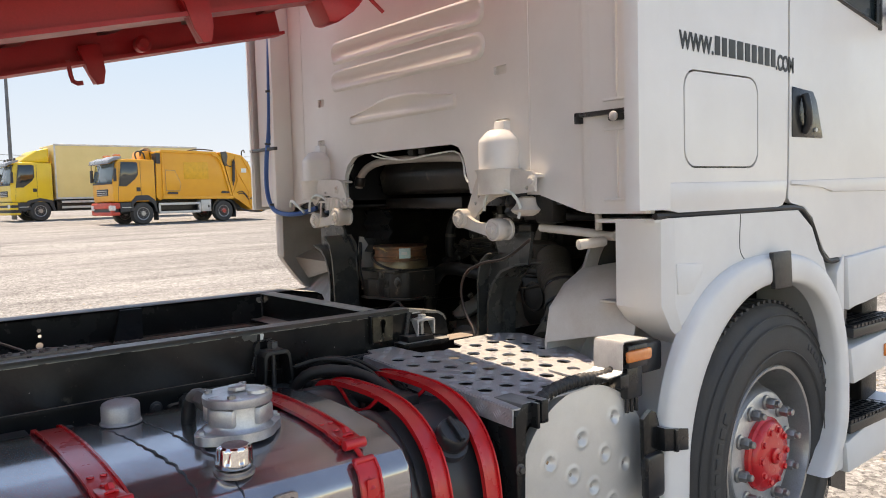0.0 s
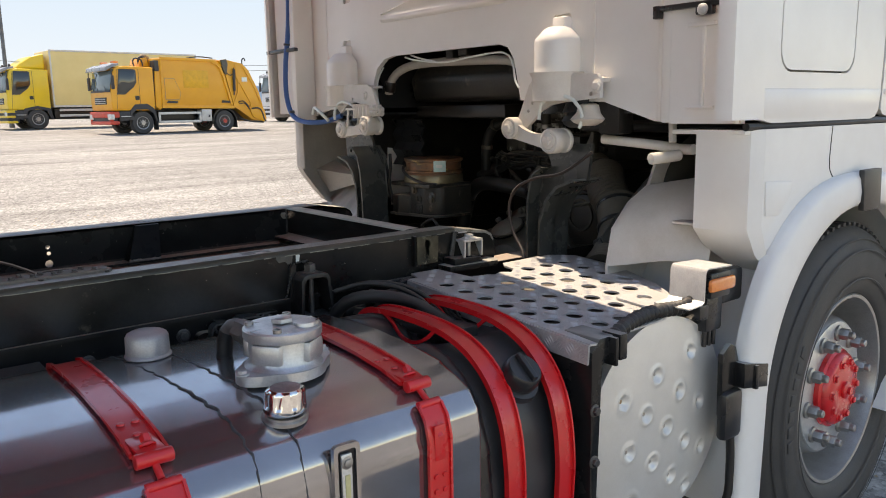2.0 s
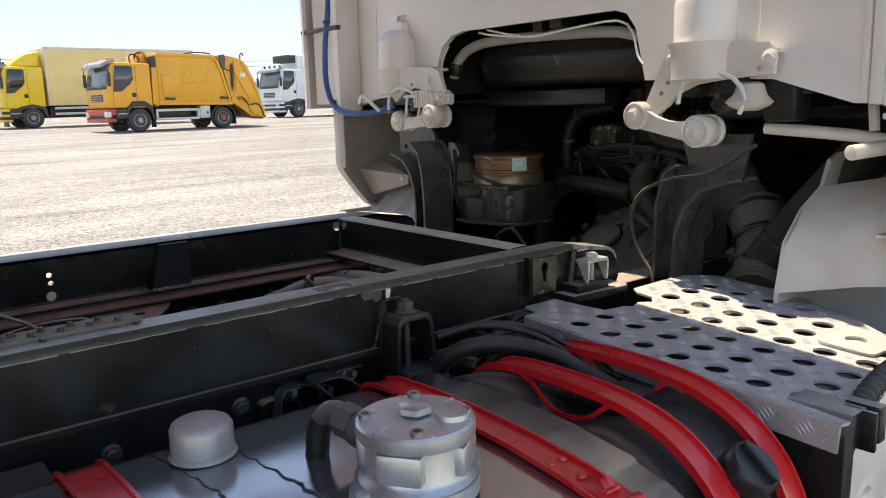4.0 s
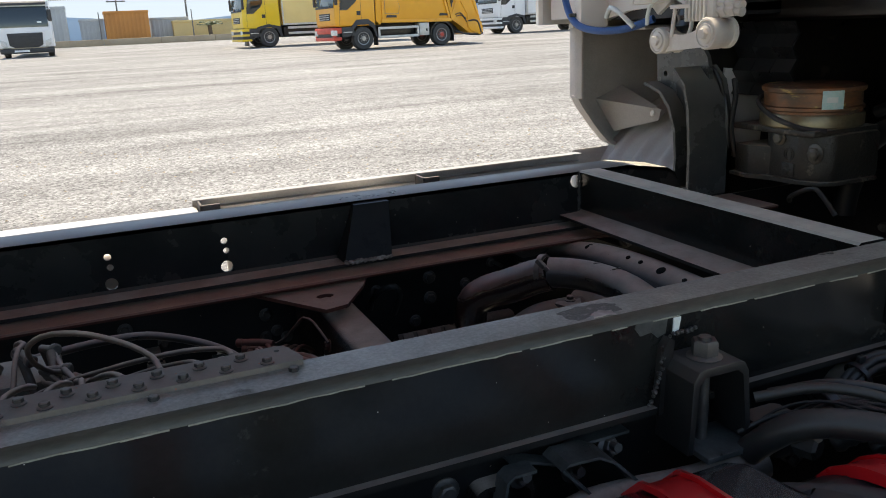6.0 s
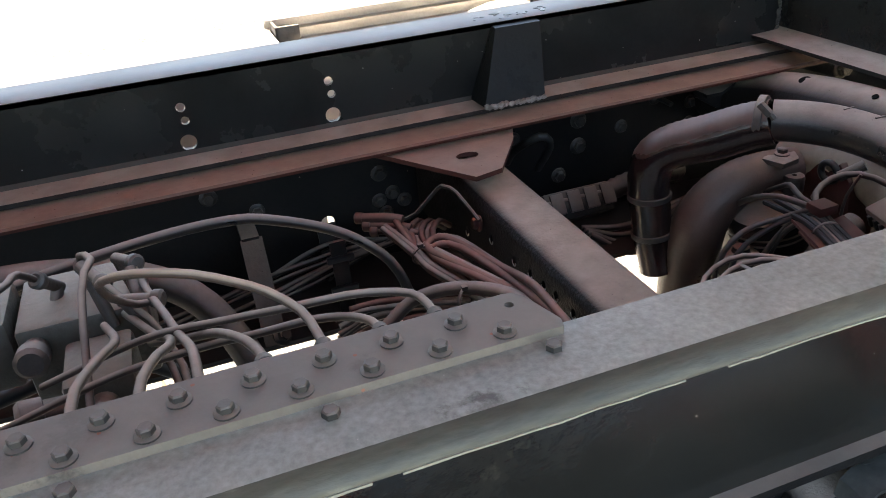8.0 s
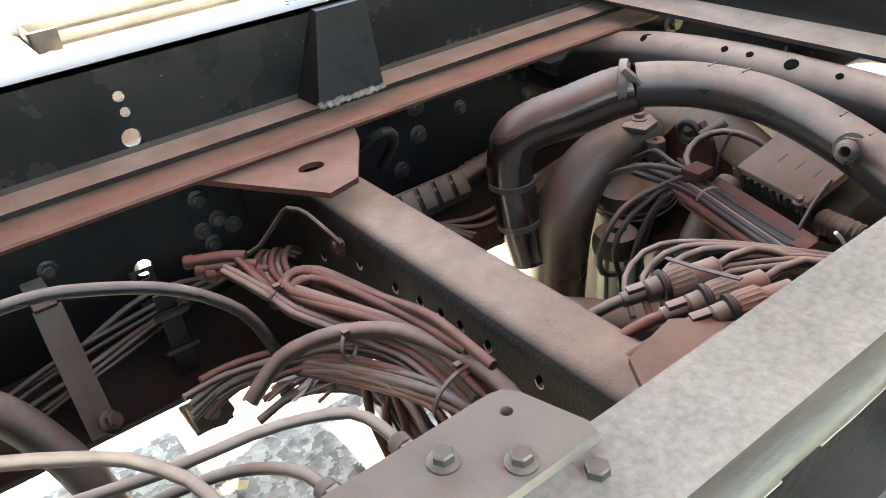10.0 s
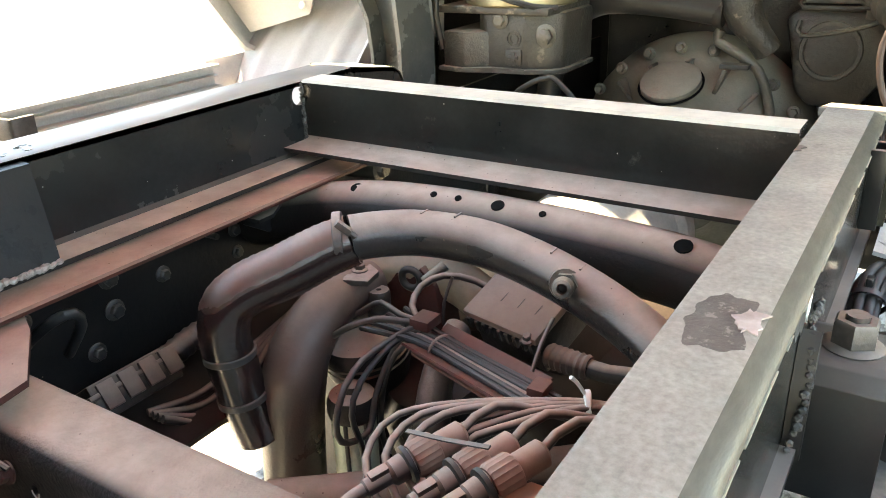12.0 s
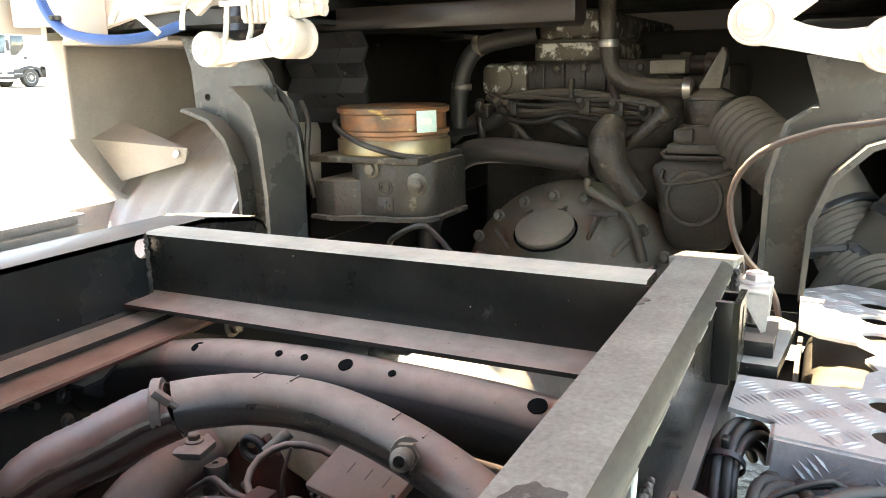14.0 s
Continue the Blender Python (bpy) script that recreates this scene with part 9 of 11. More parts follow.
part("bypass_pipe", bm, iron, eng)
# timing cover with its ring and the unit above
bm = B()
prism(bm, [(-0.165, 1.075), (-0.19, 1.09), (-0.34, 1.09), (-0.355, 1.07), (-0.365, 0.95), (-0.33, 0.90), (-0.23, 0.89), (-0.20, 0.92)], "x", 0.85, 1.02, 0.012)
part("rear_cover", bm, iron_dark, eng)
bm = B()
lathe(bm, [(0.052, 0), (0.052, -0.006), (0.060, -0.006), (0.062, 0)], (0.85, -0.26, 1.01), (1, 0, 0), 36, caps=False)
tube(bm, [(0.846, -0.195, 1.07), (0.842, -0.20, 1.04), (0.842, -0.31, 1.06), (0.846, -0.345, 1.075)], 0.005, 6)
part("cover_ring", bm, iron, eng)
bm = B()
box(bm, (0.84, -0.345, 1.105), (0.96, -0.20, 1.125), 0.004)
box(bm, (0.85, -0.30, 1.12), (0.95, -0.22, 1.165), 0.008)
box(bm, (0.83, -0.255, 1.128), (0.87, -0.215, 1.158), 0.006)
part("unit_base", bm, iron, eng)
bm = B()
lathe(bm, [(0.05, 0), (0.052, 0.004), (0.052, 0.05), (0.056, 0.052), (0.056, 0.058), (0.048, 0.064), (0.03, 0.075)], (0.90, -0.275, 1.165), (0, 0, 1), 28)
part("unit_can", bm, iron, eng)
bm = B()
prism(bm, [(-0.255, 1.24), (-0.30, 1.24), (-0.31, 1.31), (-0.30, 1.325)], "x", 0.86, 0.90, 0.003)
box(bm, (0.88, -0.225, 1.27), (0.94, -0.15, 1.30), 0.004)
part("tin_bracket", bm, iron_light, eng)
bm = B()
box(bm, (0.845, -0.335, 1.075), (0.87, -0.315, 1.20), 0.003)
tube(bm, [(0.845, -0.20, 1.112), (0.835, -0.20, 1.098), (0.835, -0.33, 1.10), (0.845, -0.34, 1.115)], 0.005, 6)
part("stay", bm, iron, eng)
# bell housing
bell_cast = mat("dusty_olive_casting", (0.19, 0.18, 0.145), (0.12, 0.112, 0.09), (0.35, 0.55), metal=0.25, scale=8, fine=150, bump=0.16, worn=((0.16, 0.075, 0.055), 0.38, 6), dust=(0.46, 0.42, 0.33), dust_amount=0.7, lies=(0.3, 0.95))
bm = B()
BX, BY, BZ = 0.80, 0.02, 0.735
lathe(bm, [(0.29, 0.10), (0.285, 0.06), (0.27, 0.03), (0.25, 0.0), (0.20, -0.04), (0.15, -0.085), (0.14, -0.12), (0.10, -0.13)], (BX + 0.05, BY, BZ), (1, 0, 0), 48)
part("bell_housing", bm, bell_cast, eng)
bm = B()
for k in range(10):
    a = radians(20 + 16 * k)
    hexbolt(bm, (BX + 0.045, BY + 0.268 * math.cos(a), BZ + 0.268 * math.sin(a)), (-1, 0, 0.1), 0.010, 0.016)
for k in range(7):
    a = radians(30 + 20 * k)
    m = Matrix.Translation((BX + 0.03, BY, BZ)) @ Matrix.Rotation(-a + math.pi / 2, 4, "X")
    box(bm, (-0.03, -0.005, 0.16), (0.015, 0.005, 0.245), 0.002, m=m)
part("housing_ribs", bm, iron_light, eng)
bm = B()
o, n = Vector((0.752, 0.039, 0.943)), Vector((-0.46, 0.03, 0.88)).normalized()
lathe(bm, [(0.0, -0.004), (0.066, -0.004), (0.066, 0.004), (0.060, 0.0075), (0.0, 0.0085)], o, n, 34, caps=False)
part("inspection_cover", bm, bell_cast, eng)
bm = B()
box(bm, (0.76, -0.12, 0.975), (0.79, -0.06, 0.985), 0.002, m=None)
part("bracket_tab", bm, iron, eng)
# Black ring painted as the shade along the cover's edge.
bm = B()
lathe(bm, [(0.066, 0.0), (0.071, 0.0005), (0.072, 0.004), (0.067, 0.0045)], o - n * 0.012, n, 34, caps=False)
part("cover_seat", bm, hole_black, eng, "dark gap round the cover")
# oil filter can on its pump
SHIFT = Vector((-0.082, -0.025, 0.026))
can = thing("fluid_canister", "rust stained round canister with a turquoise label", "canister", (0.69, 0.365, 1.09))
cx, cy = 0.70, 0.362
bm = B()
lathe(bm, [(0.118, 0), (0.122, 0.004), (0.122, 0.03), (0.119, 0.034)], (cx, cy, 1.090), (0, 0, 1), 48)
part("base_band", bm, gold_can, can)
bm = B()
lathe(bm, [(0.116, 0.034), (0.116, 0.040), (0.120, 0.043), (0.120, 0.050), (0.114, 0.053), (0.114, 0.084), (0.120, 0.087), (0.121, 0.097), (0.114, 0.101), (0.0, 0.103)], (cx, cy, 1.090), (0, 0, 1), 48)
part("can_body", bm, can_metal, can)
bm = B()
rows = []
for z in (1.138, 1.182):
    rows.append([bm.verts.new((cx - 0.1215 * math.cos(a), cy - 0.1215 * math.sin(a), z)) for a in [radians(52 + 4 * k) for k in range(7)]])
for k in range(6):
    bm.faces.new((rows[0][k], rows[0][k + 1], rows[1][k + 1], rows[1][k]))
part("label", bm, turquoise, can, "faded turquoise paper label")
bm = B()
rows = []
for z in (1.154, 1.167):
    rows.append([bm.verts.new((cx - 0.1222 * math.cos(a), cy - 0.1222 * math.sin(a), z)) for a in [radians(57 + 4 * k) for k in range(4)]])
for k in range(3):
    bm.faces.new((rows[0][k], rows[0][k + 1], rows[1][k + 1], rows[1][k]))
part("label_mark", bm, label_white, can)
bm = B()
tube(bm, [(cx - 0.02, cy + 0.12, 1.165), (cx - 0.09, cy + 0.09, 1.15), (cx - 0.125, cy + 0.01, 1.12), (cx - 0.115, cy - 0.08, 1.095), (cx - 0.08, cy - 0.12, 1.09)], 0.006, 8)
part("cable", bm, black_hose, can)
pump = thing("hydraulic_pump", "dusty cast iron pump body below the canister", "pump", (0.69, 0.36, 0.95))
bm = B()
prism(bm, [(0.60, 0.30), (0.60, 0.40), (0.63, 0.43), (0.80, 0.43), (0.80, 0.235), (0.65, 0.235), (0.622, 0.255)], "z", 0.962, 1.080, 0.010)
part("housing", bm, iron, pump)
bm = B()
prism(bm, [(0.605, 0.382), (0.572, 0.435), (0.580, 0.492), (0.76, 0.492), (0.76, 0.382)], "z", 0.962, 1.040, 0.006)
part("side_block", bm, iron, pump)
bm = B()
box(bm, (0.585, 0.245, 1.076), (0.80, 0.508, 1.091), 0.004)
part("mounting_plate", bm, iron, pump)
bm = B()
prism(bm, [(0.590, 0.30), (0.590, 0.375), (0.562, 0.434), (0.570, 0.500), (0.79, 0.500), (0.79, 0.228), (0.648, 0.226), (0.612, 0.245)], "z", 0.956, 0.966, 0.003)
part("base_flange", bm, iron, pump)
bm = B()
lathe(bm, [(0.008, 0), (0.008, -0.003), (0.011, -0.003), (0.011, 0)], (0.60, 0.33, 1.027), (1, 0, 0), 20, caps=False)
lathe(bm, [(0.014, 0), (0.014, -0.003), (0.017, -0.003), (0.017, 0)], (0.60, 0.33, 1.027), (1, 0, 0), 20, caps=False)
box(bm, (0.597, 0.311, 0.972), (0.602, 0.349, 1.006), 0.002)
for w, h in ((0.011, 0.004), (0.004, 0.011)):
    box(bm, (0.5955 - 0.1 * h, 0.33 - w, 0.989 - h), (0.600, 0.33 + w, 0.989 + h), 0.0008)
part("cast_mark", bm, iron, pump)
for bx, by, bz, br in ((0.598, 0.361, 1.064, 0.013), (0.612, 0.262, 1.034, 0.017)):
    bm = B()
    hexbolt(bm, (bx, by, bz), (-1, 0, 0), br, 0.012)
    part("bolt", bm, iron_light, pump)
bm = B()
tube(bm, [(0.62, 0.335, 0.905), (0.60, 0.318, 0.920), (0.60, 0.284, 0.941), (0.60, 0.250, 0.953), (0.60, 0.232, 0.948), (0.60, 0.201, 0.922), (0.60, 0.18, 0.90)], 0.006, 10)
part("pipe", bm, iron_dark, pump)
for k, (pts, r) in enumerate(((((0.58, 0.57, 1.19), (0.57, 0.53, 1.16), (0.57, 0.515, 1.06), (0.58, 0.52, 0.95)), 0.008), (((0.56, 0.60, 1.22), (0.55, 0.555, 1.23), (0.555, 0.53, 1.19), (0.58, 0.535, 1.10), (0.58, 0.53, 0.96)), 0.006), (((0.6, 0.53, 1.2), (0.58, 0.50, 1.16), (0.575, 0.505, 1.08), (0.59, 0.50, 1.0)), 0.007))):
    bm = B()
    tube(bm, pts, r, 8)
    solid("engine_lead", bm, black_hose, "black cable hanging beside the pump", "cable", pts[0])
SHIFT = Vector((0, 0, 0))
# gearbox below the frame
gb = thing("gearbox", "dusty gearbox casing between the chassis rails", "gearbox", (0.1, 0, 0.4))
bm = B()
prism(bm, [(-0.17, 0.30), (0.17, 0.30), (0.20, 0.38), (0.17, 0.46), (0.10, 0.50), (-0.10, 0.50), (-0.20, 0.44)], "x", -0.52, -0.18, 0.03)
prism(bm, [(-0.17, 0.42), (0.19, 0.42), (0.22, 0.52), (0.19, 0.66), (0.10, 0.70), (-0.10, 0.70), (-0.20, 0.62)], "x", -0.18, 0.32, 0.03)
part("casing", bm, pit_dark, gb)
bm = B()
lathe(bm, [(0.13, 0), (0.135, 0.02), (0.135, 0.16), (0.12, 0.2), (0.08, 0.22)], (0.10, 0.0, 0.62), (-1, 0, 0), 28)
for k in range(4):
    box(bm, (-0.15 + 0.12 * k, -0.09, 0.69), (-0.14 + 0.12 * k, 0.09, 0.712), 0.002)
part("rib", bm, pit_dark, gb)
bm = B()
lathe(bm, [(0.14, 0.0), (0.165, 0.02), (0.165, 0.06), (0.150, 0.075), (0.150, 0.40), (0.165, 0.415), (0.165, 0.46), (0.13, 0.47)], (0.14, 0.08, 0.645), (1, 0, 0), 44)
part("front_casing", bm, mat("dusty_cast_aluminium", (0.62, 0.60, 0.54), (0.52, 0.50, 0.44), (0.45, 0.7), metal=0.2, scale=14, fine=150, bump=0.15, dust=(0.5, 0.46, 0.38), dust_amount=0.5), gb, "dusty cast aluminium casing")
# cab underside: dark clutter and air intake hose on the right
duct = thing("air_duct", "grey brown corrugated air intake hose", "duct", (0.6, -0.6, 0.9))
bm = B()
tube(bm, [(0.90, -0.33, 1.165), (0.83, -0.40, 1.115), (0.785, -0.48, 1.055), (0.735, -0.54, 1.0), (0.66, -0.58, 0.94), (0.56, -0.62, 0.89)], 0.068, 28, 0.008, ripple=0.03)
part("bellows", bm, beige_hose, duct)
bm = B()
tube(bm, [(0.79, -0.487, 1.078), (0.735, -0.54, 1.0)], 0.075, 28)
part("sleeve", bm, beige_hose, duct)
bm = B()
for p in ((0.785, -0.492, 1.07), (0.742, -0.533, 1.01)):
    lathe(bm, [(0.076, 0), (0.078, 0.003), (0.078, 0.012), (0.076, 0.015)], p, (-0.5, -0.5, -0.75), 28)
part("clamp", bm, black_plastic, duct)
ip = thing("intake_pipe", "dark olive rubber intake pipe with clamp bands", "pipe", (0.64, -0.62, 0.9))
olive = mat("dark_olive_rubber", (0.022, 0.021, 0.016), (0.036, 0.033, 0.025), (0.4, 0.6), scale=8, fine=160, bump=0.05, spec=0.3, dust=(0.14, 0.125, 0.10), dust_amount=0.5, lies=(0.1, 0.95))
bm = B()
tube(bm, [(0.60, -0.545, 0.86), (0.635, -0.585, 0.93), (0.655, -0.645, 1.02), (0.675, -0.71, 1.11), (0.72, -0.76, 1.19), (0.80, -0.79, 1.26), (0.90, -0.80, 1.32)], 0.060, 26, 0.015)
part("pipe_body", bm, olive, ip)
for p, d in (((0.652, -0.635, 1.005), (0.2, -0.6, 0.85)), ((0.638, -0.592, 0.94), (0.25, -0.6, 0.85))):
    bm = B()
    lathe(bm, [(0.0605, 0), (0.0635, 0.002), (0.0635, 0.014), (0.0605, 0.016)], p, d, 28)
    part("clamp", bm, black_plastic, ip)
bm = B()
box(bm, (0.60, -0.60, 0.965), (0.625, -0.555, 0.99), 0.004)
tube(bm, [(0.61, -0.56, 0.975), (0.66, -0.50, 0.955), (0.72, -0.46, 0.93)], 0.012, 8)
part("clamp_screw", bm, dark_bolt, ip)
# pleated gaiter under the far cab mount
gaiter = thing("pleated_gaiter", "pleated black rubber gaiter below the cab mount", "gaiter", (0.6, 0.48, 1.18))
for k in range(3):
    bm = B()
    y0 = 0.40 + 0.068 * k
    fold = [(0.60 + (0.022 if i % 2 else 0.0), 1.37 - 0.032 * i) for i in range(7)]
    prism(bm, fold + [(x + 0.008, z) for x, z in fold[::-1]], "y", y0, y0 + 0.066)
    part("pleat", bm, black_plastic, gaiter)
# dark sheet added on the far side of the engine, blocking the bright yard
bm = B()
pts = [(0.50, 0.0), (0.62, 0.012), (0.78, -0.006), (0.92, 0.016), (1.10, -0.004), (1.30, 0.014), (1.62, 0.0)]
top = [Vector((x, 0.625 + d, 1.42)) for x, d in pts]
low = [Vector((x, 0.640 + d * 0.4, 0.42)) for x, d in pts]
add(bm, [tuple(v) for v in top + low] + [(v.x, v.y + 0.02, v.z) for v in top + low], [(i, i + 1, 8 + i, 7 + i) for i in range(6)] + [(14 + i, 21 + i, 22 + i, 15 + i) for i in range(6)] + [(i, 14 + i, 15 + i, i + 1) for i in range(6)] + [(7 + i, 8 + i, 22 + i, 21 + i) for i in range(6)] + [(0, 7, 21, 14), (6, 20, 27, 13)])
solid("noise_mat", bm, iron_dark, "grimy black insulation mat beside the engine", "insulation", (0.9, 0.63, 0.42))
bm = B()
plate(bm, [(0.55, 1.0), (0.72, 1.0), (0.73, 1.15), (0.68, 1.235), (0.58, 1.25)], [], 0.008, at(0, 0.610, 0) @ XZ)
solid("inner_arch_panel", bm, white_dirty, "white dusty inner arch panel beside the engine", "panel", (0.65, 0.61, 1.0))
bm = B()
box(bm, (0.62, -1.15, 1.33), (1.3, -0.45, 1.36), 0.01)
box(bm, (1.45, -0.70, 0.60), (1.5, 0.75, 1.38), 0.01)
solid("engine_bay_wall", bm, frame_black, "dark panels closing the engine bay", "panel", (1.0, -0.6, 1.3))
# Unseen slab added to block the bright ground ahead of the engine.
bm = B()
box(bm, (1.9, -1.1, 0.35), (2.05, 1.15, 1.40), 0.02)
solid("radiator", bm, iron_dark, "dark radiator pack at the front of the engine", "radiator", (1.95, 0, 0.4))
# hose and wires inside the rear opening
bm = B()
tube(bm, [(0.50, 0.475, 1.475), (0.50, 0.462, 1.515), (0.51, 0.43, 1.555), (0.53, 0.36, 1.582), (0.54, 0.20, 1.588), (0.54, 0.0, 1.583), (0.54, -0.18, 1.575), (0.53, -0.30, 1.55)], 0.0165, 14)
solid("grey_hose", bm, arch_dust, "pale grey hose arching inside the rear opening", "hose", (0.5, 0.1, 1.55))
bm = B()
lathe(bm, [(0.0215, 0), (0.0235, 0.003), (0.0235, 0.035), (0.0215, 0.04)], (0.50, 0.47, 1.485), (0, -0.25, 0.9), 18)
solid("hose_sleeve", bm, dusty_hose, "grey sleeve on the end of the hose", "hose sleeve", (0.5, 0.47, 1.49))
for pts in (((0.46, 0.30, 1.61), (0.45, 0.22, 1.595), (0.45, 0.05, 1.578), (0.445, -0.12, 1.588), (0.445, -0.27, 1.592), (0.44, -0.32, 1.56), (0.425, -0.35, 1.50), (0.42, -0.372, 1.475)), ((0.46, 0.26, 1.615), (0.45, 0.19, 1.60), (0.45, 0.10, 1.583)), ((0.46, 0.45, 1.58), (0.44, 0.462, 1.53), (0.42, 0.44, 1.47), (0.40, 0.40, 1.425))):
    bm = B()
    tube(bm, pts, 0.0034, 8)
    solid("white_lead", bm, label_white, "thin pale lead along the edge of the opening", "cable", pts[0])
bm = B()
box(bm, (0.50, 0.06, 1.595), (0.56, 0.10, 1.64), 0.004)
box(bm, (0.50, -0.02, 1.60), (0.58, 0.03, 1.65), 0.004)
solid("latch_hardware", bm, iron_dark, "dark steel brackets above the opening", "bracket", (0.53, 0.03, 1.6))

# ---- pipes between the chassis rails ----
pipe = thing("charge_pipe", "dusty brown metal charge air pipe with a bead", "pipe", (-0.26, -0.1, 0.8))
bm = B()
P1 = [(-0.283, 0.116, 0.931), (-0.255, 0.088, 0.932), (-0.222, 0.045, 0.929), (-0.203, -0.03, 0.922), (-0.208, -0.12, 0.906), (-0.232, -0.21, 0.886), (-0.265, -0.28, 0.864), (-0.305, -0.325, 0.83), (-0.325, -0.35, 0.785)]
tube(bm, P1, 0.0292, 28, 0.012)
part("pipe_body", bm, mat("dusty_metal_pipe", (0.018, 0.017, 0.018), (0.032, 0.027, 0.026), (0.20, 0.40), metal=0.3, scale=10, fine=200, bump=0.12, dust=(0.41, 0.345, 0.295), dust_amount=0.94, lies=(0.22, 0.85), speck=((0.12, 0.08, 0.07), 60, 0.05)), pipe)
for yy, xx, zz in ((0.045, -0.222, 0.9575), (0.005, -0.208, 0.955), (-0.125, -0.209, 0.934), (-0.165, -0.218, 0.925)):
    bm = B()
    box(bm, (xx - 0.008, yy - 0.001, zz - 0.003), (xx + 0.008, yy + 0.001, zz + 0.0015), 0.0)
    part("crimp_tab", bm, dusty_bolt, pipe)
bm = B()
ax = Vector((-0.75, -0.25, 0.28)).normalized()
o = Vector((-0.228, -0.150, 0.906))
lathe(bm, [(0.021, 0), (0.018, 0.012)], o, ax, 18)
lathe(bm, [(0.0145, 0.008), (0.0145, 0.03)], o, ax, 6)
lathe(bm, [(0.0105, 0.03), (0.0105, 0.04), (0.0122, 0.042), (0.0122, 0.046), (0.0095, 0.05), (0.0095, 0.058), (0.006, 0.06), (0.006, 0.04)], o, ax, 18, caps=False)
part("hose_tail", bm, iron_light, pipe)
hose = thing("charge_hose", "ribbed brown rubber hose with a worm clamp", "hose", (-0.37, 0.2, 0.7))
bm = B()
tube(bm, [(-0.283, 0.112, 0.930), (-0.305, 0.140, 0.918), (-0.336, 0.175, 0.897), (-0.370, 0.212, 0.878), (-0.391, 0.233, 0.855), (-0.397, 0.239, 0.815), (-0.394, 0.235, 0.77), (-0.389, 0.230, 0.72), (-0.38, 0.22, 0.66)], 0.0355, 28, 0.005, radii=lambda f: 0.92 + 0.1 * min(1, f * 5) - 0.16 * f, ripple=0.012)
part("hose_body", bm, red_hose, hose)
bm = B()
lathe(bm, [(0.034, 0), (0.0355, 0.001), (0.0355, 0.011), (0.034, 0.012)], (-0.288, 0.122, 0.930), (-0.6, 0.79, -0.05), 36)
m = Matrix.Translation((-0.3085, 0.105, 0.954)) @ Matrix.Rotation(radians(38), 4, "Z") @ Matrix.Rotation(radians(42), 4, "X")
box(bm, (-0.006, -0.010, -0.003), (0.006, 0.012, 0.006), 0.002, m=m)
lathe(bm, [(0.0045, 0), (0.0045, 0.008), (0.003, 0.009)], m @ Vector((0, -0.010, 0.002)), m.to_3x3() @ Vector((0, -1, 0)), 6)
part("worm_clamp", bm, dusty_bolt, hose)
for p, d in (((-0.396, 0.237, 0.795), (0.03, -0.05, -1)), ((-0.390, 0.231, 0.73), (0.1, -0.1, -1))):
    bm = B()
    lathe(bm, [(0.033, 0), (0.0345, 0.001), (0.0345, 0.009), (0.033, 0.01)], p, d, 30)
    part("band", bm, dark_bolt, hose)
elbow = thing("elbow_hose", "dusty brown elbow hose dropping beside the gearbox", "hose", (-0.33, 0.15, 0.5))
bm = B()
tube(bm, [(-0.165, 0.180, 0.812), (-0.22, 0.188, 0.808), (-0.275, 0.190, 0.797), (-0.318, 0.190, 0.766), (-0.338, 0.192, 0.715), (-0.340, 0.200, 0.64), (-0.338, 0.208, 0.55), (-0.338, 0.21, 0.45)], 0.043, 28, 0.005, radii=lambda f: 0.70 + 0.32 * min(1, f * 2.4), ripple=0.010)
part("hose_body", bm, mat("brown_coated_rubber", (0.045, 0.026, 0.021), (0.028, 0.019, 0.016), (0.22, 0.42), scale=10, fine=170, bump=0.08, spec=0.5, dust=(0.33, 0.24, 0.19), dust_amount=0.6, lies=(-0.1, 1.0)), elbow)
bm = B()
for p, d in (((-0.235, 0.196, 0.805), (-1, 0.1, -0.2)), ((-0.21, 0.193, 0.8085), (-1, 0.1, -0.12))):
    lathe(bm, [(0.029, 0), (0.0305, 0.001), (0.0305, 0.010), (0.029, 0.011)], p, d, 28)
part("band", bm, iron_light, elbow)
bm = B()
prism(bm, [(-0.236, 0.176), (-0.206, 0.196), (-0.172, 0.178), (-0.188, 0.149), (-0.224, 0.142)], "z", 0.832, 0.841, 0.002)
box(bm, (-0.205, 0.162, 0.80), (-0.185, 0.182, 0.834), 0.002)
part("lifting_tab", bm, dusty_bolt, elbow)
bm = B()
hexbolt(bm, (-0.200, 0.174, 0.841), (0, 0, 1), 0.008, 0.010)
part("bolt", bm, dusty_bolt, elbow)
bm = B()
tube(bm, [(-0.15, 0.22, 0.81), (-0.125, 0.14, 0.825), (-0.12, 0.07, 0.818), (-0.125, 0.0, 0.79)], 0.032, 20)
solid("return_duct", bm, mat("cream_duct", (0.34, 0.28, 0.19), (0.25, 0.2, 0.13), (0.5, 0.7), scale=9, bump=0.04, dust=DUST, dust_amount=0.4), "dusty cream pipe below the charge pipe", "pipe", (-0.15, 0.1, 0.8))
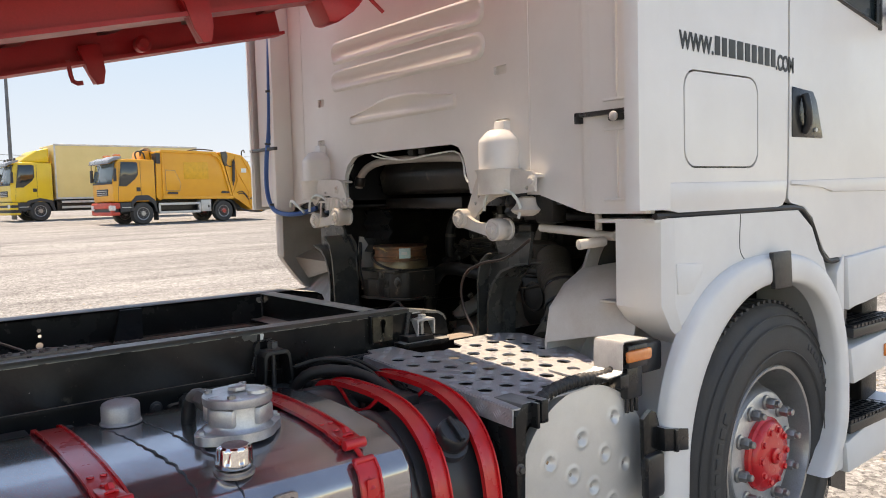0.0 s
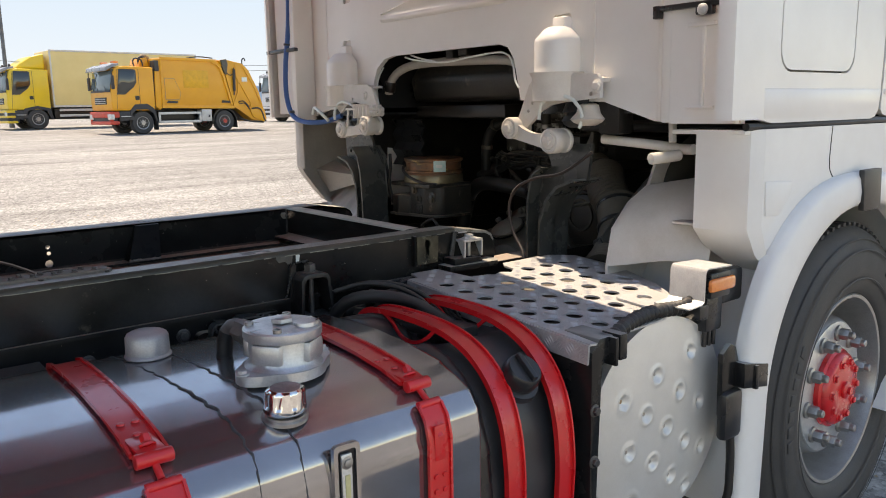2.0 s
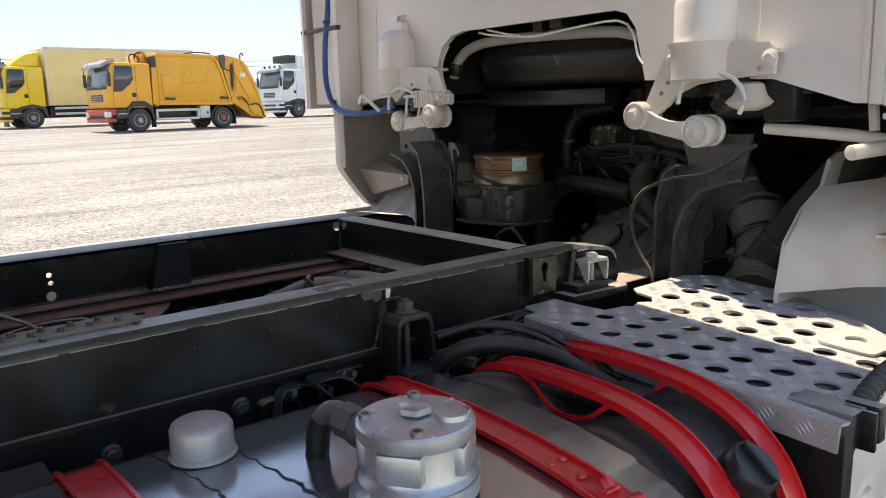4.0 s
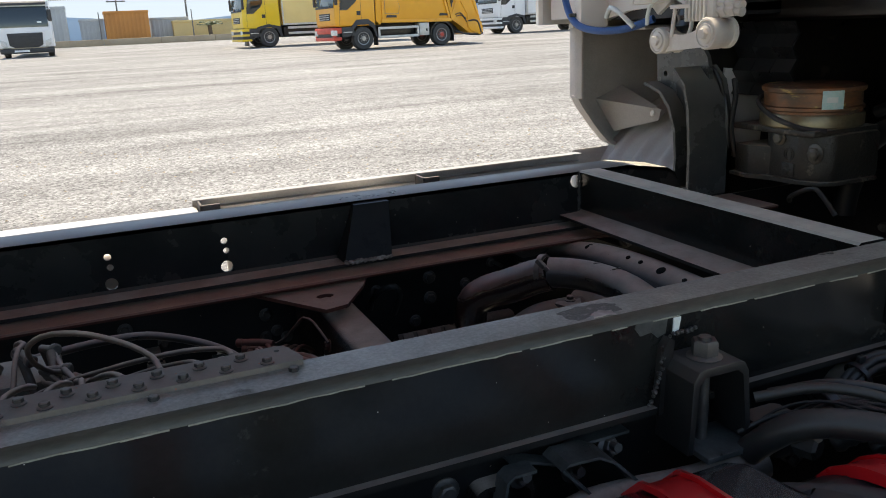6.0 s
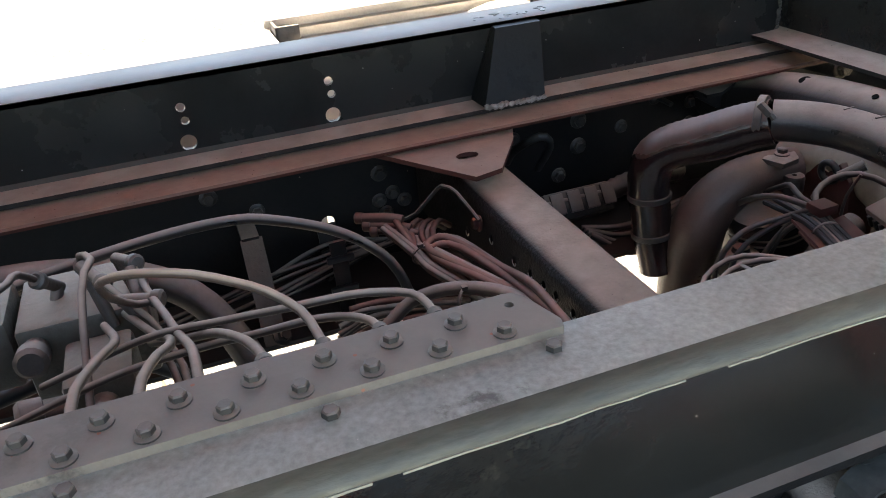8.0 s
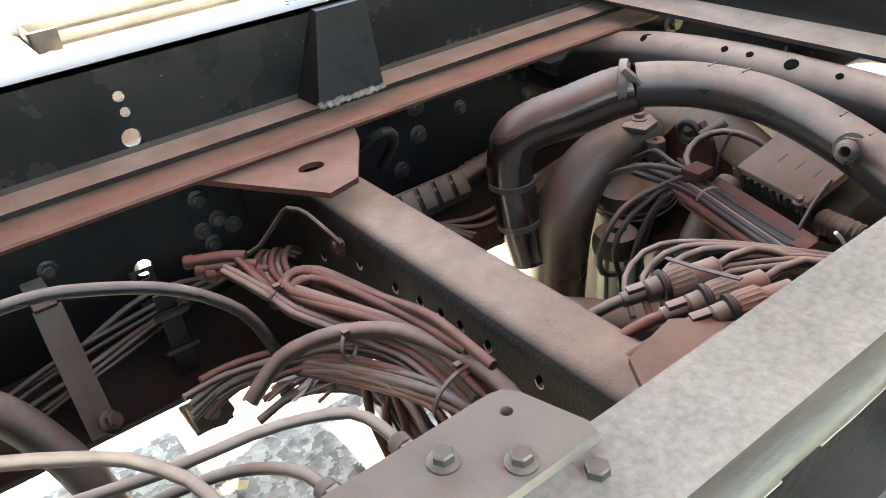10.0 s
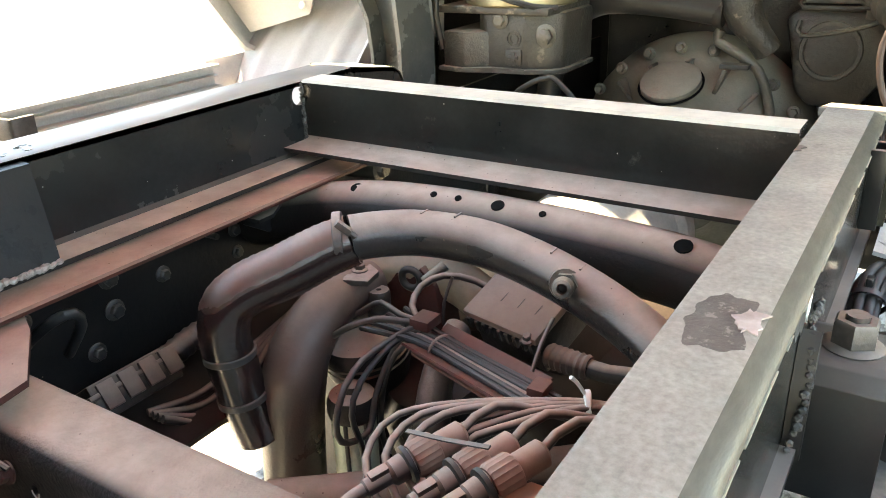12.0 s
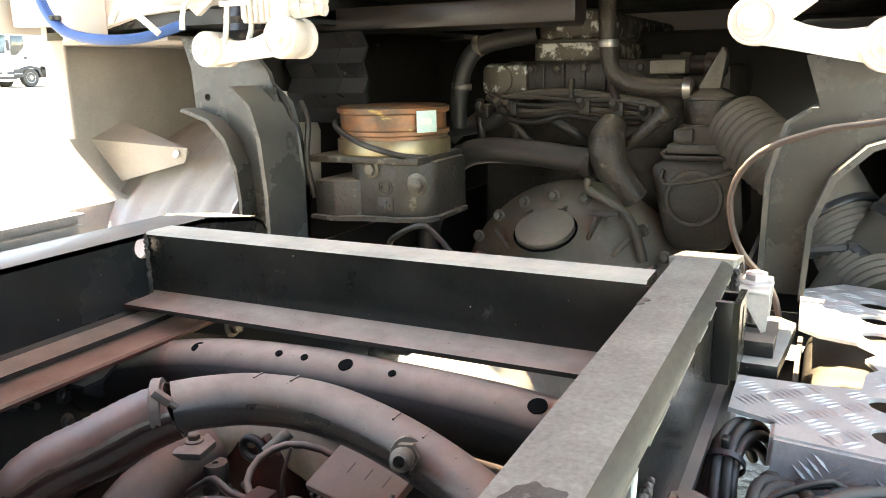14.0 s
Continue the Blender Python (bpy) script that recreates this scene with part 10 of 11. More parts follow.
# gearbox-top furniture
plug = thing("breather_plug", "dusty round breather plug on the gearbox", "plug", (-0.195, 0.147, 0.77))
bm = B()
lathe(bm, [(0.018, -0.03), (0.018, 0.004), (0.0135, 0.006), (0.0135, 0.012)], (-0.195, 0.147, 0.775), (0, 0, 1), 22)
part("neck", bm, dark_bolt, plug)
bm = B()
lathe(bm, [(0.0155, 0.012), (0.0162, 0.014), (0.0162, 0.036), (0.0145, 0.040), (0.004, 0.040), (0.003, 0.037)], (-0.195, 0.147, 0.775), (0, 0, 1), 26)
part("cap", bm, dusty_bolt, plug)
cast = thing("red_casting", "red-brown dusty casting with a dark ring", "casting", (-0.15, 0.12, 0.78))
bm = B()
prism(bm, [(0.06, 0.72), (0.17, 0.72), (0.165, 0.80), (0.14, 0.83), (0.115, 0.818), (0.10, 0.845), (0.075, 0.82)], "x", -0.16, -0.11, 0.004)
part("body", bm, red_dust_steel, cast)
bm = B()
ring = [Vector((-0.163, 0.113 + 0.0155 * math.cos(0.3142 * k), 0.826 + 0.014 * math.sin(0.3142 * k))) for k in range(21)]
tube(bm, ring, 0.0055, 10, 0.004)
part("ring", bm, black_hose, cast)
bm = B()
cyl(bm, (-0.175, 0.083, 0.832), (-0.15, 0.063, 0.853), 0.008, 16, 0.001)
part("pin", bm, iron_light, cast)
canister = thing("pale_canister", "pale green canister standing beside the gearbox", "canister", (-0.285, 0.128, 0.45))
bm = B()
lathe(bm, [(0.030, 0), (0.030, 0.262), (0.026, 0.275)], (-0.312, 0.112, 0.44), (0, 0, 1), 30)
part("shell", bm, pale_green, canister)
bm = B()
lathe(bm, [(0.0305, 0.250), (0.033, 0.253), (0.034, 0.258), (0.034, 0.272), (0.030, 0.282), (0.014, 0.288), (0.012, 0.296)], (-0.312, 0.112, 0.44), (0, 0, 1), 30)
part("cap", bm, brown_steel, canister, "brown dusty cap")
for a in (3.45, 4.35):
    bm = B()
    c, s = math.cos(a), math.sin(a)
    cyl(bm, (-0.312 + 0.030 * c, 0.112 + 0.030 * s, 0.44), (-0.312 + 0.030 * c, 0.112 + 0.030 * s, 0.705), 0.0032, 8)
    part("rib", bm, dark_bolt, canister)
disc = thing("gear_actuator", "round brown housing with a finely ribbed edge", "housing", (-0.225, 0.155, 0.6))
bm = B()
lathe(bm, [(0.05, -0.12), (0.055, -0.02), (0.062, 0.0), (0.063, 0.012), (0.060, 0.014), (0.063, 0.016), (0.063, 0.022), (0.060, 0.024), (0.063, 0.026), (0.063, 0.034), (0.056, 0.046), (0.02, 0.052)], (-0.225, 0.150, 0.718), (-0.18, 0.05, 1), 36)
part("body", bm, brown_steel, disc)
# Dark shape added to keep the space beside the canister black.
bm = B()
lathe(bm, [(0.085, 0), (0.09, 0.02), (0.09, 0.10), (0.07, 0.13)], (-0.17, 0.04, 0.58), (-0.2, 0.1, 0.9), 26)
solid("selector_housing", bm, pit_dark, "oily dark housing on the gearbox", "housing", (-0.17, 0.04, 0.58))
vb = thing("valve_box", "ribbed grey valve box with a dusty lid", "valve box", (-0.17, -0.05, 0.74))
ez = Vector((0.028, 0.12, 0)).normalized()
ex = Vector((0.060, 0.0, 0.026))
ex = (ex - ez * ex.dot(ez)).normalized()
en = ex.cross(ez)
m = Matrix.Translation((-0.217, -0.053, 0.822)) @ Matrix((ex, ez, en)).transposed().to_4x4()
bm = B()
box(bm, (0.006, -0.056, -0.075), (0.115, 0.056, -0.012), 0.006, m=m)
part("housing", bm, pit_dark, vb)
bm = B()
box(bm, (0.0, -0.0615, -0.013), (0.122, 0.0615, 0.0), 0.004, m=m)
part("lid", bm, mat("dusty_lid", (0.16, 0.10, 0.075), (0.22, 0.15, 0.115), (0.5, 0.8), scale=12, bump=0.06, dust=(0.42, 0.32, 0.25), dust_amount=0.7, lies=(0.3, 1.0)), vb)
for k in range(9):
    bm = B()
    box(bm, (-0.003, -0.054 + k * 0.0128, -0.028), (0.005, -0.048 + k * 0.0128, -0.010), 0.001, m=m)
    part("clip", bm, dark_bolt, vb)
for k in range(3):
    bm = B()
    box(bm, (0.035, 0.020 - 0.028 * k, 0.0), (0.051, 0.0208 - 0.028 * k, 0.0008), 0.0, m=m)
    part("lid_mark", bm, dark_bolt, vb)
bm = B()
hexbolt(bm, m @ Vector((0.002, -0.048, -0.006)), en, 0.006, 0.008)
part("bolt", bm, dusty_bolt, vb)
con = thing("ribbed_connector", "brown ribbed round connector beside the valve box", "connector", (-0.205, -0.14, 0.79))
bm = B()
tube(bm, [(-0.200, -0.118, 0.788), (-0.206, -0.15, 0.79), (-0.208, -0.175, 0.79)], 0.0155, 20, 0.004, ripple=0.07)
part("coupling_ring", bm, dusty_cable, con)
bm = B()
tube(bm, [(-0.207, -0.17, 0.79), (-0.212, -0.20, 0.792), (-0.215, -0.24, 0.80), (-0.20, -0.30, 0.79)], 0.0115, 14)
part("lead", bm, brown_steel, con)
bm = B()
tube(bm, [(-0.215, 0.005, 0.80), (-0.255, 0.0, 0.785), (-0.290, -0.006, 0.755), (-0.312, -0.014, 0.715), (-0.325, -0.02, 0.66)], 0.021, 18, radii=lambda f: 0.85 + 0.35 * f)
solid("drain_elbow", bm, dusty_bolt, "dusty brown cast elbow below the channel", "elbow", (-0.3, -0.01, 0.7))
tub = thing("cross_tube", "thick brown tube crossing below the plugs", "tube", (-0.36, -0.02, 0.64))
bm = B()
tube(bm, [(-0.47, 0.12, 0.645), (-0.40, 0.02, 0.65), (-0.31, -0.08, 0.648), (-0.20, -0.19, 0.64)], 0.036, 24)
part("tube_body", bm, brown_steel, tub)
bm = B()
lathe(bm, [(0.037, 0), (0.040, 0.001), (0.040, 0.012), (0.037, 0.013)], (-0.345, -0.042, 0.649), (0.67, -0.74, 0), 30)
part("band", bm, black_hose, tub)
red_channel = mat("dull_red_channel", (0.085, 0.024, 0.018), (0.055, 0.02, 0.016), (0.5, 0.7), spec=0.25, scale=9, fine=160, bump=0.1, dust=(0.36, 0.22, 0.17), dust_amount=0.45, lies=(0.5, 1.0))
chan = thing("loom_channel", "red-brown steel channel carrying a cable loom", "channel", (-0.30, -0.07, 0.81))
ca, cb = Vector((-0.272, 0.016, 0.812)), Vector((-0.338, -0.160, 0.822))
d = (cb - ca).normalized()
side = Vector((0, 0, 1)).cross(d).normalized()
upv = d.cross(side)
for off, w in ((side * 0.020, 0.032), (side * -0.026, 0.026)):
    bm = B()
    flat_bar(bm, [ca + off, cb + off], w, 0.003, side + upv * (0.5 if off.dot(side) > 0 else -0.5))
    part("flange", bm, red_channel, chan)
bm = B()
flat_bar(bm, [ca - upv * 0.014, cb - upv * 0.014], 0.05, 0.003, side)
part("channel_base", bm, red_channel, chan)
for k in range(6):
    bm = B()
    o = side * (-0.016 + 0.0065 * k) + upv * (0.002 * (k % 2))
    tube(bm, [ca - d * 0.10 + o * 2.2 + Vector((0, 0, -0.01)), ca + o, ca.lerp(cb, 0.5) + o * 0.9, cb + o, cb + d * 0.03 + o], 0.004, 8)
    part("cable", bm, dusty_cable if k == 2 else black_hose, chan)
bm = B()
box(bm, (-0.272, 0.014, 0.818), (-0.240, 0.042, 0.832), 0.002)
part("end_tab", bm, red_channel, chan)
bm = B()
box(bm, (-0.345, -0.178, 0.800), (-0.318, -0.158, 0.836), 0.002)
part("end_tab", bm, red_channel, chan)


def cable(pts, r, material, label="dusty grey cable lying in loops", name="cable", group="loose cables"):
    bm = B()
    tube(bm, pts, r, 10, 0.015)
    return solid(name, bm, material, label, "cable", pts[0], group)


# loops over the gearbox
cable([(-0.267, 0.035, 0.822), (-0.289, 0.066, 0.800), (-0.330, 0.072, 0.795), (-0.368, 0.072, 0.778), (-0.391, 0.072, 0.738), (-0.386, 0.071, 0.708), (-0.362, 0.070, 0.694), (-0.331, 0.070, 0.692), (-0.310, 0.072, 0.733), (-0.284, 0.060, 0.785), (-0.266, 0.03, 0.82)], 0.0044, loop_sheath)
cable([(-0.265, 0.03, 0.818), (-0.292, 0.060, 0.797), (-0.345, 0.068, 0.770), (-0.366, 0.068, 0.735), (-0.352, 0.068, 0.68), (-0.335, 0.076, 0.60)], 0.0040, black_hose)
cable([(-0.262, 0.025, 0.818), (-0.285, 0.055, 0.785), (-0.295, 0.072, 0.735), (-0.297, 0.078, 0.66), (-0.28, 0.07, 0.58)], 0.0042, dusty_hose)
cable([(-0.265, 0.035, 0.824), (-0.280, 0.085, 0.824), (-0.295, 0.118, 0.812), (-0.290, 0.155, 0.785), (-0.262, 0.20, 0.75)], 0.0046, loop_sheath)
cable([(-0.262, 0.028, 0.826), (-0.262, 0.062, 0.828), (-0.245, 0.098, 0.826), (-0.232, 0.125, 0.815), (-0.24, 0.16, 0.79)], 0.0042, loop_sheath)
cable([(-0.258, 0.034, 0.822), (-0.238, 0.060, 0.830), (-0.205, 0.068, 0.842), (-0.172, 0.052, 0.848), (-0.155, 0.012, 0.842), (-0.15, -0.03, 0.82)], 0.0046, dusty_cable)
cable([(-0.232, 0.016, 0.812), (-0.226, 0.018, 0.84), (-0.214, 0.012, 0.872)], 0.0022, dusty_cable, "upright end of a cable tie", "tie_end")
cable([(-0.314, -0.150, 0.836), (-0.296, -0.152, 0.862), (-0.278, -0.158, 0.888)], 0.0024, dusty_cable, "upright end of a cable tie", "tie_end")
tie = thing("cable_tie", "pale cable tie round the channel loom", "cable tie", (-0.285, -0.02, 0.81))
bm = B()
lathe(bm, [(0.021, 0), (0.0225, 0.001), (0.0225, 0.004), (0.021, 0.005)], (-0.283, -0.012, 0.806), d, 20, caps=False)
part("band", bm, dusty_cable, tie)

# plugs in a row at the near rail
for k, (x, y, z) in enumerate(((-0.556, -0.160, 0.885), (-0.568, -0.214, 0.902), (-0.578, -0.245, 0.912))):
    t = thing("cable_plug", "dusty brown round multi-pin plug", "plug", (x, y, z), "plugs at the rail")
    o, d = Vector((x, y, z)), Vector((0.80, -0.42, 0.18)).normalized()
    bm = B()
    lathe(bm, [(0.0064, -0.045), (0.0077, -0.0435), (0.0077, -0.0225), (0.011, -0.019), (0.0122, -0.0032), (0.0122, 0.0)], o, d, 20)
    part("back_shell", bm, dusty_cable, t)
    bm = B()
    n = 40
    rows = []
    for r, h in ((0.014, 0.0), (0.016, 0.0026), (0.016, 0.0205), (0.014, 0.023), (0.0115, 0.0243), (0.0115, 0.048), (0.0077, 0.051)):
        u, v = ring_frame(d)
        rows.append([bm.verts.new(o + d * h + (u * math.cos(6.2832 * q / n) + v * math.sin(6.2832 * q / n)) * (r - (0.0014 if q % 2 and 0.001 < h < 0.022 else 0))) for q in range(n)])
    for a, b in zip(rows, rows[1:]):
        for q in range(n):
            bm.faces.new((a[q], a[(q + 1) % n], b[(q + 1) % n], b[q]))
    bm.faces.new(rows[-1])
    bm.faces.new(rows[0][::-1])
    part("coupling_ring", bm, mat("dusty_plug_plastic", (0.22, 0.12, 0.09), (0.28, 0.18, 0.14), (0.5, 0.75), scale=20, bump=0.06, dust=(0.42, 0.32, 0.26), dust_amount=0.7) if k == 0 else bpy.data.materials["dusty_plug_plastic"], t)
    bm = B()
    lathe(bm, [(0.0125, -0.0077), (0.0163, -0.0064), (0.0163, -0.0026), (0.0125, -0.0013)], o, d, 26)
    part("seal", bm, black_hose, t)
    bm = B()
    u, v = ring_frame(d)
    mm = Matrix.Translation(o - d * 0.032 + Vector((0, 0, 0.008))) @ d.to_track_quat("X", "Z").to_matrix().to_4x4()
    box(bm, (-0.008, -0.0045, -0.002), (0.009, 0.0045, 0.003), 0.001, m=mm)
    part("latch", bm, dusty_cable, t)
    cable([o + d * 0.045, o + d * 0.075 + Vector((0.015, 0.0, 0.004)), o + Vector((0.12, -0.09, 0.0)), o + Vector((0.16, -0.17, -0.02))], 0.0042, dusty_cable)
    cable([o - d * 0.04, o - d * 0.07 + Vector((0, 0, -0.004)), o - d * 0.12 + Vector((-0.01, 0.02, -0.05))], 0.0058, red_cable if k else dusty_cable)
bm = B()
flat_bar(bm, [(-0.545, -0.148, 0.904), (-0.553, -0.19, 0.916), (-0.56, -0.235, 0.93)], 0.004, 0.0015, (1, 0, 0.2))
solid("plug_carrier", bm, dark_bolt, "thin dusty steel carrier strip between the plugs", "strip", (-0.55, -0.19, 0.91))
for k in range(6):
    cable([(-0.592 + 0.010 * k, -0.152 - 0.012 * k, 0.862), (-0.565 + 0.009 * k, -0.118 - 0.014 * k, 0.878 + 0.002 * k), (-0.515 + 0.006 * k, -0.118 - 0.02 * k, 0.892 + 0.003 * (k % 3)), (-0.462 + 0.003 * k, -0.185 - 0.012 * k, 0.897), (-0.420, -0.262 - 0.004 * k, 0.893 + 0.003 * (k % 2)), (-0.385, -0.35, 0.875)], 0.0032 + 0.0004 * (k % 3), dusty_cable)
tie = thing("cable_tie", "pale cable tie round the leads", "cable tie", (-0.425, -0.255, 0.89))
bm = B()
lathe(bm, [(0.014, 0), (0.0155, 0.001), (0.0155, 0.005), (0.014, 0.006)], (-0.425, -0.255, 0.892), (0.4, -0.85, 0), 18)
part("band", bm, label_white, tie)
bm = B()
tube(bm, [(-0.425, -0.255, 0.906), (-0.43, -0.25, 0.918), (-0.436, -0.246, 0.926)], 0.002, 6)
part("tail", bm, label_white, tie)

# Dark plate added to block the bright ground between the hoses.
bm = B()
box(bm, (-0.21, 0.155, 0.38), (-0.20, 0.275, 0.70), 0.003)
solid("gearbox_bracket", bm, pit_dark, "oily steel bracket beside the gearbox", "bracket", (-0.2, 0.2, 0.4))
# control module on the far rail
mod = thing("control_module", "dusty brown control module below the far rail", "module", (-0.43, 0.4, 0.68))
m = Matrix.Translation((-0.44, 0.405, 0.715)) @ Matrix.Rotation(radians(-35), 4, "X")
bm = B()
box(bm, (-0.065, -0.03, -0.03), (0.065, 0.03, 0.022), 0.004, m=m)
part("housing", bm, brown_steel, mod)
bm = B()
box(bm, (-0.07, -0.034, 0.0), (0.07, 0.012, 0.008), 0.002, m=m)
for k in range(4):
    box(bm, (-0.055 + 0.033 * k, -0.036, -0.02), (-0.03 + 0.033 * k, -0.029, 0.018), 0.002, m=m)
part("lid_ridge", bm, dusty_cable, mod)
bm = B()
tube(bm, [(-0.375, 0.40, 0.722), (-0.33, 0.395, 0.735), (-0.29, 0.39, 0.74), (-0.22, 0.40, 0.735)], 0.019, 14, 0.006, ripple=0.06)
part("lead_boot", bm, dusty_hose, mod)
for k in range(4):
    cable([(-0.44, 0.37 - 0.01 * k, 0.68), (-0.36, 0.35 - 0.012 * k, 0.675 - 0.012 * k), (-0.25, 0.36 - 0.01 * k, 0.69), (-0.1, 0.38, 0.70)], 0.006, dusty_hose)

# looped strap end on the far rail
cable([(-0.545, 0.45, 0.80), (-0.55, 0.41, 0.835), (-0.535, 0.37, 0.868), (-0.515, 0.36, 0.872), (-0.50, 0.375, 0.845), (-0.50, 0.42, 0.79)], 0.007, black_hose, "black rubber loop behind the gusset", "rubber_loop")

# ---- wiring loom behind the pressed cross member ----
rng = random.Random(77)


def bundle(path, count, spread, radii, materials, fan=0.0):
    for k in range(count):
        pts = []
        w = rng.uniform(0, 6.283)
        for i, p in enumerate(path):
            f = i / (len(path) - 1)
            q = spread * (1 + fan * max(0, 0.35 - f) * 6)
            w += rng.uniform(-0.35, 0.35)
            rad = q * (0.35 + 0.65 * ((k * 0.618) % 1))
            pts.append(Vector(p) + Vector((math.cos(w) * rad * 0.8, math.cos(w) * rad * 0.3, math.sin(w) * rad)))
        cable(pts, rng.choice(radii), materials[k % len(materials)], "dusty brown cable in a tied loom", "loom_cable", "loom behind the cross member")


LOOM = ("dusty brown cable doubled back in a tied loom", "loom_cable", "loom behind the cross member")
hairpins = (((-0.722, -0.094, 0.852), (-0.722, -0.003, 0.850), (-0.724, 0.079, 0.835), (-0.748, 0.169, 0.834), (-0.766, 0.188, 0.834), (-0.783, 0.183, 0.832), (-0.788, 0.165, 0.832), (-0.750, 0.078, 0.830), (-0.724, 0.012, 0.826), (-0.722, -0.06, 0.815)),
            ((-0.723, -0.060, 0.856), (-0.723, 0.039, 0.842), (-0.750, 0.151, 0.840), (-0.768, 0.173, 0.841), (-0.782, 0.170, 0.838), (-0.784, 0.150, 0.836), (-0.746, 0.059, 0.838), (-0.726, -0.003, 0.834), (-0.724, -0.10, 0.815)))
for k, pin in enumerate(hairpins):
    for q in range(3):
        o = Vector((-0.0035 * q, -0.0085 * q, 0.0045 * q - 0.009 * k))
        cable([Vector(p) + o + Vector([rng.uniform(-0.0025, 0.0025) for _ in range(3)]) for p in pin], (0.0048, 0.0056, 0.0052)[q], (dusty_cable, dusty_cable, red_cable)[q], *LOOM)
for q in range(5):
    o = Vector((-0.007 * q, 0.004 * q, -0.004 * (q % 2)))
    cable([Vector(p) + o for p in ((-0.720, 0.276, 0.80), (-0.742, 0.258, 0.822), (-0.764, 0.225, 0.828), (-0.770, 0.190, 0.822), (-0.752, 0.160, 0.815), (-0.735, 0.09, 0.80))], 0.0045, (red_cable, dusty_cable)[q % 2], *LOOM)
for q in range(4):
    o = Vector((-0.003 * q, -0.003 * q, 0.0065 * (q % 2) - 0.004))
    cable([Vector(p) + o for p in ((-0.823, 0.252, 0.836), (-0.813, 0.210, 0.834), (-0.803, 0.158, 0.832), (-0.798, 0.132, 0.828), (-0.770, 0.085, 0.815), (-0.741, 0.02, 0.80), (-0.735, -0.05, 0.78))], 0.0042, (red_cable, dusty_cable)[q % 2], *LOOM)
bundle([(-0.905, 0.165, 0.750), (-0.862, 0.165, 0.757), (-0.805, 0.128, 0.772), (-0.768, 0.078, 0.795), (-0.745, 0.01, 0.806), (-0.742, -0.08, 0.798), (-0.748, -0.16, 0.77), (-0.76, -0.28, 0.70)], 11, 0.013, (0.0035, 0.0042, 0.005), (dusty_cable, red_cable, dusty_hose), 1.0)
bundle([(-0.86, 0.12, 0.735), (-0.82, 0.11, 0.748), (-0.775, 0.06, 0.752), (-0.755, -0.01, 0.735), (-0.755, -0.09, 0.69), (-0.76, -0.20, 0.60)], 8, 0.012, (0.003, 0.004, 0.005), (red_cable, dusty_cable, dusty_hose), 0.8)
for k in range(5):
    cable([(-0.90 + 0.02 * k, 0.155 - 0.02 * k, 0.745), (-0.87 + 0.02 * k, 0.15 - 0.02 * k, 0.752 + 0.003 * k), (-0.83, 0.13 - 0.012 * k, 0.757), (-0.79, 0.10, 0.765)], 0.0022, label_white if k % 2 else dusty_cable, "bare pale wire end in the loom", "wire_end", "loose wire ends")
cable([(-0.885, 0.092, 0.775), (-0.842, 0.094, 0.806), (-0.802, 0.070, 0.826), (-0.771, 0.046, 0.832), (-0.743, 0.008, 0.836), (-0.727, -0.053, 0.838), (-0.726, -0.107, 0.842), (-0.728, -0.150, 0.832), (-0.735, -0.19, 0.80), (-0.75, -0.28, 0.73)], 0.0088, dusty_cable, "thick pale cable over the loom", "loom_cable", "loom behind the cross member")
for p, d, r in (((-0.786, 0.052, 0.817), (0.6, -0.8, 0.1), 0.016), ((-0.805, 0.160, 0.832), (0.2, -1, -0.1), 0.0125), ((-0.742, -0.075, 0.812), (0.05, -1, -0.15), 0.032)):
    tie = thing("cable_tie", "dusty cable tie round the loom", "cable tie", p)
    bm = B()
    lathe(bm, [(r, 0), (r + 0.0015, 0.0008), (r + 0.0015, 0.0045), (r, 0.005)], p, d, 24, caps=False)
    part("band", bm, dusty_cable, tie)
    bm = B()
    box(bm, (p[0] - 0.004, p[1] - 0.006, p[2] + r - 0.001), (p[0] + 0.004, p[1] + 0.001, p[2] + r + 0.005), 0.001)
    part("tie_head", bm, dusty_cable, tie)
for k in range(15):
    f = k / 14
    a = Vector((-0.786, 0.060, 0.790)).lerp(Vector((-0.760, -0.075, 0.815)), f)
    e = Vector((-0.790, 0.010, 0.690)).lerp(Vector((-0.765, -0.170, 0.735)), f)
    w = rng.uniform(-0.008, 0.008)
    e = e + Vector((rng.uniform(-0.01, 0.012), rng.uniform(-0.05, 0.025), rng.uniform(-0.02, 0.02)))
    cable([Vector((-0.868 + w * 2, 0.158 - w * 3, 0.752 + w)), Vector((-0.815 + w, 0.122, 0.765 + w)), a + Vector((w, 0, w)), a.lerp(e, 0.4) + Vector((0.006 + w, -0.012, 0.018)), e + Vector((0.01, 0.012, 0.025 + w)), e + Vector((0.012, -0.02 + w, -0.03))], rng.choice((0.0036, 0.0045, 0.0052)), (red_cable, dusty_cable, dusty_hose, red_cable, dusty_hose)[k % 5], "brown cable fanning down out of the loom", "loom_cable", "loom behind the cross member")
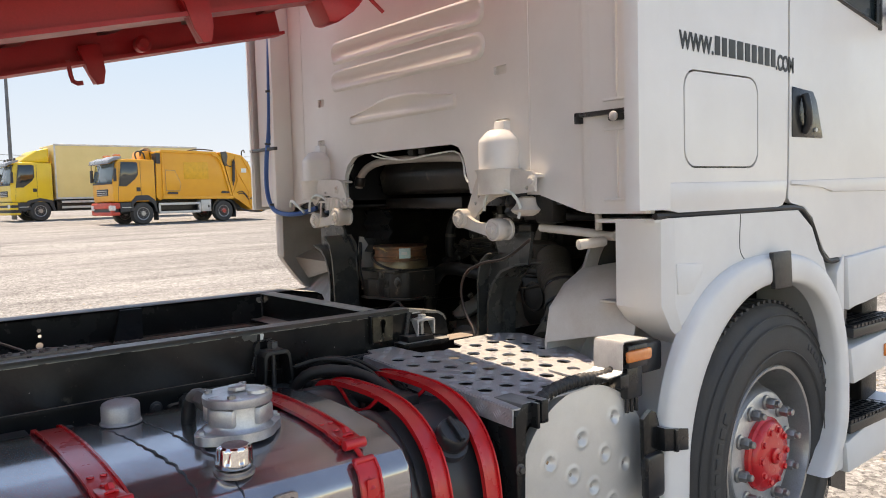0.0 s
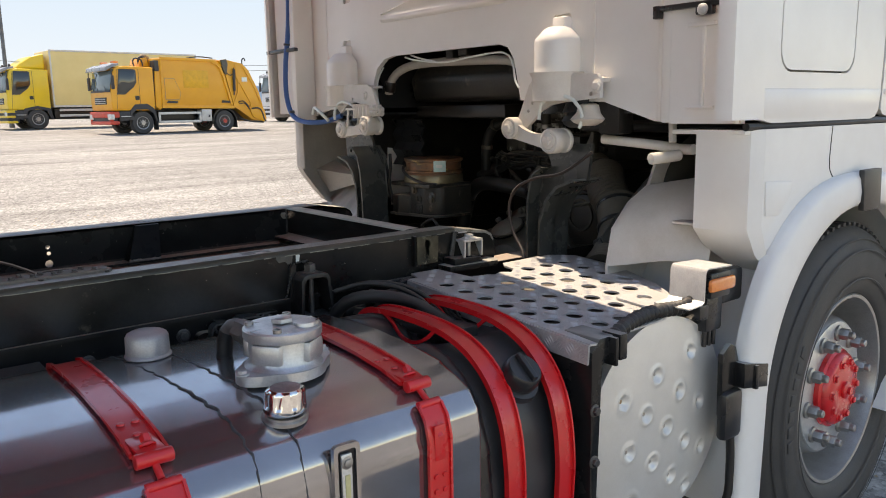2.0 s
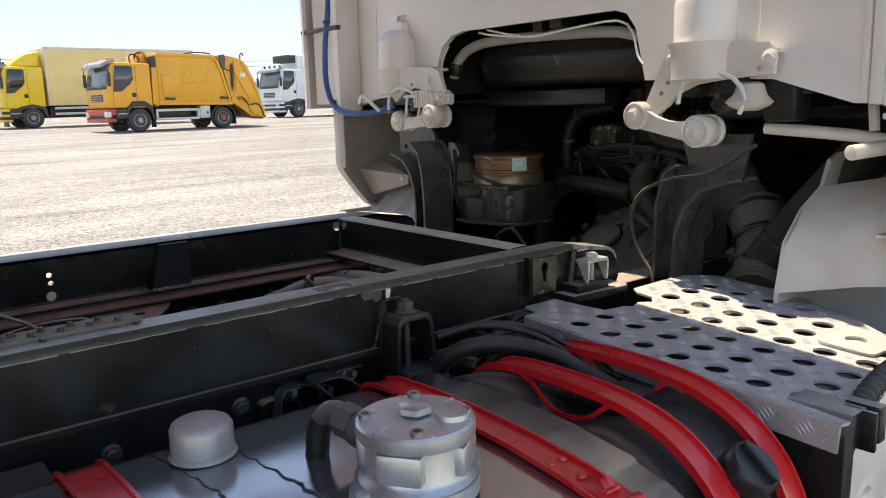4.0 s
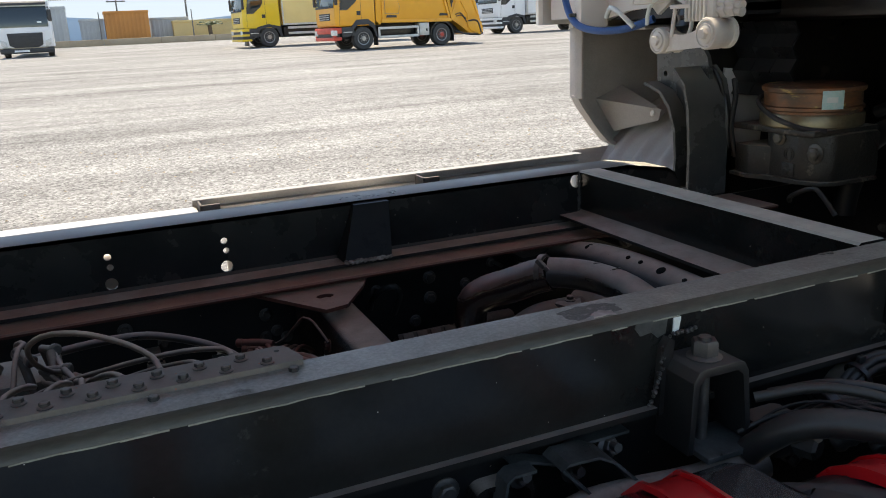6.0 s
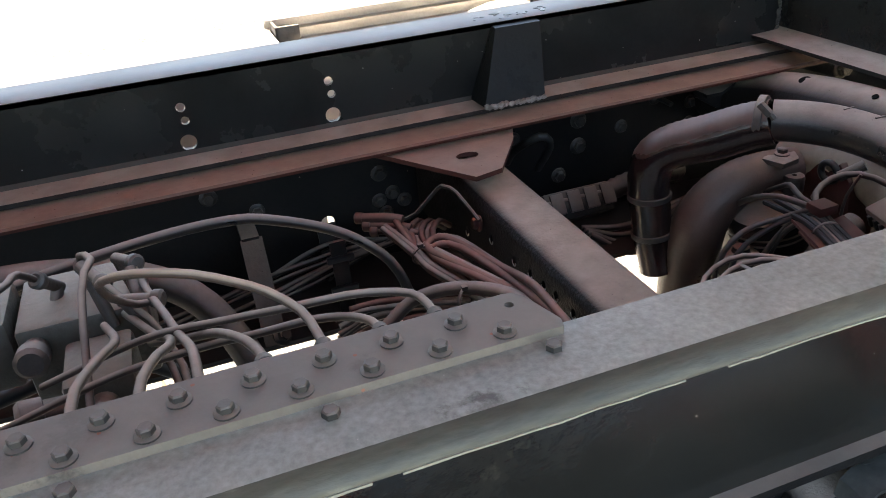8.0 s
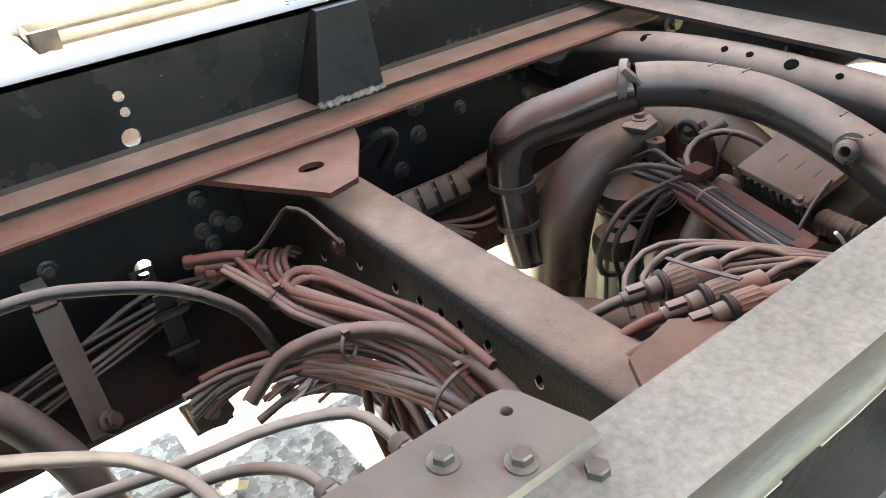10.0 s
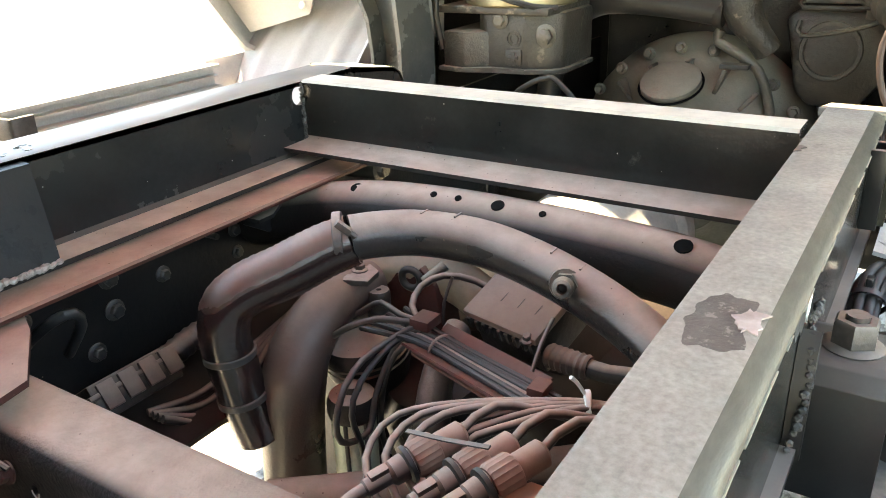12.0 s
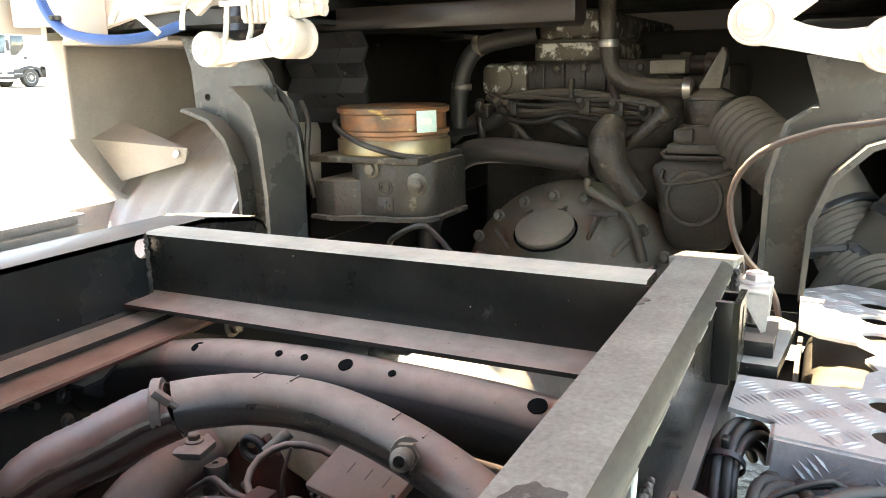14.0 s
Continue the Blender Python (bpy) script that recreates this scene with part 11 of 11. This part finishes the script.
# spare plugs tied at the end of the loom
for k, (x, y, z) in enumerate(((-0.850, 0.282, 0.842), (-0.842, 0.272, 0.832), (-0.834, 0.262, 0.826))):
    bm = B()
    tube(bm, [(x, y, z), (x + 0.03, y - 0.02, z + 0.002), (x + 0.05, y - 0.035, z)], 0.0075 - 0.001 * k, 12)
    lathe(bm, [(0.0085, 0), (0.0085, 0.010), (0.006, 0.012)], (x, y, z), (-1, 0.5, 0), 12)
    solid("spare_plug", bm, red_cable, "reddish cable end taped off", "plug", (x, y, z), "taped cable ends")
    cable([(x + 0.04, y - 0.03, z), (-0.806, 0.165, 0.832 - 0.005 * k), (-0.795, 0.125, 0.826)], 0.005, red_cable)
# wire hook on the cross member
bm = B()
tube(bm, [(-0.80, 0.262, 0.835), (-0.778, 0.252, 0.845), (-0.745, 0.245, 0.880), (-0.738, 0.232, 0.886), (-0.728, 0.215, 0.882), (-0.714, 0.17, 0.855)], 0.003, 8)
solid("loom_hook", bm, brown_steel, "bent rusty wire hook holding the loom", "hook", (-0.76, 0.3, 0.85))
bm = B()
hexbolt(bm, (-0.710, 0.18, 0.845), (-1, 0, 0.2), 0.008, 0.010)
solid("loom_bolt", bm, red_dust_steel, "red-brown hex bolt on the cross member", "bolt", (-0.726, 0.225, 0.83))

# long hose along the far rail, and flat brackets
cable([(-1.42, 0.20, 0.87), (-1.25, 0.20, 0.905), (-1.12, 0.197, 0.922), (-1.033, 0.192, 0.925), (-0.982, 0.184, 0.916), (-0.917, 0.172, 0.892), (-0.872, 0.160, 0.862), (-0.84, 0.15, 0.82), (-0.82, 0.13, 0.74)], 0.0068, dusty_hose, "thick dusty hose along the far rail", "air_hose")
hanger = thing("loom_hanger", "dark steel strip hanging beside the cable looms", "bracket", (-0.882, 0.33, 0.60))
bm = B()
prism(bm, [(-0.897, 0.790), (-0.872, 0.790), (-0.868, 0.600), (-0.893, 0.600)], "y", 0.327, 0.332, 0.001)
part("strip", bm, brown_steel, hanger)
for z in (0.758, 0.705, 0.652):
    bm = B()
    box(bm, (-0.905, 0.318, z), (-0.862, 0.327, z + 0.009), 0.002)
    part("clip", bm, black_plastic, hanger, "black cable clip")
bm = B()
prism(bm, [(-0.905, 0.618), (-0.858, 0.632), (-0.846, 0.590), (-0.862, 0.572), (-0.900, 0.580)], "y", 0.305, 0.327, 0.003)
part("foot", bm, brown_steel, hanger)
bm = B()
cyl(bm, (-0.876, 0.305, 0.606), (-0.876, 0.297, 0.606), 0.009, 6, 0.001)
part("bolt", bm, dark_bolt, hanger)
bar = thing("pipe_bracket", "flat brown steel bracket hanging between the rails", "bracket", (-1.0, 0.3, 0.6))
bm = B()
flat_bar(bm, [(-1.003, 0.402, 0.790), (-1.004, 0.37, 0.755), (-1.005, 0.29, 0.66)], 0.034, 0.005, (1, 0, 0))
part("flat_arm", bm, brown_steel, bar)
bm = B()
box(bm, (-1.018, 0.398, 0.786), (-0.99, 0.478, 0.794), 0.002)
part("foot", bm, brown_steel, bar)
bm = B()
hexbolt(bm, (-0.995, 0.295, 0.672), (0.5, -0.6, 0.6), 0.011, 0.013)
part("bolt", bm, brown_steel, bar)
bar2 = thing("perforated_bracket", "dark perforated steel strip on the far rail", "bracket", (-0.88, 0.4, 0.55))
m = Matrix.Translation((-0.875, 0.435, 0.66)) @ Matrix.Rotation(radians(-18), 4, "X")
bm = B()
plate(bm, [(-0.016, -0.10), (0.016, -0.10), (0.016, 0.10), (-0.016, 0.10)], [rounded(-0.009, -0.005 + 0.03 * k, 0.009, 0.005 + 0.03 * k, 0.003, 2) for k in range(-2, 4)], 0.004, m @ XZ)
part("strip", bm, frame_black, bar2)
bm = B()
box(bm, (-0.90, 0.33, 0.555), (-0.845, 0.40, 0.562), 0.002)
hexbolt(bm, (-0.872, 0.365, 0.562), (0, 0, 1), 0.011, 0.011)
part("foot", bm, brown_steel, bar2)
for k in range(6):
    j = [rng.uniform(-0.012, 0.012) for q in range(6)]
    cable([(-1.30, 0.36 + 0.010 * k + j[0], 0.60 + 0.010 * k + j[1]), (-1.15, 0.375 + 0.010 * k + j[3], 0.635 + 0.007 * k + j[2]), (-1.02, 0.39 + 0.008 * k + j[2], 0.665 + 0.006 * k + j[4]), (-0.88, 0.41 + 0.006 * k + j[5], 0.695 + 0.006 * k + j[0]), (-0.75, 0.43, 0.72 + j[1])], (0.0035, 0.0045, 0.0052)[k % 3], dusty_hose, "dusty lines bundled along the far rail", "brake_line", "lines along the far rail")

# ---- air hoses from the bolted plate ----
ends = [((-0.936, -0.309, 1.056), [(-0.937, -0.290, 1.057), (-0.942, -0.272, 1.056), (-0.960, -0.259, 1.055), (-0.984, -0.250, 1.054), (-1.022, -0.239, 1.049), (-1.065, -0.21, 1.034), (-1.13, -0.16, 1.005), (-1.22, -0.12, 0.96)], 0.0031),
        ((-0.974, -0.309, 1.056), [(-0.976, -0.290, 1.054), (-0.984, -0.270, 1.048), (-0.998, -0.252, 1.041), (-1.017, -0.241, 1.036), (-1.045, -0.226, 1.026), (-1.09, -0.20, 1.01), (-1.16, -0.17, 0.985), (-1.25, -0.15, 0.95)], 0.0031),
        ((-1.012, -0.309, 1.055), [(-1.013, -0.288, 1.056), (-1.018, -0.262, 1.059), (-1.036, -0.240, 1.067), (-1.056, -0.234, 1.077), (-1.080, -0.227, 1.086), (-1.104, -0.218, 1.089), (-1.128, -0.196, 1.082), (-1.150, -0.150, 1.055), (-1.150, -0.11, 1.02), (-1.135, -0.09, 0.998), (-1.122, -0.085, 0.995)], 0.0034),
        ((-1.050, -0.309, 1.056), [(-1.051, -0.290, 1.053), (-1.057, -0.262, 1.046), (-1.067, -0.236, 1.038), (-1.079, -0.208, 1.025), (-1.098, -0.175, 1.005), (-1.13, -0.12, 0.975)], 0.0036),
        ((-1.090, -0.309, 1.050), [(-1.091, -0.29, 1.048), (-1.092, -0.255, 1.044), (-1.096, -0.222, 1.031), (-1.103, -0.18, 1.015), (-1.112, -0.13, 1.004), (-1.125, -0.07, 0.996), (-1.137, -0.011, 0.995)], 0.0036),
        ((-1.128, -0.309, 1.050), [(-1.125, -0.275, 1.047), (-1.116, -0.244, 1.041), (-1.109, -0.215, 1.028), (-1.110, -0.180, 1.012), (-1.120, -0.15, 0.998), (-1.131, -0.116, 0.988), (-1.15, -0.06, 0.975)], 0.0036),
        ((-1.166, -0.309, 1.050), [(-1.165, -0.27, 1.048), (-1.155, -0.22, 1.035), (-1.15, -0.16, 1.01), (-1.165, -0.09, 0.985)], 0.0036)]
for (a, rest, r) in ends:
    a = Vector(a)
    first = Vector(rest[0])
    cable([a] + rest, r, dusty_cable, "dusty grey air hose arching from the plate", "air_hose", "hoses from the plate")
    d = (first - a).normalized()
    t = thing("hose_union", "dusty pipe union at the plate", "union", a, "unions at the plate")
    bm = B()
    lathe(bm, [(0.0052, -0.014), (0.0058, -0.012), (0.0058, 0.0), (0.0045, 0.002)], a, d, 6)
    part("hex", bm, dusty_bolt, t)
    bm = B()
    lathe(bm, [(r + 0.0008, 0), (r + 0.0024, 0.001), (r + 0.0024, 0.007), (r + 0.0005, 0.009)], a, d, 18)
    part("collar", bm, dark_bolt, t)
vblk = thing("valve_block", "dusty air valve block between the rails", "valve", (-1.18, 0.03, 0.88))
for lo, hi in (((-1.25, -0.03, 0.885), (-1.135, 0.075, 0.965)), ((-1.36, -0.02, 0.90), (-1.255, 0.07, 0.972)), ((-1.21, -0.115, 0.90), (-1.15, -0.04, 0.95))):
    bm = B()
    box(bm, lo, hi, 0.006)
    part("valve_body", bm, iron_light, vblk)
for k, (x, y, z, d) in enumerate(((-1.235, -0.035, 0.945, (0, -1, .2)), (-1.30, -0.025, 0.945, (0, -1, .2)), (-1.215, -0.115, 0.93, (-1, -.2, .2)), (-1.18, -0.118, 0.925, (0, -1, 0)))):
    bm = B()
    lathe(bm, [(0.012, -0.005), (0.012, 0.012), (0.015, 0.013), (0.015, 0.03), (0.011, 0.034)], (x, y, z), d, 16)
    part("port", bm, dusty_bolt, vblk)
for k, (x, y, z, d, q) in enumerate(((-1.137, -0.008, 0.998, (0.5, -0.8, 0.15), 0), (-1.165, -0.035, 1.0, (0.45, -0.75, -.2), 1), (-1.135, -0.055, 0.985, (0.1, -.7, -.6), 2), (-1.122, -0.082, 0.995, (0.5, -0.2, 0.0), 3), (-1.185, 0.03, 0.985, (.1, -.6, .6), 4), (-1.22, 0.01, 0.99, (-.3, -.6, .6), 5))):
    d = Vector(d).normalized()
    o = Vector((x, y, z))
    t = thing("push_coupling", "grey push-in coupling on the valve block", "coupling", o, "couplings on the valve block")
    bm = B()
    lathe(bm, [(0.0058, -0.030), (0.0058, -0.004), (0.0075, 0.0)], o, d, 14)
    cyl(bm, o - d * 0.026, Vector((x, y, 0.95)), 0.006, 12)
    part("stem", bm, dusty_bolt, t)
    bm = B()
    lathe(bm, [(0.0075, 0.0), (0.0085, 0.002), (0.0085, 0.008), (0.006, 0.010)], o, d, 16)
    part("release_ring", bm, dark_bolt, t)
    if q in (1, 2, 4, 5):
        cable([o + d * 0.004, o + d * 0.035, o + d * 0.07 + Vector((0.01, -0.015, -0.012)), o + d * 0.10 + Vector((0.0, -0.05, -0.035)), o + Vector((-0.05 * (q % 2), -0.22, -0.05))], 0.0034, dusty_cable, "dusty grey air hose at the valve block", "air_hose", "hoses from the plate")
cable([(-1.42, 0.30, 0.86), (-1.28, 0.27, 0.87), (-1.17, 0.245, 0.855), (-1.10, 0.215, 0.82), (-1.06, 0.185, 0.76), (-1.035, 0.15, 0.68), (-1.02, 0.12, 0.58), (-1.02, 0.10, 0.48)], 0.021, dusty_hose, "thick brown corrugated hose between the rails", "big_hose")
cable([(-1.35, 0.05, 0.84), (-1.2, 0.08, 0.84), (-1.10, 0.06, 0.78), (-1.06, 0.02, 0.68), (-1.05, 0.0, 0.58)], 0.009, black_hose, "dark hose dropping between the rails", "air_hose")

# ---- lines outside the near rail ----
for k in range(9):
    a = k * 0.011
    cable([(-0.33 - 0.005 * k, -0.455, 0.83), (-0.28, -0.47 - a * 0.3, 0.885 + 0.002 * k), (-0.21 + 0.004 * k, -0.475 - a * 0.5, 0.915 - 0.003 * k), (-0.15, -0.485 - a, 0.912 - 0.004 * k), (-0.12, -0.53 - a * 2, 0.89), (-0.10, -0.62 - a * 2, 0.87)], 0.006, black_hose, "black cable bundled beside the rail", "rail_cable", "cables beside the near rail")
bm = B()
lathe(bm, [(0.03, 0), (0.032, 0.002), (0.032, 0.012), (0.03, 0.014)], (-0.235, -0.48, 0.90), (0.8, -0.1, 0.3), 20)
solid("cable_tie", bm, black_plastic, "black tie round the rail cables", "cable tie", (-0.235, -0.48, 0.9))
cable([(-0.37, -0.475, 0.90), (-0.32, -0.50, 0.925), (-0.25, -0.55, 0.928), (-0.15, -0.66, 0.925), (-0.10, -0.80, 0.92), (-0.09, -0.95, 0.915)], 0.003, black_hose)
cable([(-0.35, -0.49, 0.80), (-0.352, -0.495, 0.87), (-0.345, -0.50, 0.915), (-0.31, -0.51, 0.928)], 0.0045, black_hose)
cable([(-0.42, -0.58, 0.885), (-0.36, -0.66, 0.905), (-0.30, -0.76, 0.90), (-0.27, -0.84, 0.89)], 0.017, black_hose, "black convoluted hose over the plastic tank", "tank_hose")
cable([(-0.36, -0.60, 0.875), (-0.27, -0.64, 0.885), (-0.22, -0.72, 0.885), (-0.24, -0.82, 0.88)], 0.014, black_hose, "black convoluted hose over the plastic tank", "tank_hose")
for k in range(3):
    cable([(-0.20, -0.50 - 0.02 * k, 0.90), (-0.17 + 0.02 * k, -0.58, 0.905), (-0.19, -0.68 - 0.02 * k, 0.90), (-0.22, -0.78, 0.89)], 0.005, black_hose)
bm = B()
box(bm, (-0.34, -0.51, 0.865), (-0.27, -0.435, 0.905), 0.012)
lathe(bm, [(0.016, 0), (0.016, 0.03), (0.012, 0.034)], (-0.305, -0.50, 0.885), (0.3, -1, 0), 6)
solid("rail_valve", bm, frame_black, "dark valve body on the outside of the rail", "valve", (-0.3, -0.47, 0.86))
# bent saddle straps on the outside of the chassis rail
saddle = thing("saddle_strap", "bent grey steel saddle straps bolted beside the rail", "strap", (-0.56, -0.42, 0.85))
for name, pts, w in (("wavy_strap", [(-0.655, -0.408, 0.905), (-0.628, -0.412, 0.902), (-0.600, -0.416, 0.893), (-0.572, -0.412, 0.903), (-0.545, -0.408, 0.905), (-0.488, -0.405, 0.903)], 0.022),
                     ("hat_strap", [(-0.548, -0.45, 0.79), (-0.556, -0.45, 0.835), (-0.584, -0.446, 0.878), (-0.612, -0.44, 0.908), (-0.604, -0.44, 0.913), (-0.563, -0.44, 0.911), (-0.545, -0.444, 0.902), (-0.519, -0.448, 0.876), (-0.490, -0.45, 0.838), (-0.476, -0.45, 0.826), (-0.452, -0.45, 0.830)], 0.045),
                     ("side_strap", [(-0.684, -0.43, 0.82), (-0.679, -0.43, 0.862), (-0.672, -0.43, 0.898), (-0.664, -0.43, 0.904), (-0.635, -0.43, 0.904)], 0.026)):
    bm = B()
    flat_bar(bm, pts, w, 0.0035, (0, 1, 0))
    part(name, bm, strap_steel, saddle)
for x, z in ((-0.645, 0.886), (-0.572, 0.872), (-0.520, 0.890)):
    bm = B()
    hexbolt(bm, (x, -0.414, z), (0.1, -0.9, 0.3), 0.0105, 0.014)
    cyl(bm, (x, -0.396, z), (x, -0.438, z + 0.010), 0.006, 10)
    part("bolt", bm, dark_bolt, saddle)
bm = B()
tube(bm, [(-0.70, -0.47, 0.80), (-0.60, -0.465, 0.845), (-0.53, -0.468, 0.85), (-0.42, -0.475, 0.845), (-0.34, -0.485, 0.86)], 0.024, 16)
solid("brake_pipe", bm, dusty_bolt, "dusty brown pipe held by the saddle straps", "pipe", (-0.53, -0.47, 0.85))
for x, z in ((-0.73, 0.88), (-0.95, 0.86), (-0.82, 0.78), (-0.66, 0.80)):
    bm = B()
    hexbolt(bm, (x, -0.396, z), (0, -1, 0), 0.012, 0.012)
    solid("frame_bolt", bm, dark_bolt, "dark hex bolt in the outside of the chassis rail", "bolt", (x, -0.396, z), "bolts in the near rail")
# plastic clips by the deck
for k, (x, y) in enumerate(((-0.27, -0.53), (-0.24, -0.56), (-0.19, -0.60))):
    bm = B()
    tube(bm, [(x, y, 0.885), (x + 0.02, y - 0.02, 0.905), (x + 0.05, y - 0.03, 0.90), (x + 0.06, y - 0.05, 0.87)], 0.012, 10, 0.006, ripple=0.1)
    solid("corrugated_sleeve", bm, black_hose, "short black corrugated sleeve with a plug", "sleeve", (x, y, 0.88), "sleeves beside the deck")
# thin lead over the right mount post
cable([(0.40, -0.70, 1.28), (0.38, -0.60, 1.215), (0.37, -0.50, 1.195), (0.365, -0.42, 1.16), (0.365, -0.385, 1.10), (0.365, -0.40, 1.02), (0.36, -0.45, 0.96), (0.35, -0.47, 0.90)], 0.005, dusty_cable, "thin grey lead looping over the mount post", "post_lead")
# blue hose on the far cab corner
cable([(0.36, 0.985, 2.5), (0.34, 0.985, 2.1), (0.335, 1.0, 1.8), (0.33, 1.035, 1.62), (0.33, 1.04, 1.48), (0.33, 0.99, 1.395), (0.34, 0.90, 1.365), (0.38, 0.80, 1.365), (0.42, 0.72, 1.39)], 0.011, blue_hose, "blue coiled air hose down the cab corner", "blue_hose")
for z, y in ((1.95, 0.99), (1.70, 1.02), (1.405, 0.995)):
    bm = B()
    lathe(bm, [(0.012, 0), (0.0145, 0.001), (0.0145, 0.010), (0.012, 0.011)], (0.333, y, z), (0, 0, 1), 14)
    solid("hose_tie", bm, black_plastic, "black tie round the blue hose", "cable tie", (0.333, y, z), "ties on the blue hose")
cable([(0.36, 0.86, 1.40), (0.345, 0.82, 1.425), (0.34, 0.77, 1.41), (0.36, 0.73, 1.37)], 0.007, label_white, "white plastic line beside the blue hose", "white_line")

# cable bundle between the deck and the near rail
for k in range(6):
    a = k * 1.05
    o = Vector((0.0, 0.011 * math.cos(a), 0.011 * math.sin(a)))
    cable([Vector(p) + o * f for p, f in (((0.02, -0.47, 0.86), 1.3), ((-0.045, -0.465, 0.905), 1.2), ((-0.078, -0.456, 0.922), 1.1), ((-0.108, -0.446, 0.920), 1.0), ((-0.140, -0.444, 0.903), 0.9), ((-0.175, -0.447, 0.875), 1.0), ((-0.26, -0.455, 0.83), 1.3))], 0.0058, black_hose, "black cable bundled beside the rail", "rail_cable", "cables beside the near rail")
tie = thing("cable_tie", "black tie round the rail cables", "cable tie", (-0.125, -0.446, 0.912))
bm = B()
lathe(bm, [(0.0185, 0), (0.0202, 0.001), (0.0202, 0.007), (0.0185, 0.008)], (-0.125, -0.445, 0.912), (-0.85, 0.0, -0.45), 24, caps=False)
part("band", bm, black_plastic, tie)
bm = B()
box(bm, (-0.133, -0.449, 0.928), (-0.120, -0.441, 0.938), 0.002)
part("tie_head", bm, black_plastic, tie)
for k, (y, r) in enumerate(((-0.492, 0.012), (-0.52, 0.010))):
    cable([(-0.10, y, 0.87), (-0.125, y + 0.004, 0.898), (-0.15, y + 0.002, 0.903), (-0.175, y - 0.015, 0.893), (-0.20, y - 0.05, 0.885)], r, black_hose, "thick black hose bent over beside the deck", "deck_hose")

# loose leads between the rail and the plastic tank
rng = random.Random(5)
for k in range(11):
    j = lambda q: rng.uniform(-q, q)
    cable([(-0.36 + 0.012 * k, -0.462 + j(.01), 0.86 + j(.02)), (-0.31 + 0.012 * k, -0.485 + j(.015), 0.905 + j(.012)), (-0.25 + 0.01 * k, -0.525 + j(.02), 0.918 + j(.012)), (-0.20 + 0.006 * k, -0.59 + j(.03), 0.912 + j(.012)), (-0.17 + j(.03), -0.66 + j(.04), 0.905 + j(.01)), (-0.165 + j(.03), -0.76 + j(.04), 0.885 + j(.01))], rng.choice((0.002, 0.0025, 0.003, 0.0035)), black_hose, "thin black lead between rail and plastic tank", "rail_lead", "leads beside the near rail")



# ---- parts joined to their things, and repeats told apart ----
def split_pieces(ob, singular):
    """Make each loose piece of a part a part of its own."""
    bm = bmesh.new()
    bm.from_mesh(ob.data)
    left, groups = set(bm.verts), []
    while left:
        stack, island = [left.pop()], []
        while stack:
            v = stack.pop()
            island.append(v)
            for e in v.link_edges:
                w = e.other_vert(v)
                if w in left:
                    left.remove(w)
                    stack.append(w)
        groups.append(island)
    if len(groups) > 1:
        for island in sorted(groups, key=lambda g: g[0].index):
            keep = set(island)
            index = {v: i for i, v in enumerate(island)}
            faces = list({f for v in island for f in v.link_faces})
            me = bpy.data.meshes.new(singular)
            me.from_pydata([v.co[:] for v in island], [], [[index[v] for v in f.verts] for f in faces])
            for m in ob.data.materials:
                me.materials.append(m)
            me.polygons.foreach_set("use_smooth", [True] * len(me.polygons))
            me.set_sharp_from_angle(angle=radians(38))
            piece = new(singular, me)
            piece.parent = ob.parent
            piece.location = ob.location
            BASE[piece] = BASE[ob]
        bpy.data.objects.remove(ob)
    bm.free()


def join_to(child, owner, main, name):
    """Turn a thing into a part of its owner: its main mesh becomes the part, the others its sub-parts."""
    bpy.context.view_layer.update()
    below = list(child.children_recursive)
    head = [o for o in below if o.name.split(".")[0] == main][0]
    where = {o: o.matrix_world.copy() for o in below}
    for o in below:
        o.parent = owner if o is head else head
    owner_m = owner.matrix_world.copy()
    for o in below:
        o.matrix_parent_inverse = Matrix()
        o.matrix_basis = owner_m.inverted() @ where[o] if o is head else where[head].inverted() @ where[o]
    if child.get("label"):
        head["label"] = child["label"]
    head.name = name
    bpy.data.objects.remove(child)
    return head


def named(base):
    return [o for o in bpy.data.objects if o.name.split(".")[0] == base]


for o in named("hose_clamp") + named("line_clip") + named("underfloor") + named("side_end") + named("raised_marks") + named("roof_lamps") + named("body_ribs"):
    split_pieces(o, {"raised_marks": "sidewall_mark", "roof_lamps": "roof_lamp", "body_ribs": "body_rib"}.get(o.name.split(".")[0], o.name.split(".")[0]))
for o in named("burnt_paint") + named("paint_edge"):
    tagged(o, kind="stuff")
for o in named("pleated_gaiter") + named("valve_body") + named("housing_ribs") + named("sensor_leads") + named("slot_pockets") + named("wall_seam") + named("grease_cap"):
    if o.parent and o.type == "MESH":
        split_pieces(o, {"housing_ribs": "housing_rib", "sensor_leads": "sensor_lead", "slot_pockets": "slot_pocket"}.get(o.name.split(".")[0], o.name.split(".")[0]))
for o in named("bolt"):
    if o.parent and o.parent.name.startswith("hydraulic_pump"):
        split_pieces(o, "bolt")
for o in named("marker_plate"):
    split_pieces(o, "marker_plate")
for w in named("truck_wheel"):
    trucks = named("refuse_truck") if "refuse" in w["group"] else named("box_truck")
    owner = min(trucks, key=lambda o: abs(w.location.x - 4 - o.location.x) + abs(w.location.y - o.location.y))
    join_to(w, owner, "tyre", "wheel")
join_to(wheel_front, chassis, "tyre", "wheel")
join_to(fc, tank, "cap", "fuel_cap")
join_to(lw, tank, "surround", "level_window")
